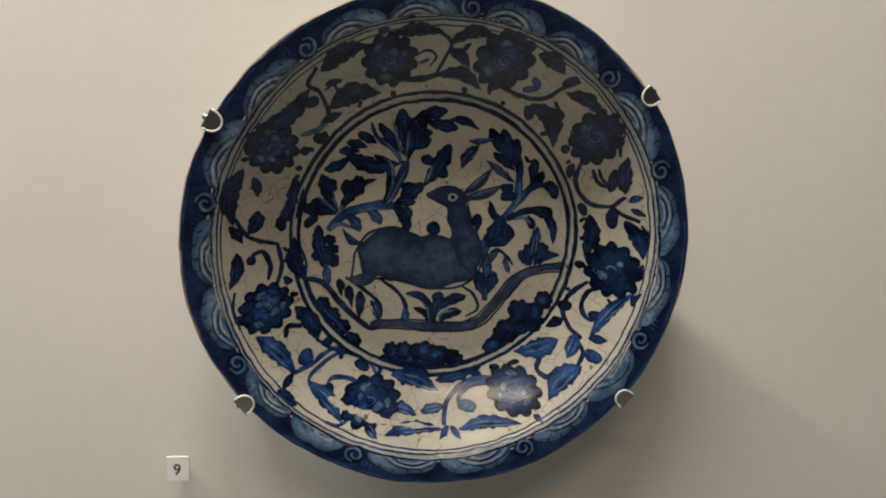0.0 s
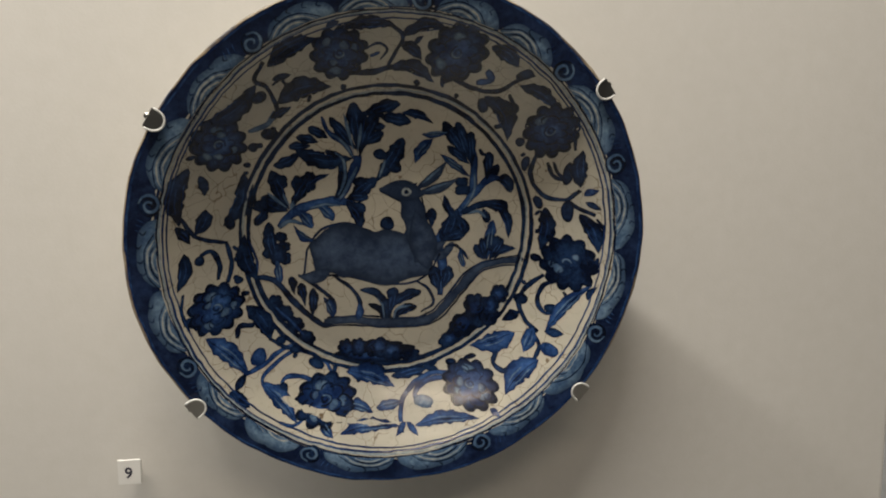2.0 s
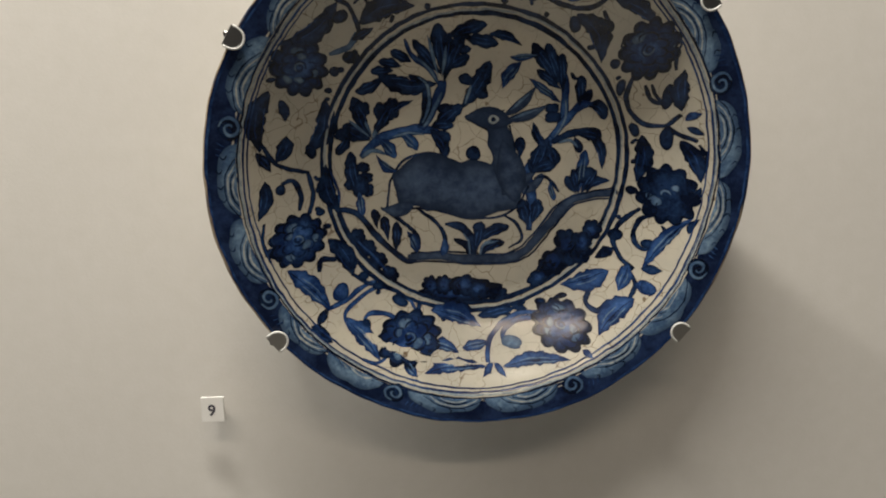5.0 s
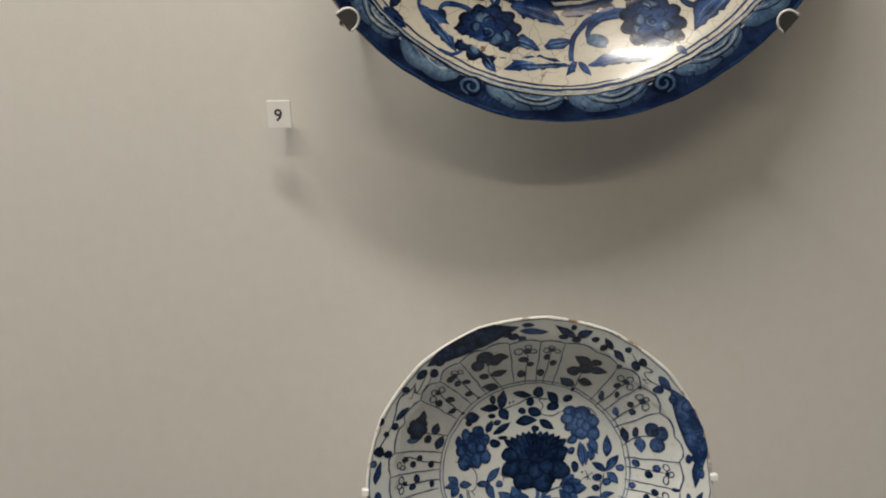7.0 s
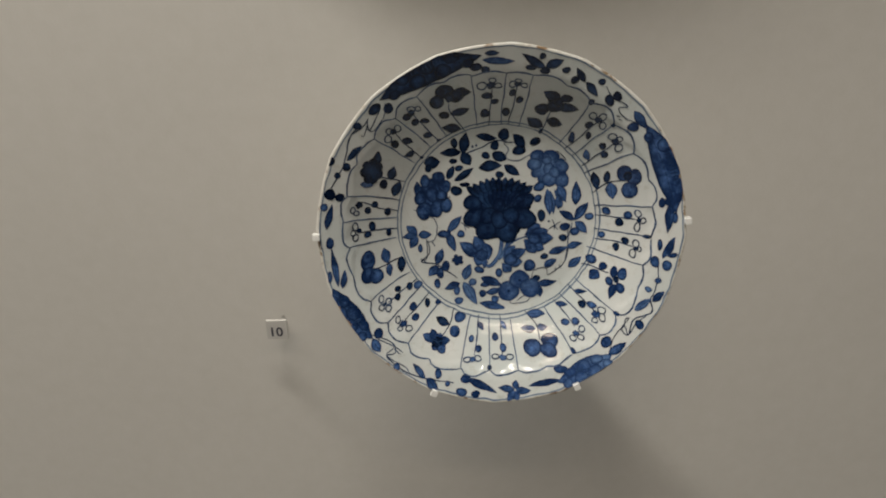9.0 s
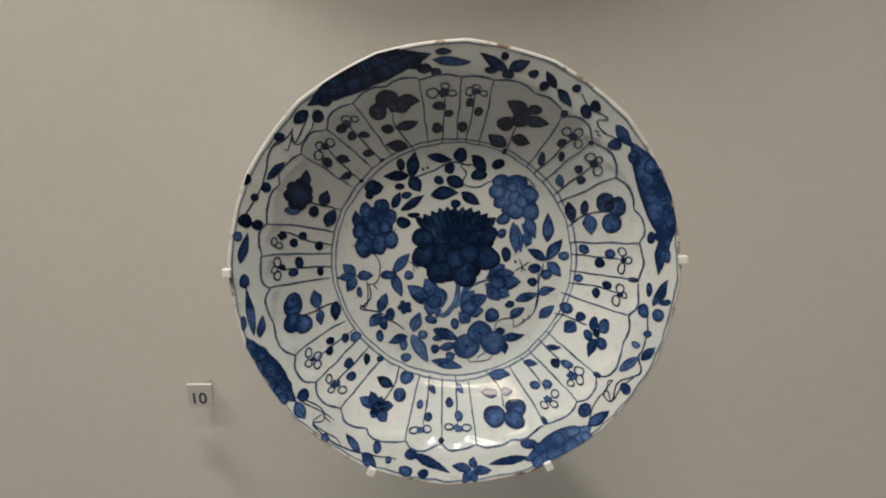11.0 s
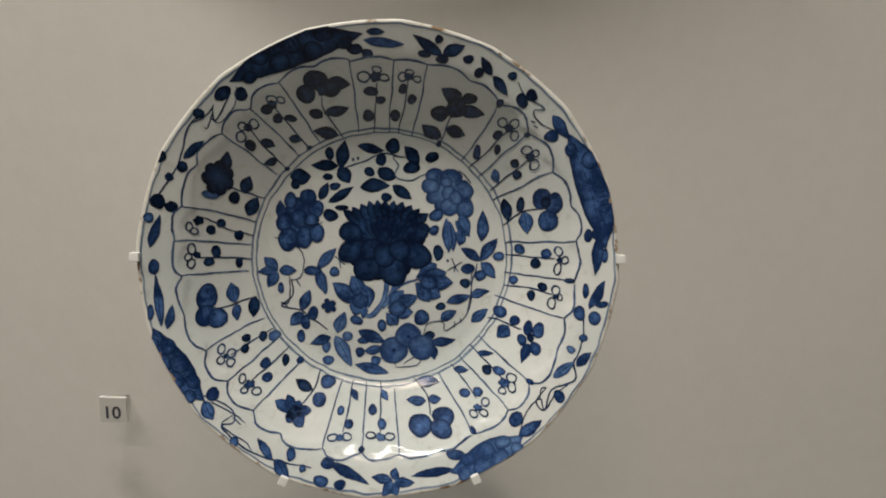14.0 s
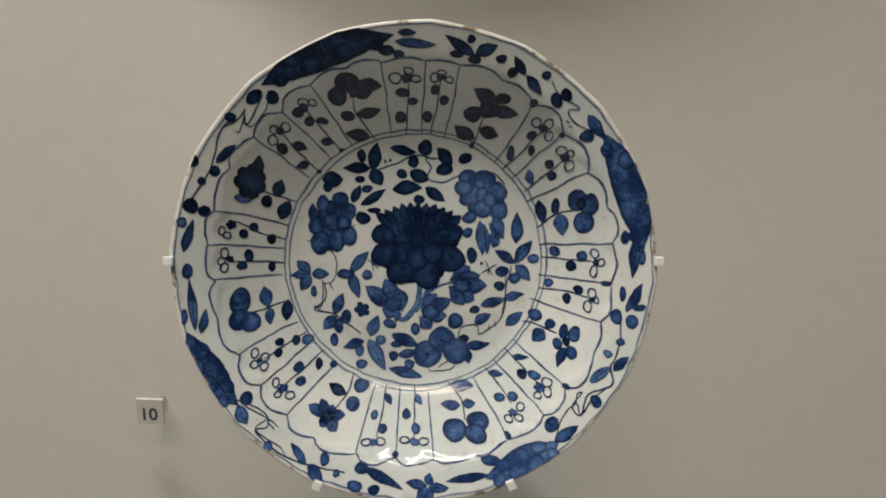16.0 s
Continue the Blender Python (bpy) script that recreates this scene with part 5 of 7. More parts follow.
# panel with a wide bloom
stroke(small, [(-58.4, 96.6), (-47.5, 80.8), (-37.9, 65.8)], 0.85, LINE2, 0.4, "panel_line", 0.16, 1.2)
stroke(small, [(-58.4, 96.3), (-52.4, 102.5), (-46.2, 104.9), (-40.4, 105.5), (-35.4, 108.6), (-29.2, 110.6), (-20.7, 109.8)], 1.0, LINE2, 0.4, "panel_line", 0.16, 1.2)
petal_disc(small, -39.1, 99.1, 7.1, 4.7, 10, DEEP2, 0, 0, "painted_flower", 0.24)
petal_disc(small, -44.7, 91.8, 5.1, 5.4, 0, DEEP2, 0, 0, "painted_flower", 0.24)
petal_disc(small, -31.2, 95.7, 6, 4.4, 0, DEEP2, 0, 0, "painted_flower", 0.24)
leaf(small, -36, 94.2, -20.6, 98.2, 7.9, 0.1, DEEP2, "painted_flower", 0.22, 0.5)
petal_disc(small, -35.9, 94.9, 3.4, 3.5, 0, DEEP2, 5, 0.3, "painted_flower", 0.28)
leaf(small, -35.2, 81.7, -21.2, 85.8, 5.7, 0, DEEP2, "painted_leaf", 0.22, 0.45)
petal_disc(small, -39.7, 81.8, 4.1, 2.6, 0, DEEP2, 0, 0, "painted_leaf", 0.22)
leaf(small, -27.5, 71, -41.3, 72.5, 7.1, 0, DEEP2, "painted_leaf", 0.22, 0.45)
stroke(small, [(-36.4, 90.4), (-35.2, 83.7), (-24.8, 69.6)], 0.8, INK2, 0.4, "painted_stem", 0.16, 1.2)
# narrow pair
stroke(small, [(-89, 67.8), (-75.3, 57.2), (-61.6, 46.7)], 0.85, LINE2, 0.4, "panel_line", 0.16, 1.2)
stroke(small, [(-73.9, 82), (-60.4, 69.3), (-49.4, 57.7)], 0.85, LINE2, 0.4, "panel_line", 0.16, 1.2)
stroke(small, [(-89, 67.8), (-87.4, 73.7), (-82.1, 80.1), (-73.9, 82)], 1.0, LINE2, 0.4, "panel_line", 0.16, 1.2)
stroke(small, [(-73.9, 82), (-71.9, 89.6), (-65.4, 94.7), (-58.4, 96.3)], 1.0, LINE2, 0.4, "panel_line", 0.16, 1.2)
stroke(small, [(-74.4, 70.9), (-65.5, 59.5), (-56.4, 50.8)], 0.8, INK2, 0.4, "painted_stem", 0.16, 1.2)
stroke(small, [(-61, 83.1), (-52.6, 72.8), (-43.6, 62.3)], 0.8, INK2, 0.4, "painted_stem", 0.16, 1.2)
petal_disc(small, -56.4, 50.8, 1.4, 1.2, 0, INK2, 0, 0, "painted_leaf", 0.22)
petal_disc(small, -43.9, 62.8, 1.4, 1.1, 0, INK2, 0, 0, "painted_leaf", 0.22)
loop(small, -72.8, 74.2, 2.1, 2.5, 0)
loop(small, -78.8, 72.3, 2, 2.1, 0)
loop(small, -79.7, 66.7, 2.3, 2.8, 0)
petal_disc(small, -75.6, 71.9, 2.2, 2, 0, DEEP2, 5, 0.3, "painted_flower", 0.24)
loop(small, -62.9, 87.1, 2.6, 2.2, 0)
loop(small, -58.3, 87.4, 2, 1.8, 0)
petal_disc(small, -62.7, 84.5, 2.5, 2.2, 0, DEEP2, 5, 0.3, "painted_flower", 0.24)
petal_disc(small, -65.8, 81.9, 3, 2.4, 20, DEEP2, 0, 0, "painted_flower", 0.22)
petal_disc(small, -75.3, 62.3, 3.1, 3.3, 0, DEEP2, 0, 0, "painted_leaf", 0.22)
petal_disc(small, -60.2, 77.8, 2.7, 2.8, 0, DEEP2, 0, 0, "painted_leaf", 0.22)
petal_disc(small, -53.3, 78.6, 3.2, 2, 0, DEEP2, 0, 0, "painted_leaf", 0.22)
leaf(small, -69.6, 66, -62.3, 62.6, 5.3, 0, DEEP2, "painted_leaf", 0.22, 0.45)
leaf(small, -61.2, 54.9, -68.9, 53, 4.4, 0, DEEP2, "painted_leaf", 0.22, 0.45)
leaf(small, -55.2, 68, -47.3, 67, 4.4, 0, DEEP2, "painted_leaf", 0.22, 0.45)
# panel with a pomegranate
stroke(small, [(-109.8, 27.7), (-91.9, 24.5), (-73.4, 18.9)], 0.85, LINE2, 0.4, "panel_line", 0.16, 1.2)
stroke(small, [(-109.8, 28.1), (-109.3, 36), (-106.4, 45.4), (-102, 50.7)], 1.0, LINE2, 0.4, "panel_line", 0.16, 1.2)
stroke(small, [(-102, 50.7), (-100.8, 57.3), (-95.6, 64.1), (-89, 67.5)], 1.0, LINE2, 0.4, "panel_line", 0.16, 1.2)
petal_disc(small, -92.2, 43.9, 7.6, 9.3, 0, DEEP2, 7, 0.18, "painted_flower", 0.24)
leaf(small, -88.8, 47.5, -86.7, 58.6, 6, 0, DEEP2, "painted_flower", 0.22, 0.45)
petal_disc(small, -95.7, 34.9, 4.7, 2.9, 0, SKY2, 0, 0, "painted_flower", 0.2)
stroke(small, [(-85.7, 38.7), (-77.2, 35.1), (-68.5, 33.2)], 0.8, INK2, 0.4, "painted_stem", 0.16, 1.2)
petal_disc(small, -84.2, 33, 2.9, 3.6, 0, DEEP2, 0, 0, "painted_leaf", 0.22)
leaf(small, -79.8, 35.1, -76.4, 45.9, 6.5, 0, DEEP2, "painted_leaf", 0.22, 0.45)
leaf(small, -78.3, 22.3, -72.7, 33.5, 7, 0, DEEP2, "painted_leaf", 0.22, 0.45)
# narrow pair
stroke(small, [(-113.6, 9.3), (-95, 7.8), (-76.2, 6)], 0.85, LINE2, 0.4, "panel_line", 0.16, 1.2)
stroke(small, [(-110.1, -10.5), (-93.6, -9.8), (-76.8, -8.9)], 0.85, LINE2, 0.4, "panel_line", 0.16, 1.2)
stroke(small, [(-109.8, 28.1), (-114.1, 23.3), (-114.9, 16.2), (-113.6, 9.3)], 1.0, LINE2, 0.4, "panel_line", 0.16, 1.2)
stroke(small, [(-114, 9.7), (-114.9, 0.2), (-113.6, -7), (-110.1, -10.8)], 1.0, LINE2, 0.4, "panel_line", 0.16, 1.2)
stroke(small, [(-99.7, 21.6), (-89.3, 15.8), (-75.4, 11.3)], 0.8, INK2, 0.4, "painted_stem", 0.16, 1.2)
stroke(small, [(-103.1, -1), (-89.4, -1.1), (-76.1, -2)], 0.8, INK2, 0.4, "painted_stem", 0.16, 1.2)
loop(small, -106.6, 16.6, 1.5, 2.3, 0)
loop(small, -104.3, 14, 1.8, 1.9, 0)
petal_disc(small, -102.3, 20.1, 2.4, 2.5, 0, DEEP2, 5, 0.3, "painted_flower", 0.24)
loop(small, -105.5, 4.1, 2, 2.9, 0)
loop(small, -107.1, -0.3, 1.7, 2.3, 0)
loop(small, -105.4, -4.3, 1.8, 2.5, 0)
petal_disc(small, -103.1, 0.8, 1.8, 1.8, 0, DEEP2, 5, 0.3, "painted_flower", 0.24)
petal_disc(small, -91.4, 18.3, 2.3, 2.6, 0, DEEP2, 0, 0, "painted_leaf", 0.22)
petal_disc(small, -96.4, 14.3, 2.6, 2.8, 0, DEEP2, 0, 0, "painted_leaf", 0.22)
petal_disc(small, -82.6, 11.5, 2.2, 3, 0, DEEP2, 0, 0, "painted_leaf", 0.22)
petal_disc(small, -93.9, 2.3, 2.5, 3.6, 0, DEEP2, 0, 0, "painted_leaf", 0.22)
petal_disc(small, -97.4, -3.4, 2.5, 2.6, 0, DEEP2, 0, 0, "painted_leaf", 0.22)
petal_disc(small, -82.6, -4.1, 2.2, 3, 0, DEEP2, 0, 0, "painted_leaf", 0.22)
# panel with three round petals
stroke(small, [(-110.1, -10.8), (-112.2, -17.4), (-110.9, -25.3), (-108.2, -32.1)], 1.0, LINE2, 0.4, "panel_line", 0.16, 1.2)
stroke(small, [(-108.2, -32.1), (-106.7, -41.3), (-102.1, -48.8), (-96.6, -52.3)], 1.0, LINE2, 0.4, "panel_line", 0.16, 1.2)
stroke(small, [(-96.6, -52), (-82.9, -43.1), (-68.2, -36.6)], 0.85, LINE2, 0.4, "panel_line", 0.16, 1.2)
petal_disc(small, -97.7, -22.8, 5.2, 7.7, 0, BLUE2, 0, 0, "painted_flower", 0.24)
petal_disc(small, -98.1, -33.4, 5.1, 6, 0, BLUE2, 0, 0, "painted_flower", 0.24)
petal_disc(small, -92.1, -35, 5.1, 5.6, 0, BLUE2, 0, 0, "painted_flower", 0.24)
petal_disc(small, -94, -30.1, 1, 1.1, 0, INK2, 0, 0, "painted_flower", 0.3)
stroke(small, [(-92.9, -30.2), (-83, -27.1), (-72.6, -24)], 0.8, INK2, 0.4, "painted_stem", 0.16, 1.2)
leaf(small, -83.6, -26.8, -86.3, -15.5, 7.1, 0, BLUE2, "painted_leaf", 0.22, 0.45)
leaf(small, -83.2, -27.7, -82.2, -37.1, 5.2, 0, BLUE2, "painted_leaf", 0.22, 0.45)
leaf(small, -73.8, -23.5, -73.9, -35.9, 6, 0, DEEP2, "painted_leaf", 0.22, 0.45)
# narrow pair
stroke(small, [(-96.6, -52.2), (-96.3, -59.9), (-91.5, -66.8), (-84.6, -69.2)], 1.0, LINE2, 0.4, "panel_line", 0.16, 1.2)
stroke(small, [(-84.6, -69.2), (-72.2, -58.7), (-58.3, -46.6)], 0.85, LINE2, 0.4, "panel_line", 0.16, 1.2)
stroke(small, [(-84.6, -69.2), (-83.3, -76.5), (-78, -82.6), (-70.2, -85.3)], 1.0, LINE2, 0.4, "panel_line", 0.16, 1.2)
stroke(small, [(-70.2, -85.3), (-58, -73.2), (-45.4, -60.6)], 0.85, LINE2, 0.4, "panel_line", 0.16, 1.2)
petal_disc(small, -46.7, -61.2, 2.3, 1.9, 0, BLUE2, 0, 0, "painted_leaf", 0.22)
stroke(small, [(-83.9, -55.7), (-74.3, -49.7), (-63.2, -42.6)], 0.8, INK2, 0.4, "painted_stem", 0.16, 1.2)
stroke(small, [(-72, -70.1), (-62.7, -62.3), (-53.4, -53.3)], 0.8, INK2, 0.4, "painted_stem", 0.16, 1.2)
loop(small, -89, -52.3, 2, 2.4, 0)
loop(small, -83.7, -54.8, 2, 2.1, 0)
loop(small, -88.9, -58.2, 2, 2.2, 0)
loop(small, -83.9, -59.7, 2, 2.3, 0)
petal_disc(small, -86.2, -56.1, 1.5, 1.3, 0, DEEP2, 5, 0.3, "painted_flower", 0.24)
loop(small, -77.3, -68.4, 1.9, 2.3, 0)
loop(small, -75.6, -74.5, 2, 1.9, 0)
loop(small, -69.2, -76, 2.3, 1.9, 0)
petal_disc(small, -73.3, -72.1, 2.9, 2.4, 0, BLUE2, 5, 0.3, "painted_flower", 0.24)
petal_disc(small, -77, -47.6, 2.3, 2.4, 0, DEEP2, 0, 0, "painted_leaf", 0.22)
petal_disc(small, -77.5, -53.3, 2.2, 2.3, 0, DEEP2, 0, 0, "painted_leaf", 0.22)
petal_disc(small, -68, -46.6, 2.2, 2.9, 0, DEEP2, 0, 0, "painted_leaf", 0.22)
petal_disc(small, -55.1, -60.6, 2.2, 3.4, 0, DEEP2, 0, 0, "painted_leaf", 0.22)
petal_disc(small, -65.9, -61.7, 2.9, 2.8, 0, BLUE2, 0, 0, "painted_leaf", 0.22)
petal_disc(small, -64.1, -69, 2.8, 2.7, 0, BLUE2, 0, 0, "painted_leaf", 0.22)
# panel with a star
stroke(small, [(-70.2, -85.3), (-67.9, -92.5), (-62.2, -96.4), (-54.8, -98.3)], 1.0, LINE2, 0.4, "panel_line", 0.16, 1.2)
stroke(small, [(-54.8, -98.3), (-50.8, -104), (-42.8, -106.7), (-31.6, -106.5)], 1.0, LINE2, 0.4, "panel_line", 0.16, 1.2)
stroke(small, [(-31.2, -106.2), (-27.1, -90.3), (-21.9, -72)], 0.85, LINE2, 0.4, "panel_line", 0.16, 1.2)
leaf(small, -46, -89.5, -58.8, -81.6, 5.7, 0, BLUE2, "painted_flower", 0.22, 0.62)
leaf(small, -47.2, -89.9, -52.8, -79.2, 5.8, 0, BLUE2, "painted_flower", 0.22, 0.62)
leaf(small, -49.9, -88.1, -38.9, -88.3, 5.8, 0, BLUE2, "painted_flower", 0.22, 0.62)
leaf(small, -49.3, -86.6, -42.4, -95.9, 5.7, 0, BLUE2, "painted_flower", 0.22, 0.62)
leaf(small, -47.4, -87.3, -51.6, -92.7, 5.7, 0, BLUE2, "painted_flower", 0.22, 0.62)
leaf(small, -48.6, -89.3, -45.7, -82.6, 5.8, 0, BLUE2, "painted_flower", 0.22, 0.62)
petal_disc(small, -48.1, -88.2, 3.5, 3.2, 0, DEEP2, 6, 0.3, "painted_flower", 0.3)
stroke(small, [(-44.9, -85.1), (-37.8, -76.8), (-35.2, -67)], 0.8, INK2, 0.4, "painted_stem", 0.16, 1.2)
leaf(small, -38.4, -77.2, -49.1, -71.8, 5.9, 0, DEEP2, "painted_leaf", 0.22, 0.45)
petal_disc(small, -30.3, -73.3, 4.5, 4, 0, BLUE2, 0, 0, "painted_leaf", 0.22)
petal_disc(small, -35, -82.5, 3.8, 3.8, 0, BLUE2, 0, 0, "painted_leaf", 0.22)
# narrow pair
stroke(small, [(-31.2, -106.2), (-27.7, -110.9), (-20, -112.6), (-9.3, -109.2)], 1.0, LINE2, 0.4, "panel_line", 0.16, 1.2)
stroke(small, [(-8.8, -109.2), (-8.2, -91.4), (-7.9, -73.7)], 0.85, LINE2, 0.4, "panel_line", 0.16, 1.2)
stroke(small, [(12.7, -109.8), (10.6, -92.5), (8.6, -76.5)], 0.85, LINE2, 0.4, "panel_line", 0.16, 1.2)
stroke(small, [(-9.4, -108.7), (-4.4, -112.6), (3.7, -112.5), (12.7, -109.8)], 1.0, LINE2, 0.4, "panel_line", 0.16, 1.2)
petal_disc(small, -9, -107.7, 2, 1.7, 0, INK2, 0, 0, "painted_leaf", 0.22)
stroke(small, [(-20.3, -99.6), (-17.4, -87), (-15.6, -72.9)], 0.8, INK2, 0.4, "painted_stem", 0.16, 1.2)
stroke(small, [(1.1, -99.7), (1, -87), (0.4, -73.6)], 0.8, INK2, 0.4, "painted_stem", 0.16, 1.2)
loop(small, -25.6, -101.9, 2.8, 1.7, 0)
loop(small, -17.7, -101.7, 2.6, 2, 0)
petal_disc(small, -21.4, -102.1, 2.3, 1.6, 0, SKY2, 5, 0.3, "painted_flower", 0.24)
loop(small, -4, -101.4, 2.8, 1.5, 0)
loop(small, 6.7, -101.3, 2.8, 1.7, 0)
petal_disc(small, 1.3, -101.7, 2.8, 2, 0, SKY2, 5, 0.3, "painted_flower", 0.24)
petal_disc(small, -21.8, -88.7, 2.1, 2.4, 0, BLUE2, 0, 0, "painted_leaf", 0.22)
petal_disc(small, -16.9, -95.2, 2.5, 2.4, 0, BLUE2, 0, 0, "painted_leaf", 0.22)
petal_disc(small, -3.5, -88.5, 2.5, 2.9, 0, BLUE2, 0, 0, "painted_leaf", 0.22)
petal_disc(small, 2.1, -95.3, 2.5, 2.8, 0, BLUE2, 0, 0, "painted_leaf", 0.22)
leaf(small, -15.9, -77.2, -12.1, -83.4, 3.5, 0, BLUE2, "painted_leaf", 0.22, 0.45)
leaf(small, 0.7, -77.4, 5.1, -83.3, 3.8, 0, BLUE2, "painted_leaf", 0.22, 0.45)
# panel with round fruit
stroke(small, [(12.7, -109.8), (19.2, -111.5), (27.4, -110), (33.8, -106.8)], 1.0, LINE2, 0.4, "panel_line", 0.16, 1.2)
stroke(small, [(33.8, -106.8), (42, -105.7), (48.4, -101.5), (53.6, -97.3)], 1.0, LINE2, 0.4, "panel_line", 0.16, 1.2)
stroke(small, [(54.1, -96.7), (43.9, -81.1), (34.3, -67.3)], 0.85, LINE2, 0.4, "panel_line", 0.16, 1.2)
petal_disc(small, 24.3, -95, 7.1, 5.8, 0, BLUE2, 0, 0, "painted_flower", 0.24)
petal_disc(small, 37.5, -90.2, 6.6, 5.1, 0, BLUE2, 0, 0, "painted_flower", 0.24)
petal_disc(small, 36.2, -96.2, 6.6, 5, 0, BLUE2, 0, 0, "painted_flower", 0.24)
stroke(small, [(30.3, -90.1), (28.3, -79.4), (20.4, -70.9)], 0.8, INK2, 0.4, "painted_stem", 0.16, 1.2)
leaf(small, 21.8, -72.2, 35.3, -72.4, 6.1, 0, BLUE2, "painted_leaf", 0.22, 0.45)
leaf(small, 27.6, -82.8, 15.8, -83, 5.7, 0, BLUE2, "painted_leaf", 0.22, 0.45)
leaf(small, 28.6, -81.8, 36.5, -81, 5, 0, BLUE2, "painted_leaf", 0.22, 0.45)
# narrow pair
stroke(small, [(73.9, -82.7), (60.3, -69.7), (46.6, -56.9)], 0.85, LINE2, 0.4, "panel_line", 0.16, 1.2)
stroke(small, [(86.1, -67.2), (71.8, -56.1), (58.2, -45.7)], 0.85, LINE2, 0.4, "panel_line", 0.16, 1.2)
stroke(small, [(54.1, -96.7), (62.9, -94.2), (70.9, -88.1), (73.9, -82.7)], 1.0, LINE2, 0.4, "panel_line", 0.16, 1.2)
stroke(small, [(73.9, -82.7), (80.5, -80.2), (84.6, -74.3), (85.6, -67.4)], 1.0, LINE2, 0.4, "panel_line", 0.16, 1.2)
stroke(small, [(56.1, -79.1), (49, -69.4), (41.6, -61.6)], 0.8, INK2, 0.4, "painted_stem", 0.16, 1.2)
stroke(small, [(71.5, -67.6), (63.8, -60.2), (52.9, -50.2)], 0.8, INK2, 0.4, "painted_stem", 0.16, 1.2)
petal_disc(small, 54.1, -94.9, 1.6, 2.3, 30, BLUE2, 0, 0, "painted_leaf", 0.22)
loop(small, 61.3, -80.3, 2.2, 2, 0)
loop(small, 55.1, -87.5, 2.2, 1.8, 0)
loop(small, 60.5, -85.9, 2.2, 1.9, 0)
petal_disc(small, 57.4, -83.7, 2.4, 1.9, 0, BLUE2, 5, 0.3, "painted_flower", 0.24)
loop(small, 75.9, -66, 2.5, 2.5, 0)
loop(small, 76.3, -71, 2.1, 2.6, 0)
loop(small, 70.7, -73.3, 2.1, 1.6, 0)
petal_disc(small, 72.1, -69.5, 3, 2.4, 0, BLUE2, 5, 0.3, "painted_flower", 0.24)
leaf(small, 43.2, -64.6, 52.3, -64.5, 4.2, 0, BLUE2, "painted_leaf", 0.22, 0.45)
leaf(small, 57, -54.4, 66.4, -54, 3.5, 0, BLUE2, "painted_leaf", 0.22, 0.45)
petal_disc(small, 49.7, -76.9, 3, 2.2, 0, BLUE2, 0, 0, "painted_leaf", 0.22)
petal_disc(small, 57.3, -75.6, 3.1, 2.5, 0, BLUE2, 0, 0, "painted_leaf", 0.22)
petal_disc(small, 69.6, -63.3, 3.5, 2.6, 0, BLUE2, 0, 0, "painted_leaf", 0.22)
petal_disc(small, 62.6, -63.4, 3.1, 2.6, 0, DEEP2, 0, 0, "painted_leaf", 0.22)
# panel with a five-petalled bloom
stroke(small, [(86.1, -67.2), (92.3, -66.1), (97.7, -59), (100.5, -48)], 1.0, LINE2, 0.4, "panel_line", 0.16, 1.2)
stroke(small, [(100.5, -48), (104.4, -40.2), (104.5, -30.1)], 1.0, LINE2, 0.4, "panel_line", 0.16, 1.2)
stroke(small, [(104.5, -30.1), (86, -25.9), (67.1, -20.8)], 0.85, LINE2, 0.4, "panel_line", 0.16, 1.2)
petal_disc(small, 86.1, -66.8, 2.2, 1.7, 0, BLUE2, 0, 0, "painted_leaf", 0.22)
petal_disc(small, 85.7, -37.9, 2.6, 4.5, 0, BLUE2, 0, 0, "painted_flower", 0.24)
petal_disc(small, 91.2, -38.2, 3, 4.8, -10, BLUE2, 0, 0, "painted_flower", 0.24)
petal_disc(small, 82.2, -44.6, 2.9, 3.2, 0, BLUE2, 0, 0, "painted_flower", 0.24)
petal_disc(small, 89.1, -48.5, 2.9, 3.9, 0, BLUE2, 0, 0, "painted_flower", 0.24)
leaf(small, 86.2, -45.7, 81.4, -57.2, 5, 0, BLUE2, "painted_flower", 0.22, 0.45)
petal_disc(small, 87.1, -42.8, 2, 2.2, 0, DEEP2, 0, 0, "painted_flower", 0.3)
stroke(small, [(82.1, -39), (73.6, -36), (63.1, -33.7)], 0.8, INK2, 0.4, "painted_stem", 0.16, 1.2)
petal_disc(small, 69.6, -29.8, 4, 3.6, 0, BLUE2, 0, 0, "painted_leaf", 0.22)
petal_disc(small, 77.9, -33.9, 3.1, 2.9, 0, BLUE2, 0, 0, "painted_leaf", 0.22)
leaf(small, 75.2, -37.5, 68.8, -44.7, 7.4, 0, BLUE2, "painted_leaf", 0.22, 0.45)
# narrow pair
stroke(small, [(109, -8), (90.3, -7.3), (71.7, -6.6)], 0.85, LINE2, 0.4, "panel_line", 0.16, 1.2)
stroke(small, [(109.2, 14.1), (91.1, 12.7), (71.9, 11.1)], 0.85, LINE2, 0.4, "panel_line", 0.16, 1.2)
stroke(small, [(104.5, -30.1), (108.9, -22.9), (109.3, -9.9)], 1.0, LINE2, 0.4, "panel_line", 0.16, 1.2)
stroke(small, [(109, -8), (111.5, 3.3), (109.1, 14.5)], 1.0, LINE2, 0.4, "panel_line", 0.16, 1.2)
petal_disc(small, 106.7, -8.2, 2.9, 1.6, 0, DEEP2, 0, 0, "painted_leaf", 0.22)
stroke(small, [(97.9, -17.3), (85.9, -14.9), (71.8, -13.7)], 0.8, INK2, 0.4, "painted_stem", 0.16, 1.2)
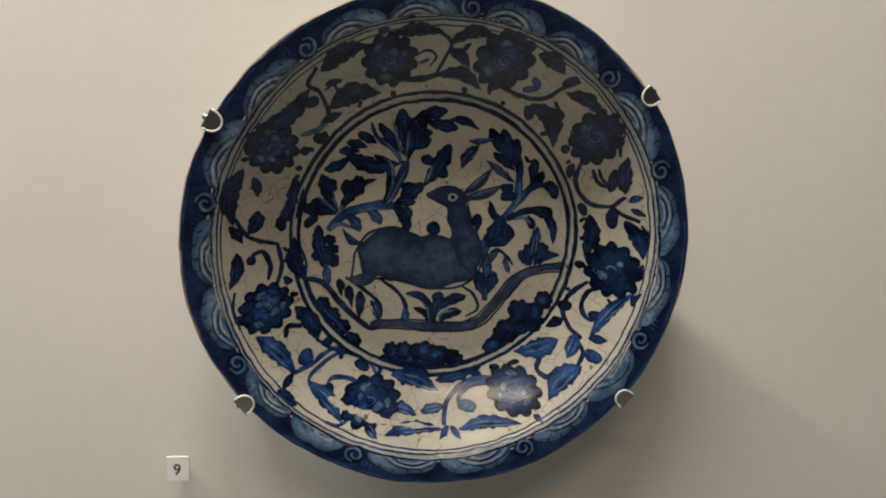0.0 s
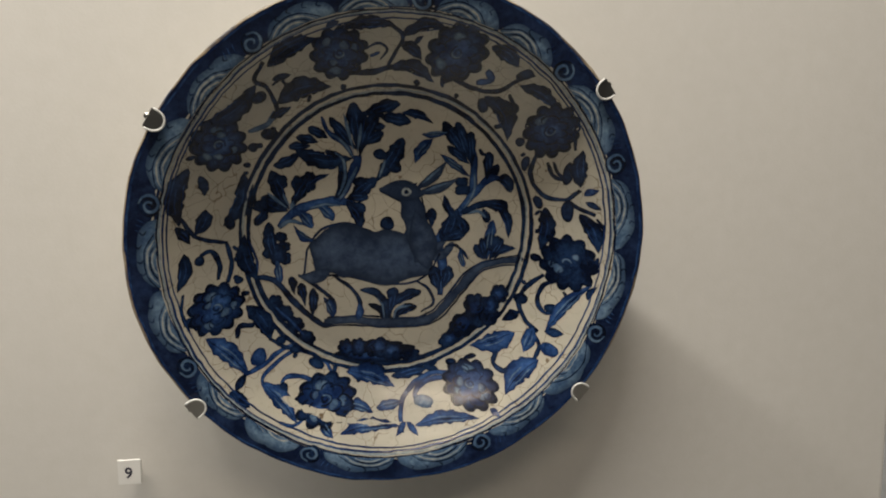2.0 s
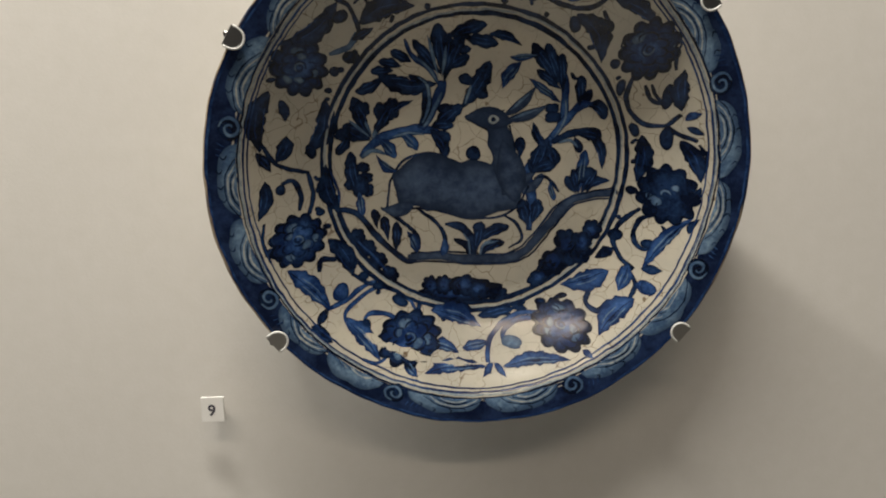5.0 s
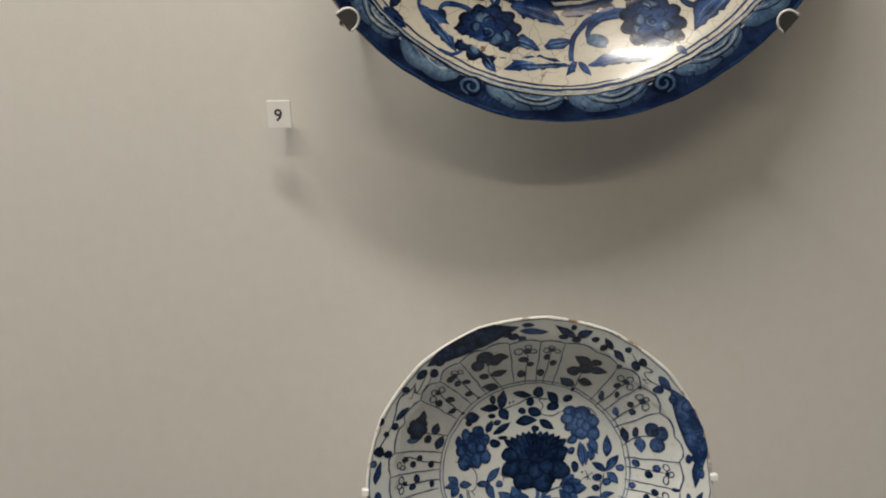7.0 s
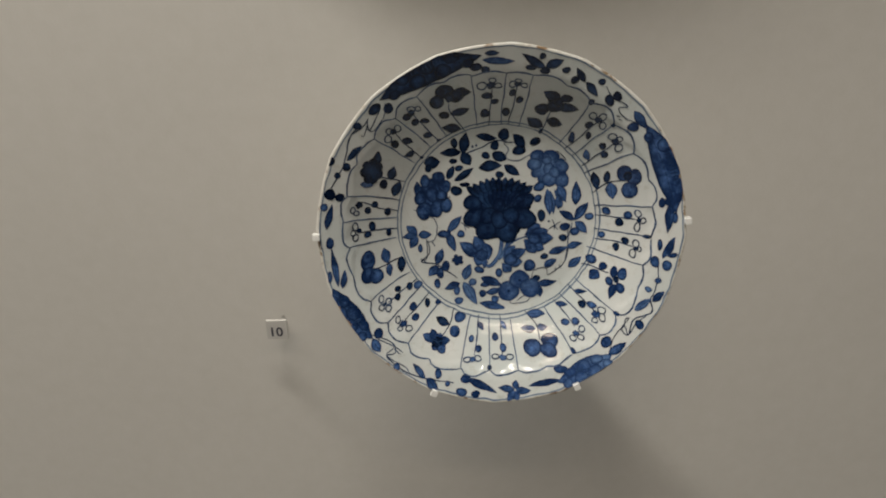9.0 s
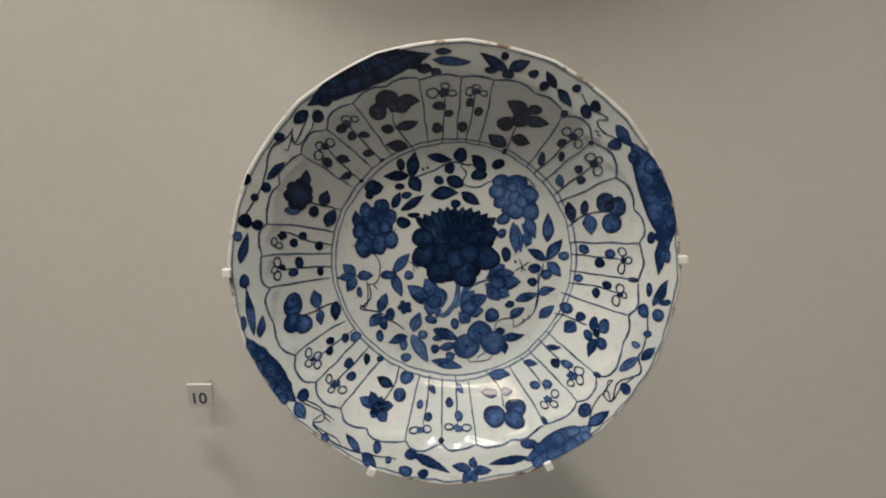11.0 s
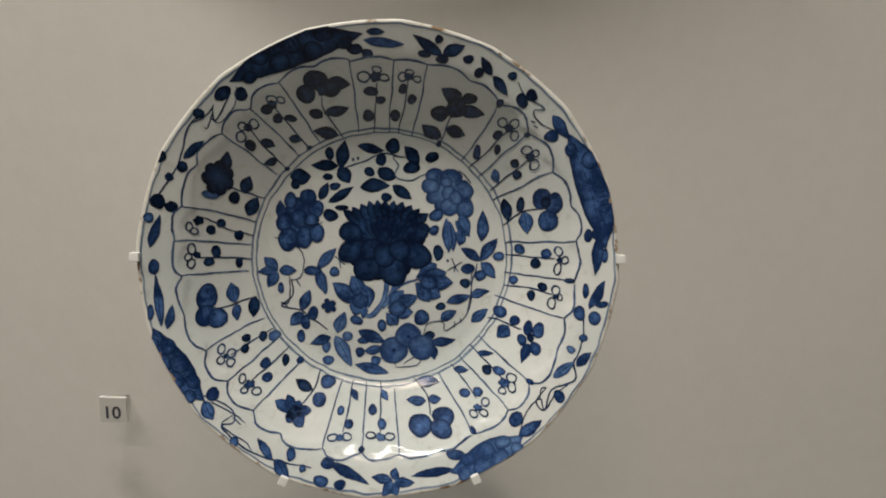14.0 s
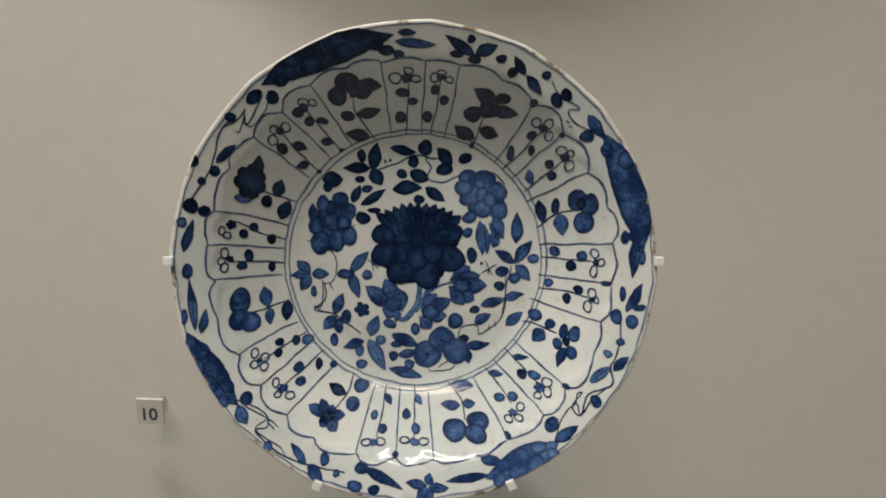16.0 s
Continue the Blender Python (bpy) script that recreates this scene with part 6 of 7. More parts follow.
stroke(small, [(98.8, 3.5), (85.5, 3.5), (72.2, 3.9)], 0.8, INK2, 0.4, "painted_stem", 0.16, 1.2)
loop(small, 99.6, -14.5, 2, 2.6, 0)
loop(small, 97.9, -22.2, 1.9, 3.2, 0)
loop(small, 101.7, -18.2, 1.6, 1.9, 0)
petal_disc(small, 99.9, -18.1, 1.6, 1.5, 0, DEEP2, 5, 0.3, "painted_flower", 0.24)
loop(small, 100.4, 7.9, 1.8, 2.7, 0)
loop(small, 103.9, 3, 1.8, 2.1, 0)
loop(small, 100.8, -1.9, 1.8, 3.3, 0)
petal_disc(small, 101.2, 3, 1.7, 1.7, 0, DEEP2, 5, 0.3, "painted_flower", 0.24)
petal_disc(small, 92.7, -13.3, 2.7, 2.6, 0, DEEP2, 0, 0, "painted_leaf", 0.22)
petal_disc(small, 87.2, -18.9, 2.3, 3, 0, DEEP2, 0, 0, "painted_leaf", 0.22)
petal_disc(small, 88.9, 0.1, 2.9, 3, 0, DEEP2, 0, 0, "painted_leaf", 0.22)
petal_disc(small, 77.3, -10.7, 2.5, 2.4, 0, BLUE2, 0, 0, "painted_leaf", 0.22)
petal_disc(small, 94.3, 5.9, 2.8, 3, 0, BLUE2, 0, 0, "painted_leaf", 0.22)
petal_disc(small, 79.9, 7.6, 3, 3, 0, BLUE2, 0, 0, "painted_leaf", 0.22)
# panel with plums
stroke(small, [(94.1, 53.6), (100, 49.2), (103.8, 42.3), (105.1, 33.8)], 1.0, LINE2, 0.4, "panel_line", 0.16, 1.2)
stroke(small, [(105.1, 33.8), (110, 28.4), (111.3, 21.2), (109.2, 14.1)], 1.0, LINE2, 0.4, "panel_line", 0.16, 1.2)
stroke(small, [(63.5, 35.9), (80, 45.2), (94.1, 53.6)], 0.85, LINE2, 0.4, "panel_line", 0.16, 1.2)
petal_disc(small, 90.3, 37.6, 5.1, 6.1, 0, BLUE2, 0, 0, "painted_flower", 0.24)
petal_disc(small, 96.6, 35.2, 4.5, 6.5, 0, BLUE2, 0, 0, "painted_flower", 0.24)
petal_disc(small, 94.1, 25.1, 5.4, 6.4, 0, BLUE2, 0, 0, "painted_flower", 0.24)
petal_disc(small, 92.3, 36, 2.9, 3.3, 0, DEEP2, 0, 0, "painted_flower", 0.3)
stroke(small, [(89.2, 32.3), (79.6, 29.3), (69.9, 21.2)], 0.8, INK2, 0.4, "painted_stem", 0.16, 1.2)
leaf(small, 72.9, 24.3, 69.8, 37.3, 6.9, 0, DEEP2, "painted_leaf", 0.22, 0.45)
petal_disc(small, 78.9, 34, 2.4, 4.2, 0, DEEP2, 0, 0, "painted_leaf", 0.22)
leaf(small, 81.4, 29.9, 83.8, 17.3, 7.4, 0, BLUE2, "painted_leaf", 0.22, 0.45)
# narrow pair
stroke(small, [(45.1, 58.5), (54.4, 73.9), (62.4, 88.5)], 0.85, LINE2, 0.4, "panel_line", 0.16, 1.2)
stroke(small, [(79.6, 73.9), (67.1, 62), (54.6, 49.5)], 0.85, LINE2, 0.4, "panel_line", 0.16, 1.2)
stroke(small, [(62.3, 88.9), (70, 88.5), (76.9, 83.1), (79.6, 73.9)], 1.0, LINE2, 0.4, "panel_line", 0.16, 1.2)
stroke(small, [(79.6, 73.9), (87.5, 69.6), (93.1, 62.3), (94.1, 53.6)], 1.0, LINE2, 0.4, "panel_line", 0.16, 1.2)
petal_disc(small, 63, 90, 2, 2.3, 0, DEEP2, 0, 0, "painted_leaf", 0.22)
petal_disc(small, 79, 73.3, 1.5, 1.6, 0, INK2, 0, 0, "painted_leaf", 0.22)
stroke(small, [(68.2, 75.5), (59.1, 64.4), (49.4, 54.7)], 0.8, INK2, 0.4, "painted_stem", 0.16, 1.2)
stroke(small, [(81, 59.8), (71.9, 50.7), (61.6, 41.3)], 0.8, INK2, 0.4, "painted_stem", 0.16, 1.2)
loop(small, 65.3, 79.8, 2.7, 2.4, 0)
loop(small, 71.8, 79.1, 2.3, 2.4, 0)
loop(small, 72.4, 72.8, 2.3, 2.7, 0)
petal_disc(small, 69.1, 77, 2.4, 2.1, 0, DEEP2, 5, 0.3, "painted_flower", 0.24)
loop(small, 79.5, 64.8, 3, 2.4, 0)
loop(small, 84.6, 63, 1.9, 2.1, 0)
loop(small, 84.4, 56.5, 2.3, 2.9, 0)
petal_disc(small, 81.9, 61, 2.5, 2.3, 0, DEEP2, 5, 0.3, "painted_flower", 0.24)
petal_disc(small, 63.4, 73.1, 2.8, 2.8, 0, DEEP2, 0, 0, "painted_leaf", 0.22)
petal_disc(small, 64.1, 64.9, 2.2, 2.9, 0, DEEP2, 0, 0, "painted_leaf", 0.22)
petal_disc(small, 74, 57.3, 2.3, 2.4, 0, DEEP2, 0, 0, "painted_leaf", 0.22)
petal_disc(small, 76, 51.1, 2.6, 2.8, 0, DEEP2, 0, 0, "painted_leaf", 0.22)
petal_disc(small, 52.9, 63.2, 2.2, 4.1, 0, BLUE2, 0, 0, "painted_leaf", 0.22)
leaf(small, 63.1, 54.3, 66.1, 45.6, 4.9, 0, BLUE2, "painted_leaf", 0.22, 0.45)
# panel with a dark leafy bloom
stroke(small, [(21.7, 109.1), (31.4, 109), (39.3, 106.7), (46.2, 101.8)], 1.0, LINE2, 0.4, "panel_line", 0.16, 1.2)
stroke(small, [(46.2, 101.8), (54.6, 98.8), (59.6, 94.3), (62.6, 89.8)], 1.0, LINE2, 0.4, "panel_line", 0.16, 1.2)
leaf(small, 42.9, 90.1, 30.2, 97.5, 8, 0, DEEP2, "painted_flower", 0.22, 0.45)
petal_disc(small, 46.3, 92.3, 4.4, 2.7, 0, DEEP2, 0, 0, "painted_flower", 0.24)
petal_disc(small, 39.4, 87, 6, 4.9, 0, DEEP2, 0, 0, "painted_flower", 0.24)
leaf(small, 40.7, 87, 55.4, 84, 7.1, 0, DEEP2, "painted_flower", 0.22, 0.45)
petal_disc(small, 41.8, 89.3, 3.2, 3, 0, DEEP2, 5, 0.3, "painted_flower", 0.28)
stroke(small, [(37.4, 84.7), (34.2, 76.1), (31, 66)], 0.8, INK2, 0.4, "painted_stem", 0.16, 1.2)
petal_disc(small, 30.5, 84.4, 5.2, 4.2, 0, DEEP2, 0, 0, "painted_leaf", 0.22)
leaf(small, 31.7, 70.5, 20.5, 78, 7.5, 0, DEEP2, "painted_leaf", 0.22, 0.45)
leaf(small, 34.2, 76.6, 45.6, 72.6, 7, 0, DEEP2, "painted_leaf", 0.22, 0.45)
petal_disc(small, 30.9, 67.3, 1.5, 1.8, 0, INK2, 0, 0, "painted_leaf", 0.22)
# chrysanthemum and clustered blossom
petal_disc(small, -48.6, 19.2, 11.1, 14.2, 0, BLUE2, 9, 0.14, "painted_chrysanthemum", 0.18)
petal_disc(small, 37.3, 39.8, 12.7, 11.8, 0, SKY2, 8, 0.2, "painted_blossom", 0.18)
petal_disc(small, 36, 45.7, 3.7, 3, 0, SKY2, 0, 0, "blossom_petal", 0.28)
petal_disc(small, 42, 36.6, 4.1, 4.4, 0, SKY2, 0, 0, "blossom_petal", 0.28)
leaf(small, 36.9, 24.6, 38.8, 3.7, 6.1, 0, BLUE2, "painted_leaf", 0.22, 0.45)
leaf(small, 44.5, 26.5, 50.8, 14.7, 6.8, 0, BLUE2, "painted_leaf", 0.22, 0.45)
leaf(small, 44.2, 17.9, 45.2, 8.2, 4.1, 0, BLUE2, "painted_leaf", 0.22, 0.45)
petal_disc(small, -54.6, 32.1, 4, 5.1, 0, BLUE2, 0, 0, "chrysanthemum_petal", 0.24)
petal_disc(small, -44.4, 34.5, 4.7, 5, 0, BLUE2, 0, 0, "chrysanthemum_petal", 0.24)
petal_disc(small, -40, 27.9, 4.7, 5.1, 0, BLUE2, 0, 0, "chrysanthemum_petal", 0.24)
petal_disc(small, -58.3, 19.5, 4.6, 5.7, 0, BLUE2, 0, 0, "chrysanthemum_petal", 0.24)
petal_disc(small, -49.3, 21.8, 4.7, 6.1, 0, BLUE2, 0, 0, "chrysanthemum_petal", 0.24)
petal_disc(small, -42.7, 21.1, 4, 4.7, 0, BLUE2, 0, 0, "chrysanthemum_petal", 0.24)
petal_disc(small, -55.8, 9.4, 5.7, 7.1, 0, BLUE2, 0, 0, "chrysanthemum_petal", 0.24)
petal_disc(small, -46.5, 10.8, 5, 6.8, 0, BLUE2, 0, 0, "chrysanthemum_petal", 0.24)
petal_disc(small, -39.3, 13.5, 4.4, 5.8, 0, BLUE2, 0, 0, "chrysanthemum_petal", 0.24)
leaf(small, -60.3, 19.8, -60.3, 32.5, 5.6, 0, BLUE2, "chrysanthemum_petal", 0.22, 0.45)
stroke(small, [(-47.6, 19.8), (-40.1, 16.6)], 0.5, INK2, 0.5, "chrysanthemum_line", 0.36, 1.2)
stroke(small, [(-46.2, 18.8), (-39, 17.6)], 0.5, INK2, 0.5, "chrysanthemum_line", 0.36, 1.2)
stroke(small, [(-44.9, 17.8), (-37.8, 18.6)], 0.5, INK2, 0.5, "chrysanthemum_line", 0.36, 1.2)
stroke(small, [(-43.5, 16.8), (-36.6, 19.7)], 0.5, INK2, 0.5, "chrysanthemum_line", 0.36, 1.2)
stroke(small, [(-42.1, 15.8), (-35.5, 20.7)], 0.5, INK2, 0.5, "chrysanthemum_line", 0.36, 1.2)
petal_disc(small, 29.1, 49.2, 5.4, 4.5, 0, SKY2, 0, 0, "blossom_petal", 0.24)
petal_disc(small, 38.3, 48.8, 6.1, 4.7, 0, SKY2, 0, 0, "blossom_petal", 0.24)
petal_disc(small, 26.9, 43, 5.7, 4.6, 0, SKY2, 0, 0, "blossom_petal", 0.24)
petal_disc(small, 37.7, 39, 4.4, 5.1, 0, SKY2, 0, 0, "blossom_petal", 0.24)
petal_disc(small, 46.3, 40.9, 6.1, 5.4, 0, SKY2, 0, 0, "blossom_petal", 0.24)
petal_disc(small, 38.4, 31.2, 6.1, 5.1, 0, SKY2, 0, 0, "blossom_petal", 0.24)
petal_disc(small, 47.6, 30.4, 5.1, 6.1, 0, SKY2, 0, 0, "blossom_petal", 0.24)
# leaves on the stalk of the central bloom
leaf(small, -9.5, -30.2, -29.2, -15.8, 9.2, 0, BLUE2, "painted_leaf", 0.22, 0.6)
leaf(small, -8.2, -29.7, -18.6, -11.1, 9.2, 0, BLUE2, "painted_leaf", 0.22, 0.6)
leaf(small, -7.2, -30.3, -10, -16.6, 9.2, 0, BLUE2, "painted_leaf", 0.22, 0.6)
leaf(small, -8.3, -31.8, -19.1, -28.8, 9.2, 0, BLUE2, "painted_leaf", 0.22, 0.6)
leaf(small, -7.5, -32.1, -12.3, -31.6, 9.2, 0, BLUE2, "painted_leaf", 0.22, 0.6)
petal_disc(small, -12.9, -25.9, 5.1, 4.8, 0, BLUE2, 0, 0, "painted_leaf", 0.24)
leaf(small, 19.9, -11.8, 31.7, -2.5, 9.2, 0, BLUE2, "painted_leaf", 0.22, 0.6)
leaf(small, 20.7, -12.5, 38.1, -7.9, 9.2, 0, BLUE2, "painted_leaf", 0.22, 0.6)
leaf(small, 21.2, -13.3, 42.2, -14.3, 9.2, 0, BLUE2, "painted_leaf", 0.22, 0.6)
leaf(small, 20.3, -14.3, 34.7, -22.6, 9.3, 0, BLUE2, "painted_leaf", 0.22, 0.6)
leaf(small, 19.5, -14.6, 28.3, -25.3, 9.3, 0, BLUE2, "painted_leaf", 0.22, 0.6)
petal_disc(small, 27.5, -13.9, 5.1, 4.8, 0, BLUE2, 0, 0, "painted_leaf", 0.24)
leaf(small, 3.4, -30.5, 12.8, -19.1, 7.9, 0, BLUE2, "painted_leaf", 0.22, 0.6)
leaf(small, 4.4, -30.9, 20.7, -22.3, 7.9, 0, BLUE2, "painted_leaf", 0.22, 0.6)
leaf(small, 4.1, -32.1, 18.7, -32.4, 7.9, 0, BLUE2, "painted_leaf", 0.22, 0.6)
leaf(small, 3, -32.9, 9.5, -39.8, 7.9, 0, BLUE2, "painted_leaf", 0.22, 0.6)
petal_disc(small, 9.5, -30, 5.1, 4.8, 0, BLUE2, 0, 0, "painted_leaf", 0.24)
# fine tendrils and insects
stroke(small, [(12.4, 59.9), (4, 59.2), (7.8, 54.3), (5.9, 48.3), (14.4, 45.8), (24.4, 50.1)], 0.6, INK2, 0.4, "painted_tendril", 0.2, 1.2)
stroke(small, [(42.8, 52.6), (47.1, 49.3), (50.6, 45.7)], 0.6, INK2, 0.4, "painted_tendril", 0.2, 1.2)
stroke(small, [(71.3, 100.9), (77.2, 93.7), (86.8, 86.9), (81.2, 85.9), (84.3, 80.4), (93.7, 75.5)], 0.6, INK2, 0.4, "painted_tendril", 0.2, 1.2)
stroke(small, [(80.1, 80.8), (82.6, 79.8)], 0.6, INK2, 0.4, "painted_tendril", 0.2, 1.2)
stroke(small, [(81.8, 78.2), (84, 77.3)], 0.6, INK2, 0.4, "painted_tendril", 0.2, 1.2)
stroke(small, [(-63.5, 10.4), (-53.5, 8.1), (-46.6, -1.1), (-48.2, -12.2), (-53.2, -14.9)], 0.6, INK2, 0.4, "painted_tendril", 0.2, 1.2)
stroke(small, [(-50.7, -14), (-48.1, -18.2)], 0.6, INK2, 0.4, "painted_tendril", 0.2, 1.2)
stroke(small, [(-54.4, -12.4), (-54.4, -26.9), (-59.7, -28.9)], 0.6, INK2, 0.4, "painted_tendril", 0.2, 1.2)
stroke(small, [(-55.5, -30.3), (-59.4, -27.7)], 0.6, INK2, 0.4, "painted_tendril", 0.2, 1.2)
stroke(small, [(38.6, -7), (47, -1.2)], 0.6, INK2, 0.4, "painted_tendril", 0.2, 1.2)
stroke(small, [(40.9, 1.1), (44.9, -7.4)], 0.6, INK2, 0.4, "painted_tendril", 0.2, 1.2)
stroke(small, [(43.1, -3), (42.6, -8.1)], 0.6, INK2, 0.4, "painted_tendril", 0.2, 1.2)
stroke(small, [(-28.4, 0.1), (-22.1, -4.4)], 0.6, INK2, 0.4, "painted_tendril", 0.2, 1.2)
stroke(small, [(-26.1, 1.9), (-24.9, -6.6)], 0.6, INK2, 0.4, "painted_tendril", 0.2, 1.2)
stroke(small, [(53.1, -7.6), (51.3, -31.7), (38.7, -42.4), (36.8, -37.5), (27.5, -39.1), (25, -46.1)], 0.6, INK2, 0.4, "painted_tendril", 0.2, 1.2)
stroke(small, [(43.7, -37.1), (44.1, -40.9)], 0.6, INK2, 0.4, "painted_tendril", 0.2, 1.2)
stroke(small, [(46.7, -34.9), (47.8, -38.4)], 0.6, INK2, 0.4, "painted_tendril", 0.2, 1.2)
stroke(small, [(9.1, -61.1), (10, -65.3), (22, -63.3), (24.4, -56.5)], 0.5, INK2, 0.4, "painted_tendril", 0.2, 1.2)
stroke(small, [(14.3, -63.2), (21, -57.9)], 0.5, INK2, 0.4, "painted_tendril", 0.2, 1.2)
stroke(small, [(-80.3, -87.5), (-86.3, -91.9), (-73.3, -101.3), (-69.2, -106.7)], 0.6, INK2, 0.4, "painted_tendril", 0.2, 1.2)
stroke(small, [(-92, -79.9), (-81.2, -86), (-73.7, -91.7)], 0.6, INK2, 0.4, "painted_tendril", 0.2, 1.2)
stroke(small, [(-80.2, -88.7), (-75.7, -92.9)], 0.6, INK2, 0.4, "painted_tendril", 0.2, 1.2)
stroke(small, [(80.2, -94.3), (83.5, -83.5), (91, -75.4), (93.7, -80.9), (99, -72.7), (107.4, -65.4)], 0.6, INK2, 0.4, "painted_tendril", 0.2, 1.2)
stroke(small, [(91, -75.4), (92.2, -69.6), (94.8, -68.9)], 0.6, INK2, 0.4, "painted_tendril", 0.2, 1.2)
stroke(small, [(-104.4, 72.4), (-97.8, 75.8), (-92.4, 82.8)], 0.6, INK2, 0.4, "painted_tendril", 0.2, 1.2)
stroke(small, [(-92.4, 82.8), (-95.5, 70.6), (-97.3, 71.2)], 0.6, INK2, 0.4, "painted_tendril", 0.2, 1.2)
stroke(small, [(-94.2, 75.9), (-89.4, 73.9), (-81.6, 83.4), (-80.3, 93.1)], 0.6, INK2, 0.4, "painted_tendril", 0.2, 1.2)
petal_disc(small, -18.9, 56.9, 0.8, 1, 0, INK2, 0, 0, "painted_leaf", 0.22)
petal_disc(small, -16.2, 57.8, 0.8, 1, 0, INK2, 0, 0, "painted_leaf", 0.22)
petal_disc(small, -23.4, -0.3, 1, 0.9, 0, INK2, 0, 0, "painted_leaf", 0.22)
petal_disc(small, 38.6, -0.7, 0.9, 0.9, 0, INK2, 0, 0, "painted_leaf", 0.22)
# border clouds and sprigs
cloud(small, -83.8, 95, -13.4, 123.6, 20.2, .07, DEEP2)
cloud(small, 100.2, 74.3, 124.3, 10.6, 20.2, .07, BLUE2)
cloud(small, -122.8, -38.4, -95.6, -79.1, 18.9, -.07, BLUE2)
cloud(small, 41.9, -117.5, 82.1, -96, 18.9, -.04, SKY2)
leaf(small, -13.4, 120.3, 9, 119.2, 5.3, 0, BLUE2)
leaf(small, -11.6, 125, -1.4, 125.3, 3.6, 0, DEEP2)
petal_disc(small, -17.6, 115.7, 4.2, 2.8, 0, DEEP2)
petal_disc(small, -11, 114.2, 3.3, 2.2, 0, DEEP2)
leaf(small, 30.4, 113.8, 13.1, 124.2, 5.6, 0, DEEP2)
leaf(small, 30.4, 114.4, 42.1, 120, 6.4, 0, DEEP2)
petal_disc(small, 27.6, 122.2, 2.4, 2.2, 0, DEEP2)
petal_disc(small, 29.9, 112.2, 3.6, 2.2, 0, DEEP2)
petal_disc(small, 20.1, 114.6, 3.6, 1.9, -10, DEEP2)
petal_disc(small, 44.3, 112.5, 3, 2.3, 0, DEEP2)
leaf(small, 57.4, 104.2, 50.8, 113.9, 4.8, 0, DEEP2)
leaf(small, 58, 104.2, 66.5, 94.4, 5.1, 0, DEEP2)
petal_disc(small, 50.5, 105.7, 3, 2.6, 0, DEEP2)
petal_disc(small, 68.4, 103.9, 2.6, 2.3, 0, DEEP2)
petal_disc(small, 74.7, 91.5, 3.1, 4.2, 20, DEEP2)
petal_disc(small, 79.7, 94.3, 2.8, 3.6, 20, DEEP2)
leaf(small, 91.4, 83.8, 101, 71.3, 6.1, 0, BLUE2)
petal_disc(small, 91.8, 72.5, 4, 3.6, 0, BLUE2)
petal_disc(small, 115, 18.2, 2.2, 3.7, 0, BLUE2)
leaf(small, 120.5, 19.1, 119.9, -4.6, 5.9, 0, BLUE2)
petal_disc(small, 123.9, 7.5, 1.7, 4, 0, BLUE2)
leaf(small, 117, -23, 125, -6.8, 5.4, 0, BLUE2)
petal_disc(small, 111.9, -25.9, 3.1, 4.3, 0, BLUE2)
petal_disc(small, 119.9, -28.3, 3.4, 4, 0, BLUE2)
petal_disc(small, 123.7, -20.2, 3.2, 2.1, 10, BLUE2)
petal_disc(small, 114.5, -13.2, 1.7, 4.4, 0, BLUE2)
petal_disc(small, 114, -39.3, 2.3, 2.2, 0, BLUE2)
petal_disc(small, 107.7, -46.7, 2.3, 2.1, 0, SKY2)
leaf(small, 98.1, -63, 109.7, -53.2, 5.4, 0, SKY2)
leaf(small, 110.3, -55.6, 118.4, -47.5, 5.1, 0, BLUE2)
stroke(small, [(114.2, -25.7), (113.2, -44.3), (109.2, -53.9), (109.7, -63.5), (97.4, -70.2), (93.7, -81), (89, -77.1), (94.4, -69.1)], 0.8, INK2, .3)
petal_disc(small, 101.5, -72.8, 3, 3.3, 0, BLUE2)
petal_disc(small, 78, -87.1, 3.7, 4.7, -30, BLUE2)
leaf(small, 79.7, -96.2, 91.8, -86.2, 6.2, 0, BLUE2)
leaf(small, 43.8, -115.7, 19.3, -120.3, 4.5, 0, BLUE2)
petal_disc(small, 44.4, -108.3, 5.3, 3.1, 0, BLUE2)
leaf(small, 9, -123.4, -3.4, -120.9, 5.1, 0, BLUE2)
leaf(small, 9.3, -122.9, 11, -116.1, 5.6, 0, BLUE2)
leaf(small, 9.9, -123.4, 21.3, -123.6, 5, 0, BLUE2)
leaf(small, 9.3, -124, 12.3, -129.5, 5.6, 0, BLUE2)
leaf(small, 8.7, -124, 3.8, -129.7, 5.4, 0, BLUE2)
leaf(small, -27.6, -113.5, -4.5, -124.8, 5.6, 0, BLUE2)
petal_disc(small, -27.6, -114.1, 3.8, 3.3, 0, BLUE2)
petal_disc(small, -30.8, -123, 4.3, 3.1, 0, BLUE2)
petal_disc(small, -19.9, -117, 2.8, 2.2, 0, BLUE2)
petal_disc(small, -20.2, -124.8, 3.1, 2.5, 0, BLUE2)
leaf(small, -57.9, -111.4, -66.9, -99.6, 4.5, 0, BLUE2)
leaf(small, -57.4, -110.9, -48.2, -120.3, 6.2, 0, BLUE2)
petal_disc(small, -48, -109, 2.5, 3.4, 0, BLUE2)
petal_disc(small, -41.4, -116.6, 1.9, 2.3, 0, BLUE2)
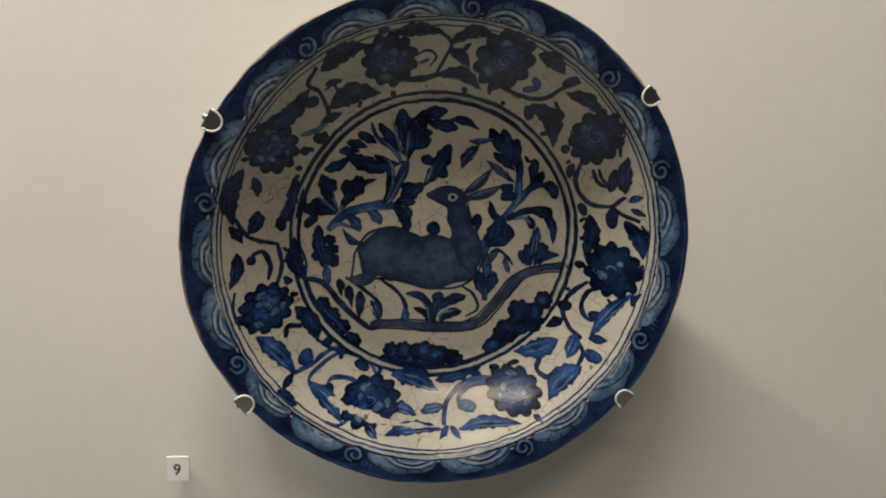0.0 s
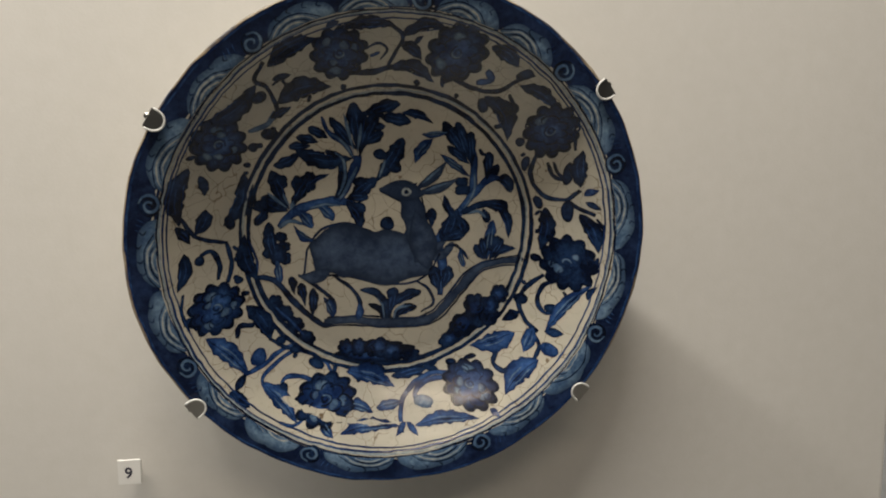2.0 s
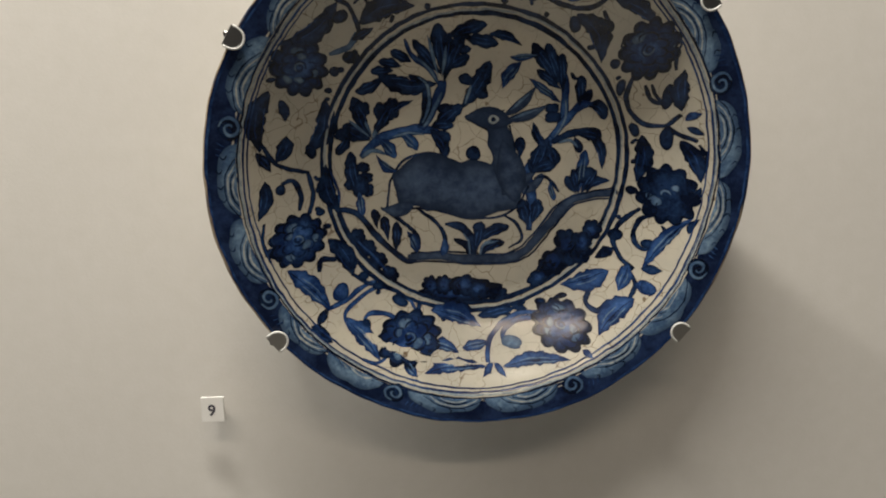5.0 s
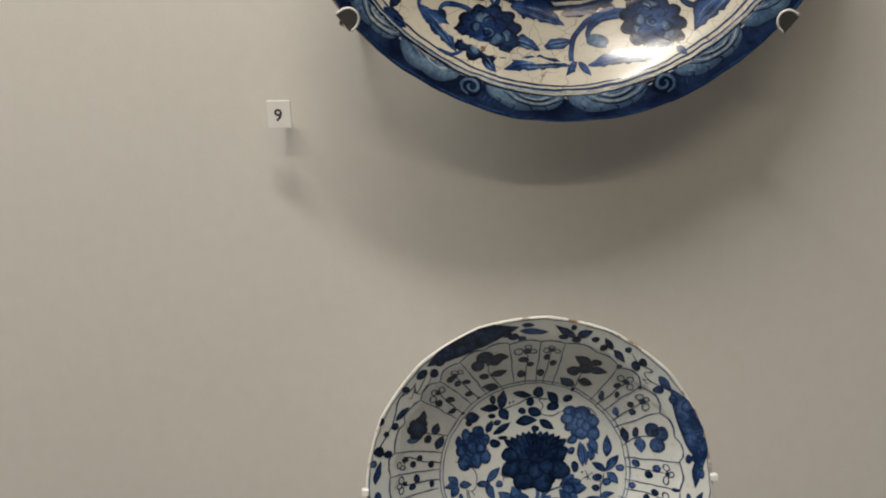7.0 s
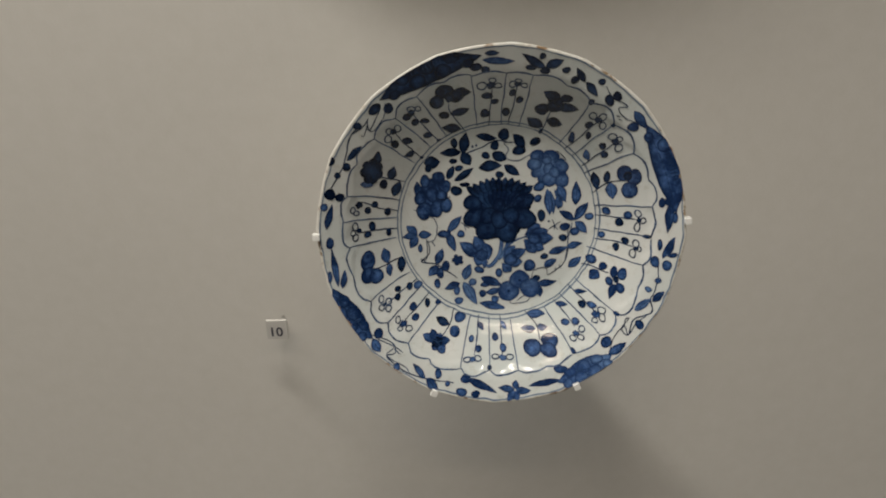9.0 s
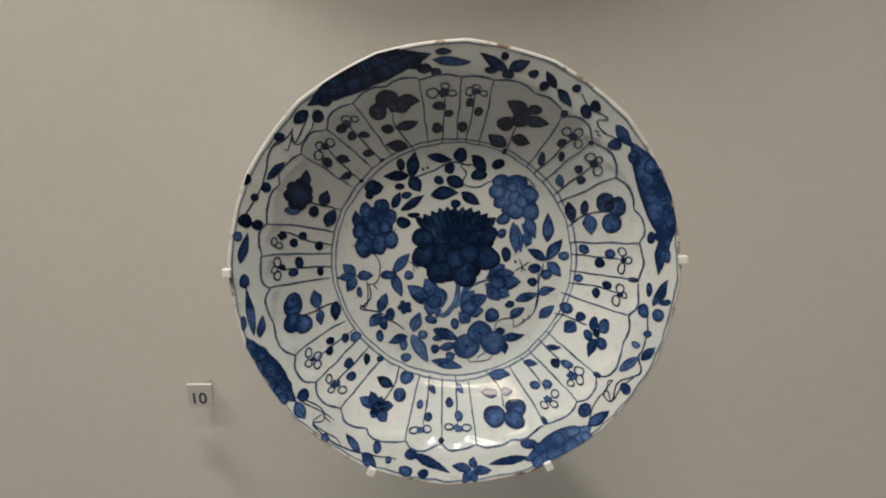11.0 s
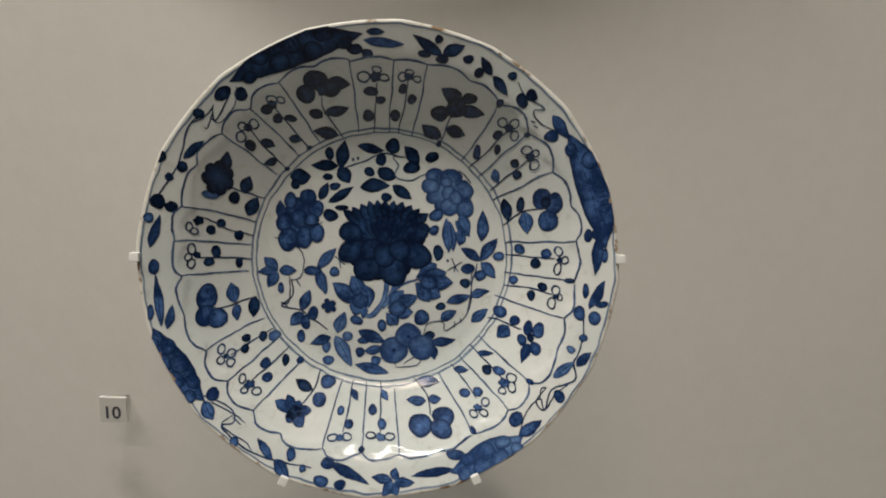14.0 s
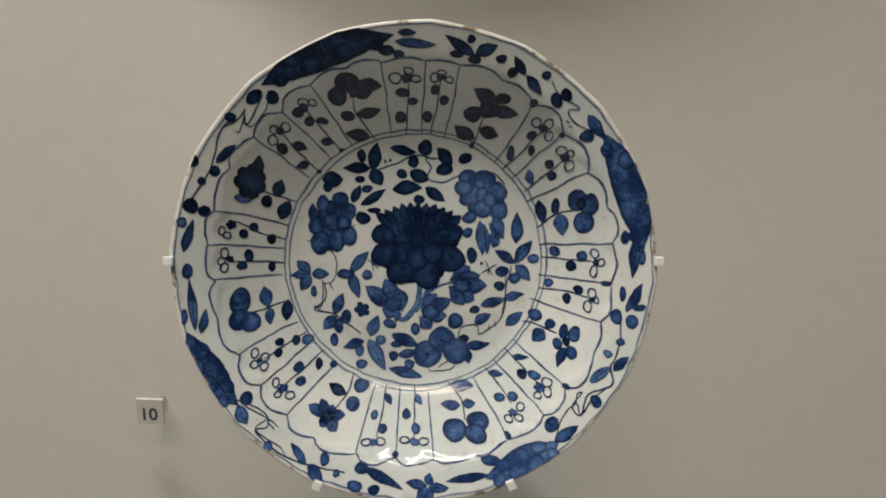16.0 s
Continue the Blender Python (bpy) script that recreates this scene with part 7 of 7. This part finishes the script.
petal_disc(small, -78.7, -101.2, 2.7, 2.9, 0, BLUE2)
leaf(small, -96.2, -79.1, -90.3, -88.9, 6.1, 0, BLUE2)
petal_disc(small, -91.5, -75.6, 3.5, 4.2, 0, BLUE2)
stroke(small, [(-96.3, -76.1), (-81.9, -83.6), (-79.6, -91.3), (-86.6, -92.6), (-70.9, -106.2), (-56.1, -111.5), (-36.8, -116.1)], 0.8, INK2, .3)
leaf(small, -119, -38, -122.8, -9, 4.6, 0, BLUE2)
petal_disc(small, -124.7, -29.8, 1.6, 4.3, 0, BLUE2)
leaf(small, -116.2, -39.3, -113.8, -26.6, 4.8, 0, BLUE2)
petal_disc(small, -123.4, -5.3, 2.7, 4.3, 0, BLUE2)
leaf(small, -125.5, 4.6, -120.4, 23.1, 4.9, 0, BLUE2)
petal_disc(small, -125.6, 21.5, 2.4, 2.8, 0, BLUE2)
petal_disc(small, -121.3, 30.1, 3.8, 4.3, 0, DEEP2)
petal_disc(small, -114.8, 27.7, 3.3, 3.1, 0, DEEP2)
petal_disc(small, -120.4, 54, 4.7, 3.5, 10, DEEP2)
leaf(small, -108.4, 53.8, -97.9, 63.8, 4.7, 0, DEEP2)
petal_disc(small, -109.1, 49.2, 2.7, 3, 0, DEEP2)
petal_disc(small, -115.4, 43.6, 2.2, 2.4, 0, DEEP2)
petal_disc(small, -100, 77.9, 2.8, 2.6, 0, DEEP2)
stroke(small, [(-120.6, 34.1), (-111.3, 50.1), (-104.7, 71.8), (-96.7, 76.9), (-93.6, 80.6), (-91.7, 74.8), (-83.2, 89.9)], 0.8, INK2, .3)
petal_disc(small, -87.5, 89, 5.1, 3, 35, DEEP2)
petal_disc(small, -78.1, 89.5, 3.4, 3.5, 0, DEEP2)
rim_chips(small, ((-127, 4.0), (-131, 2.2), (-120, 1.5), (-150, 3.0), (-156, 1.6), (-38, 3.2), (-43, 2.0), (-30, 2.2), (-22, 1.5), (5, 2.6), (11, 2.0), (17, 1.4), (33, 1.8), (62, 1.2)))
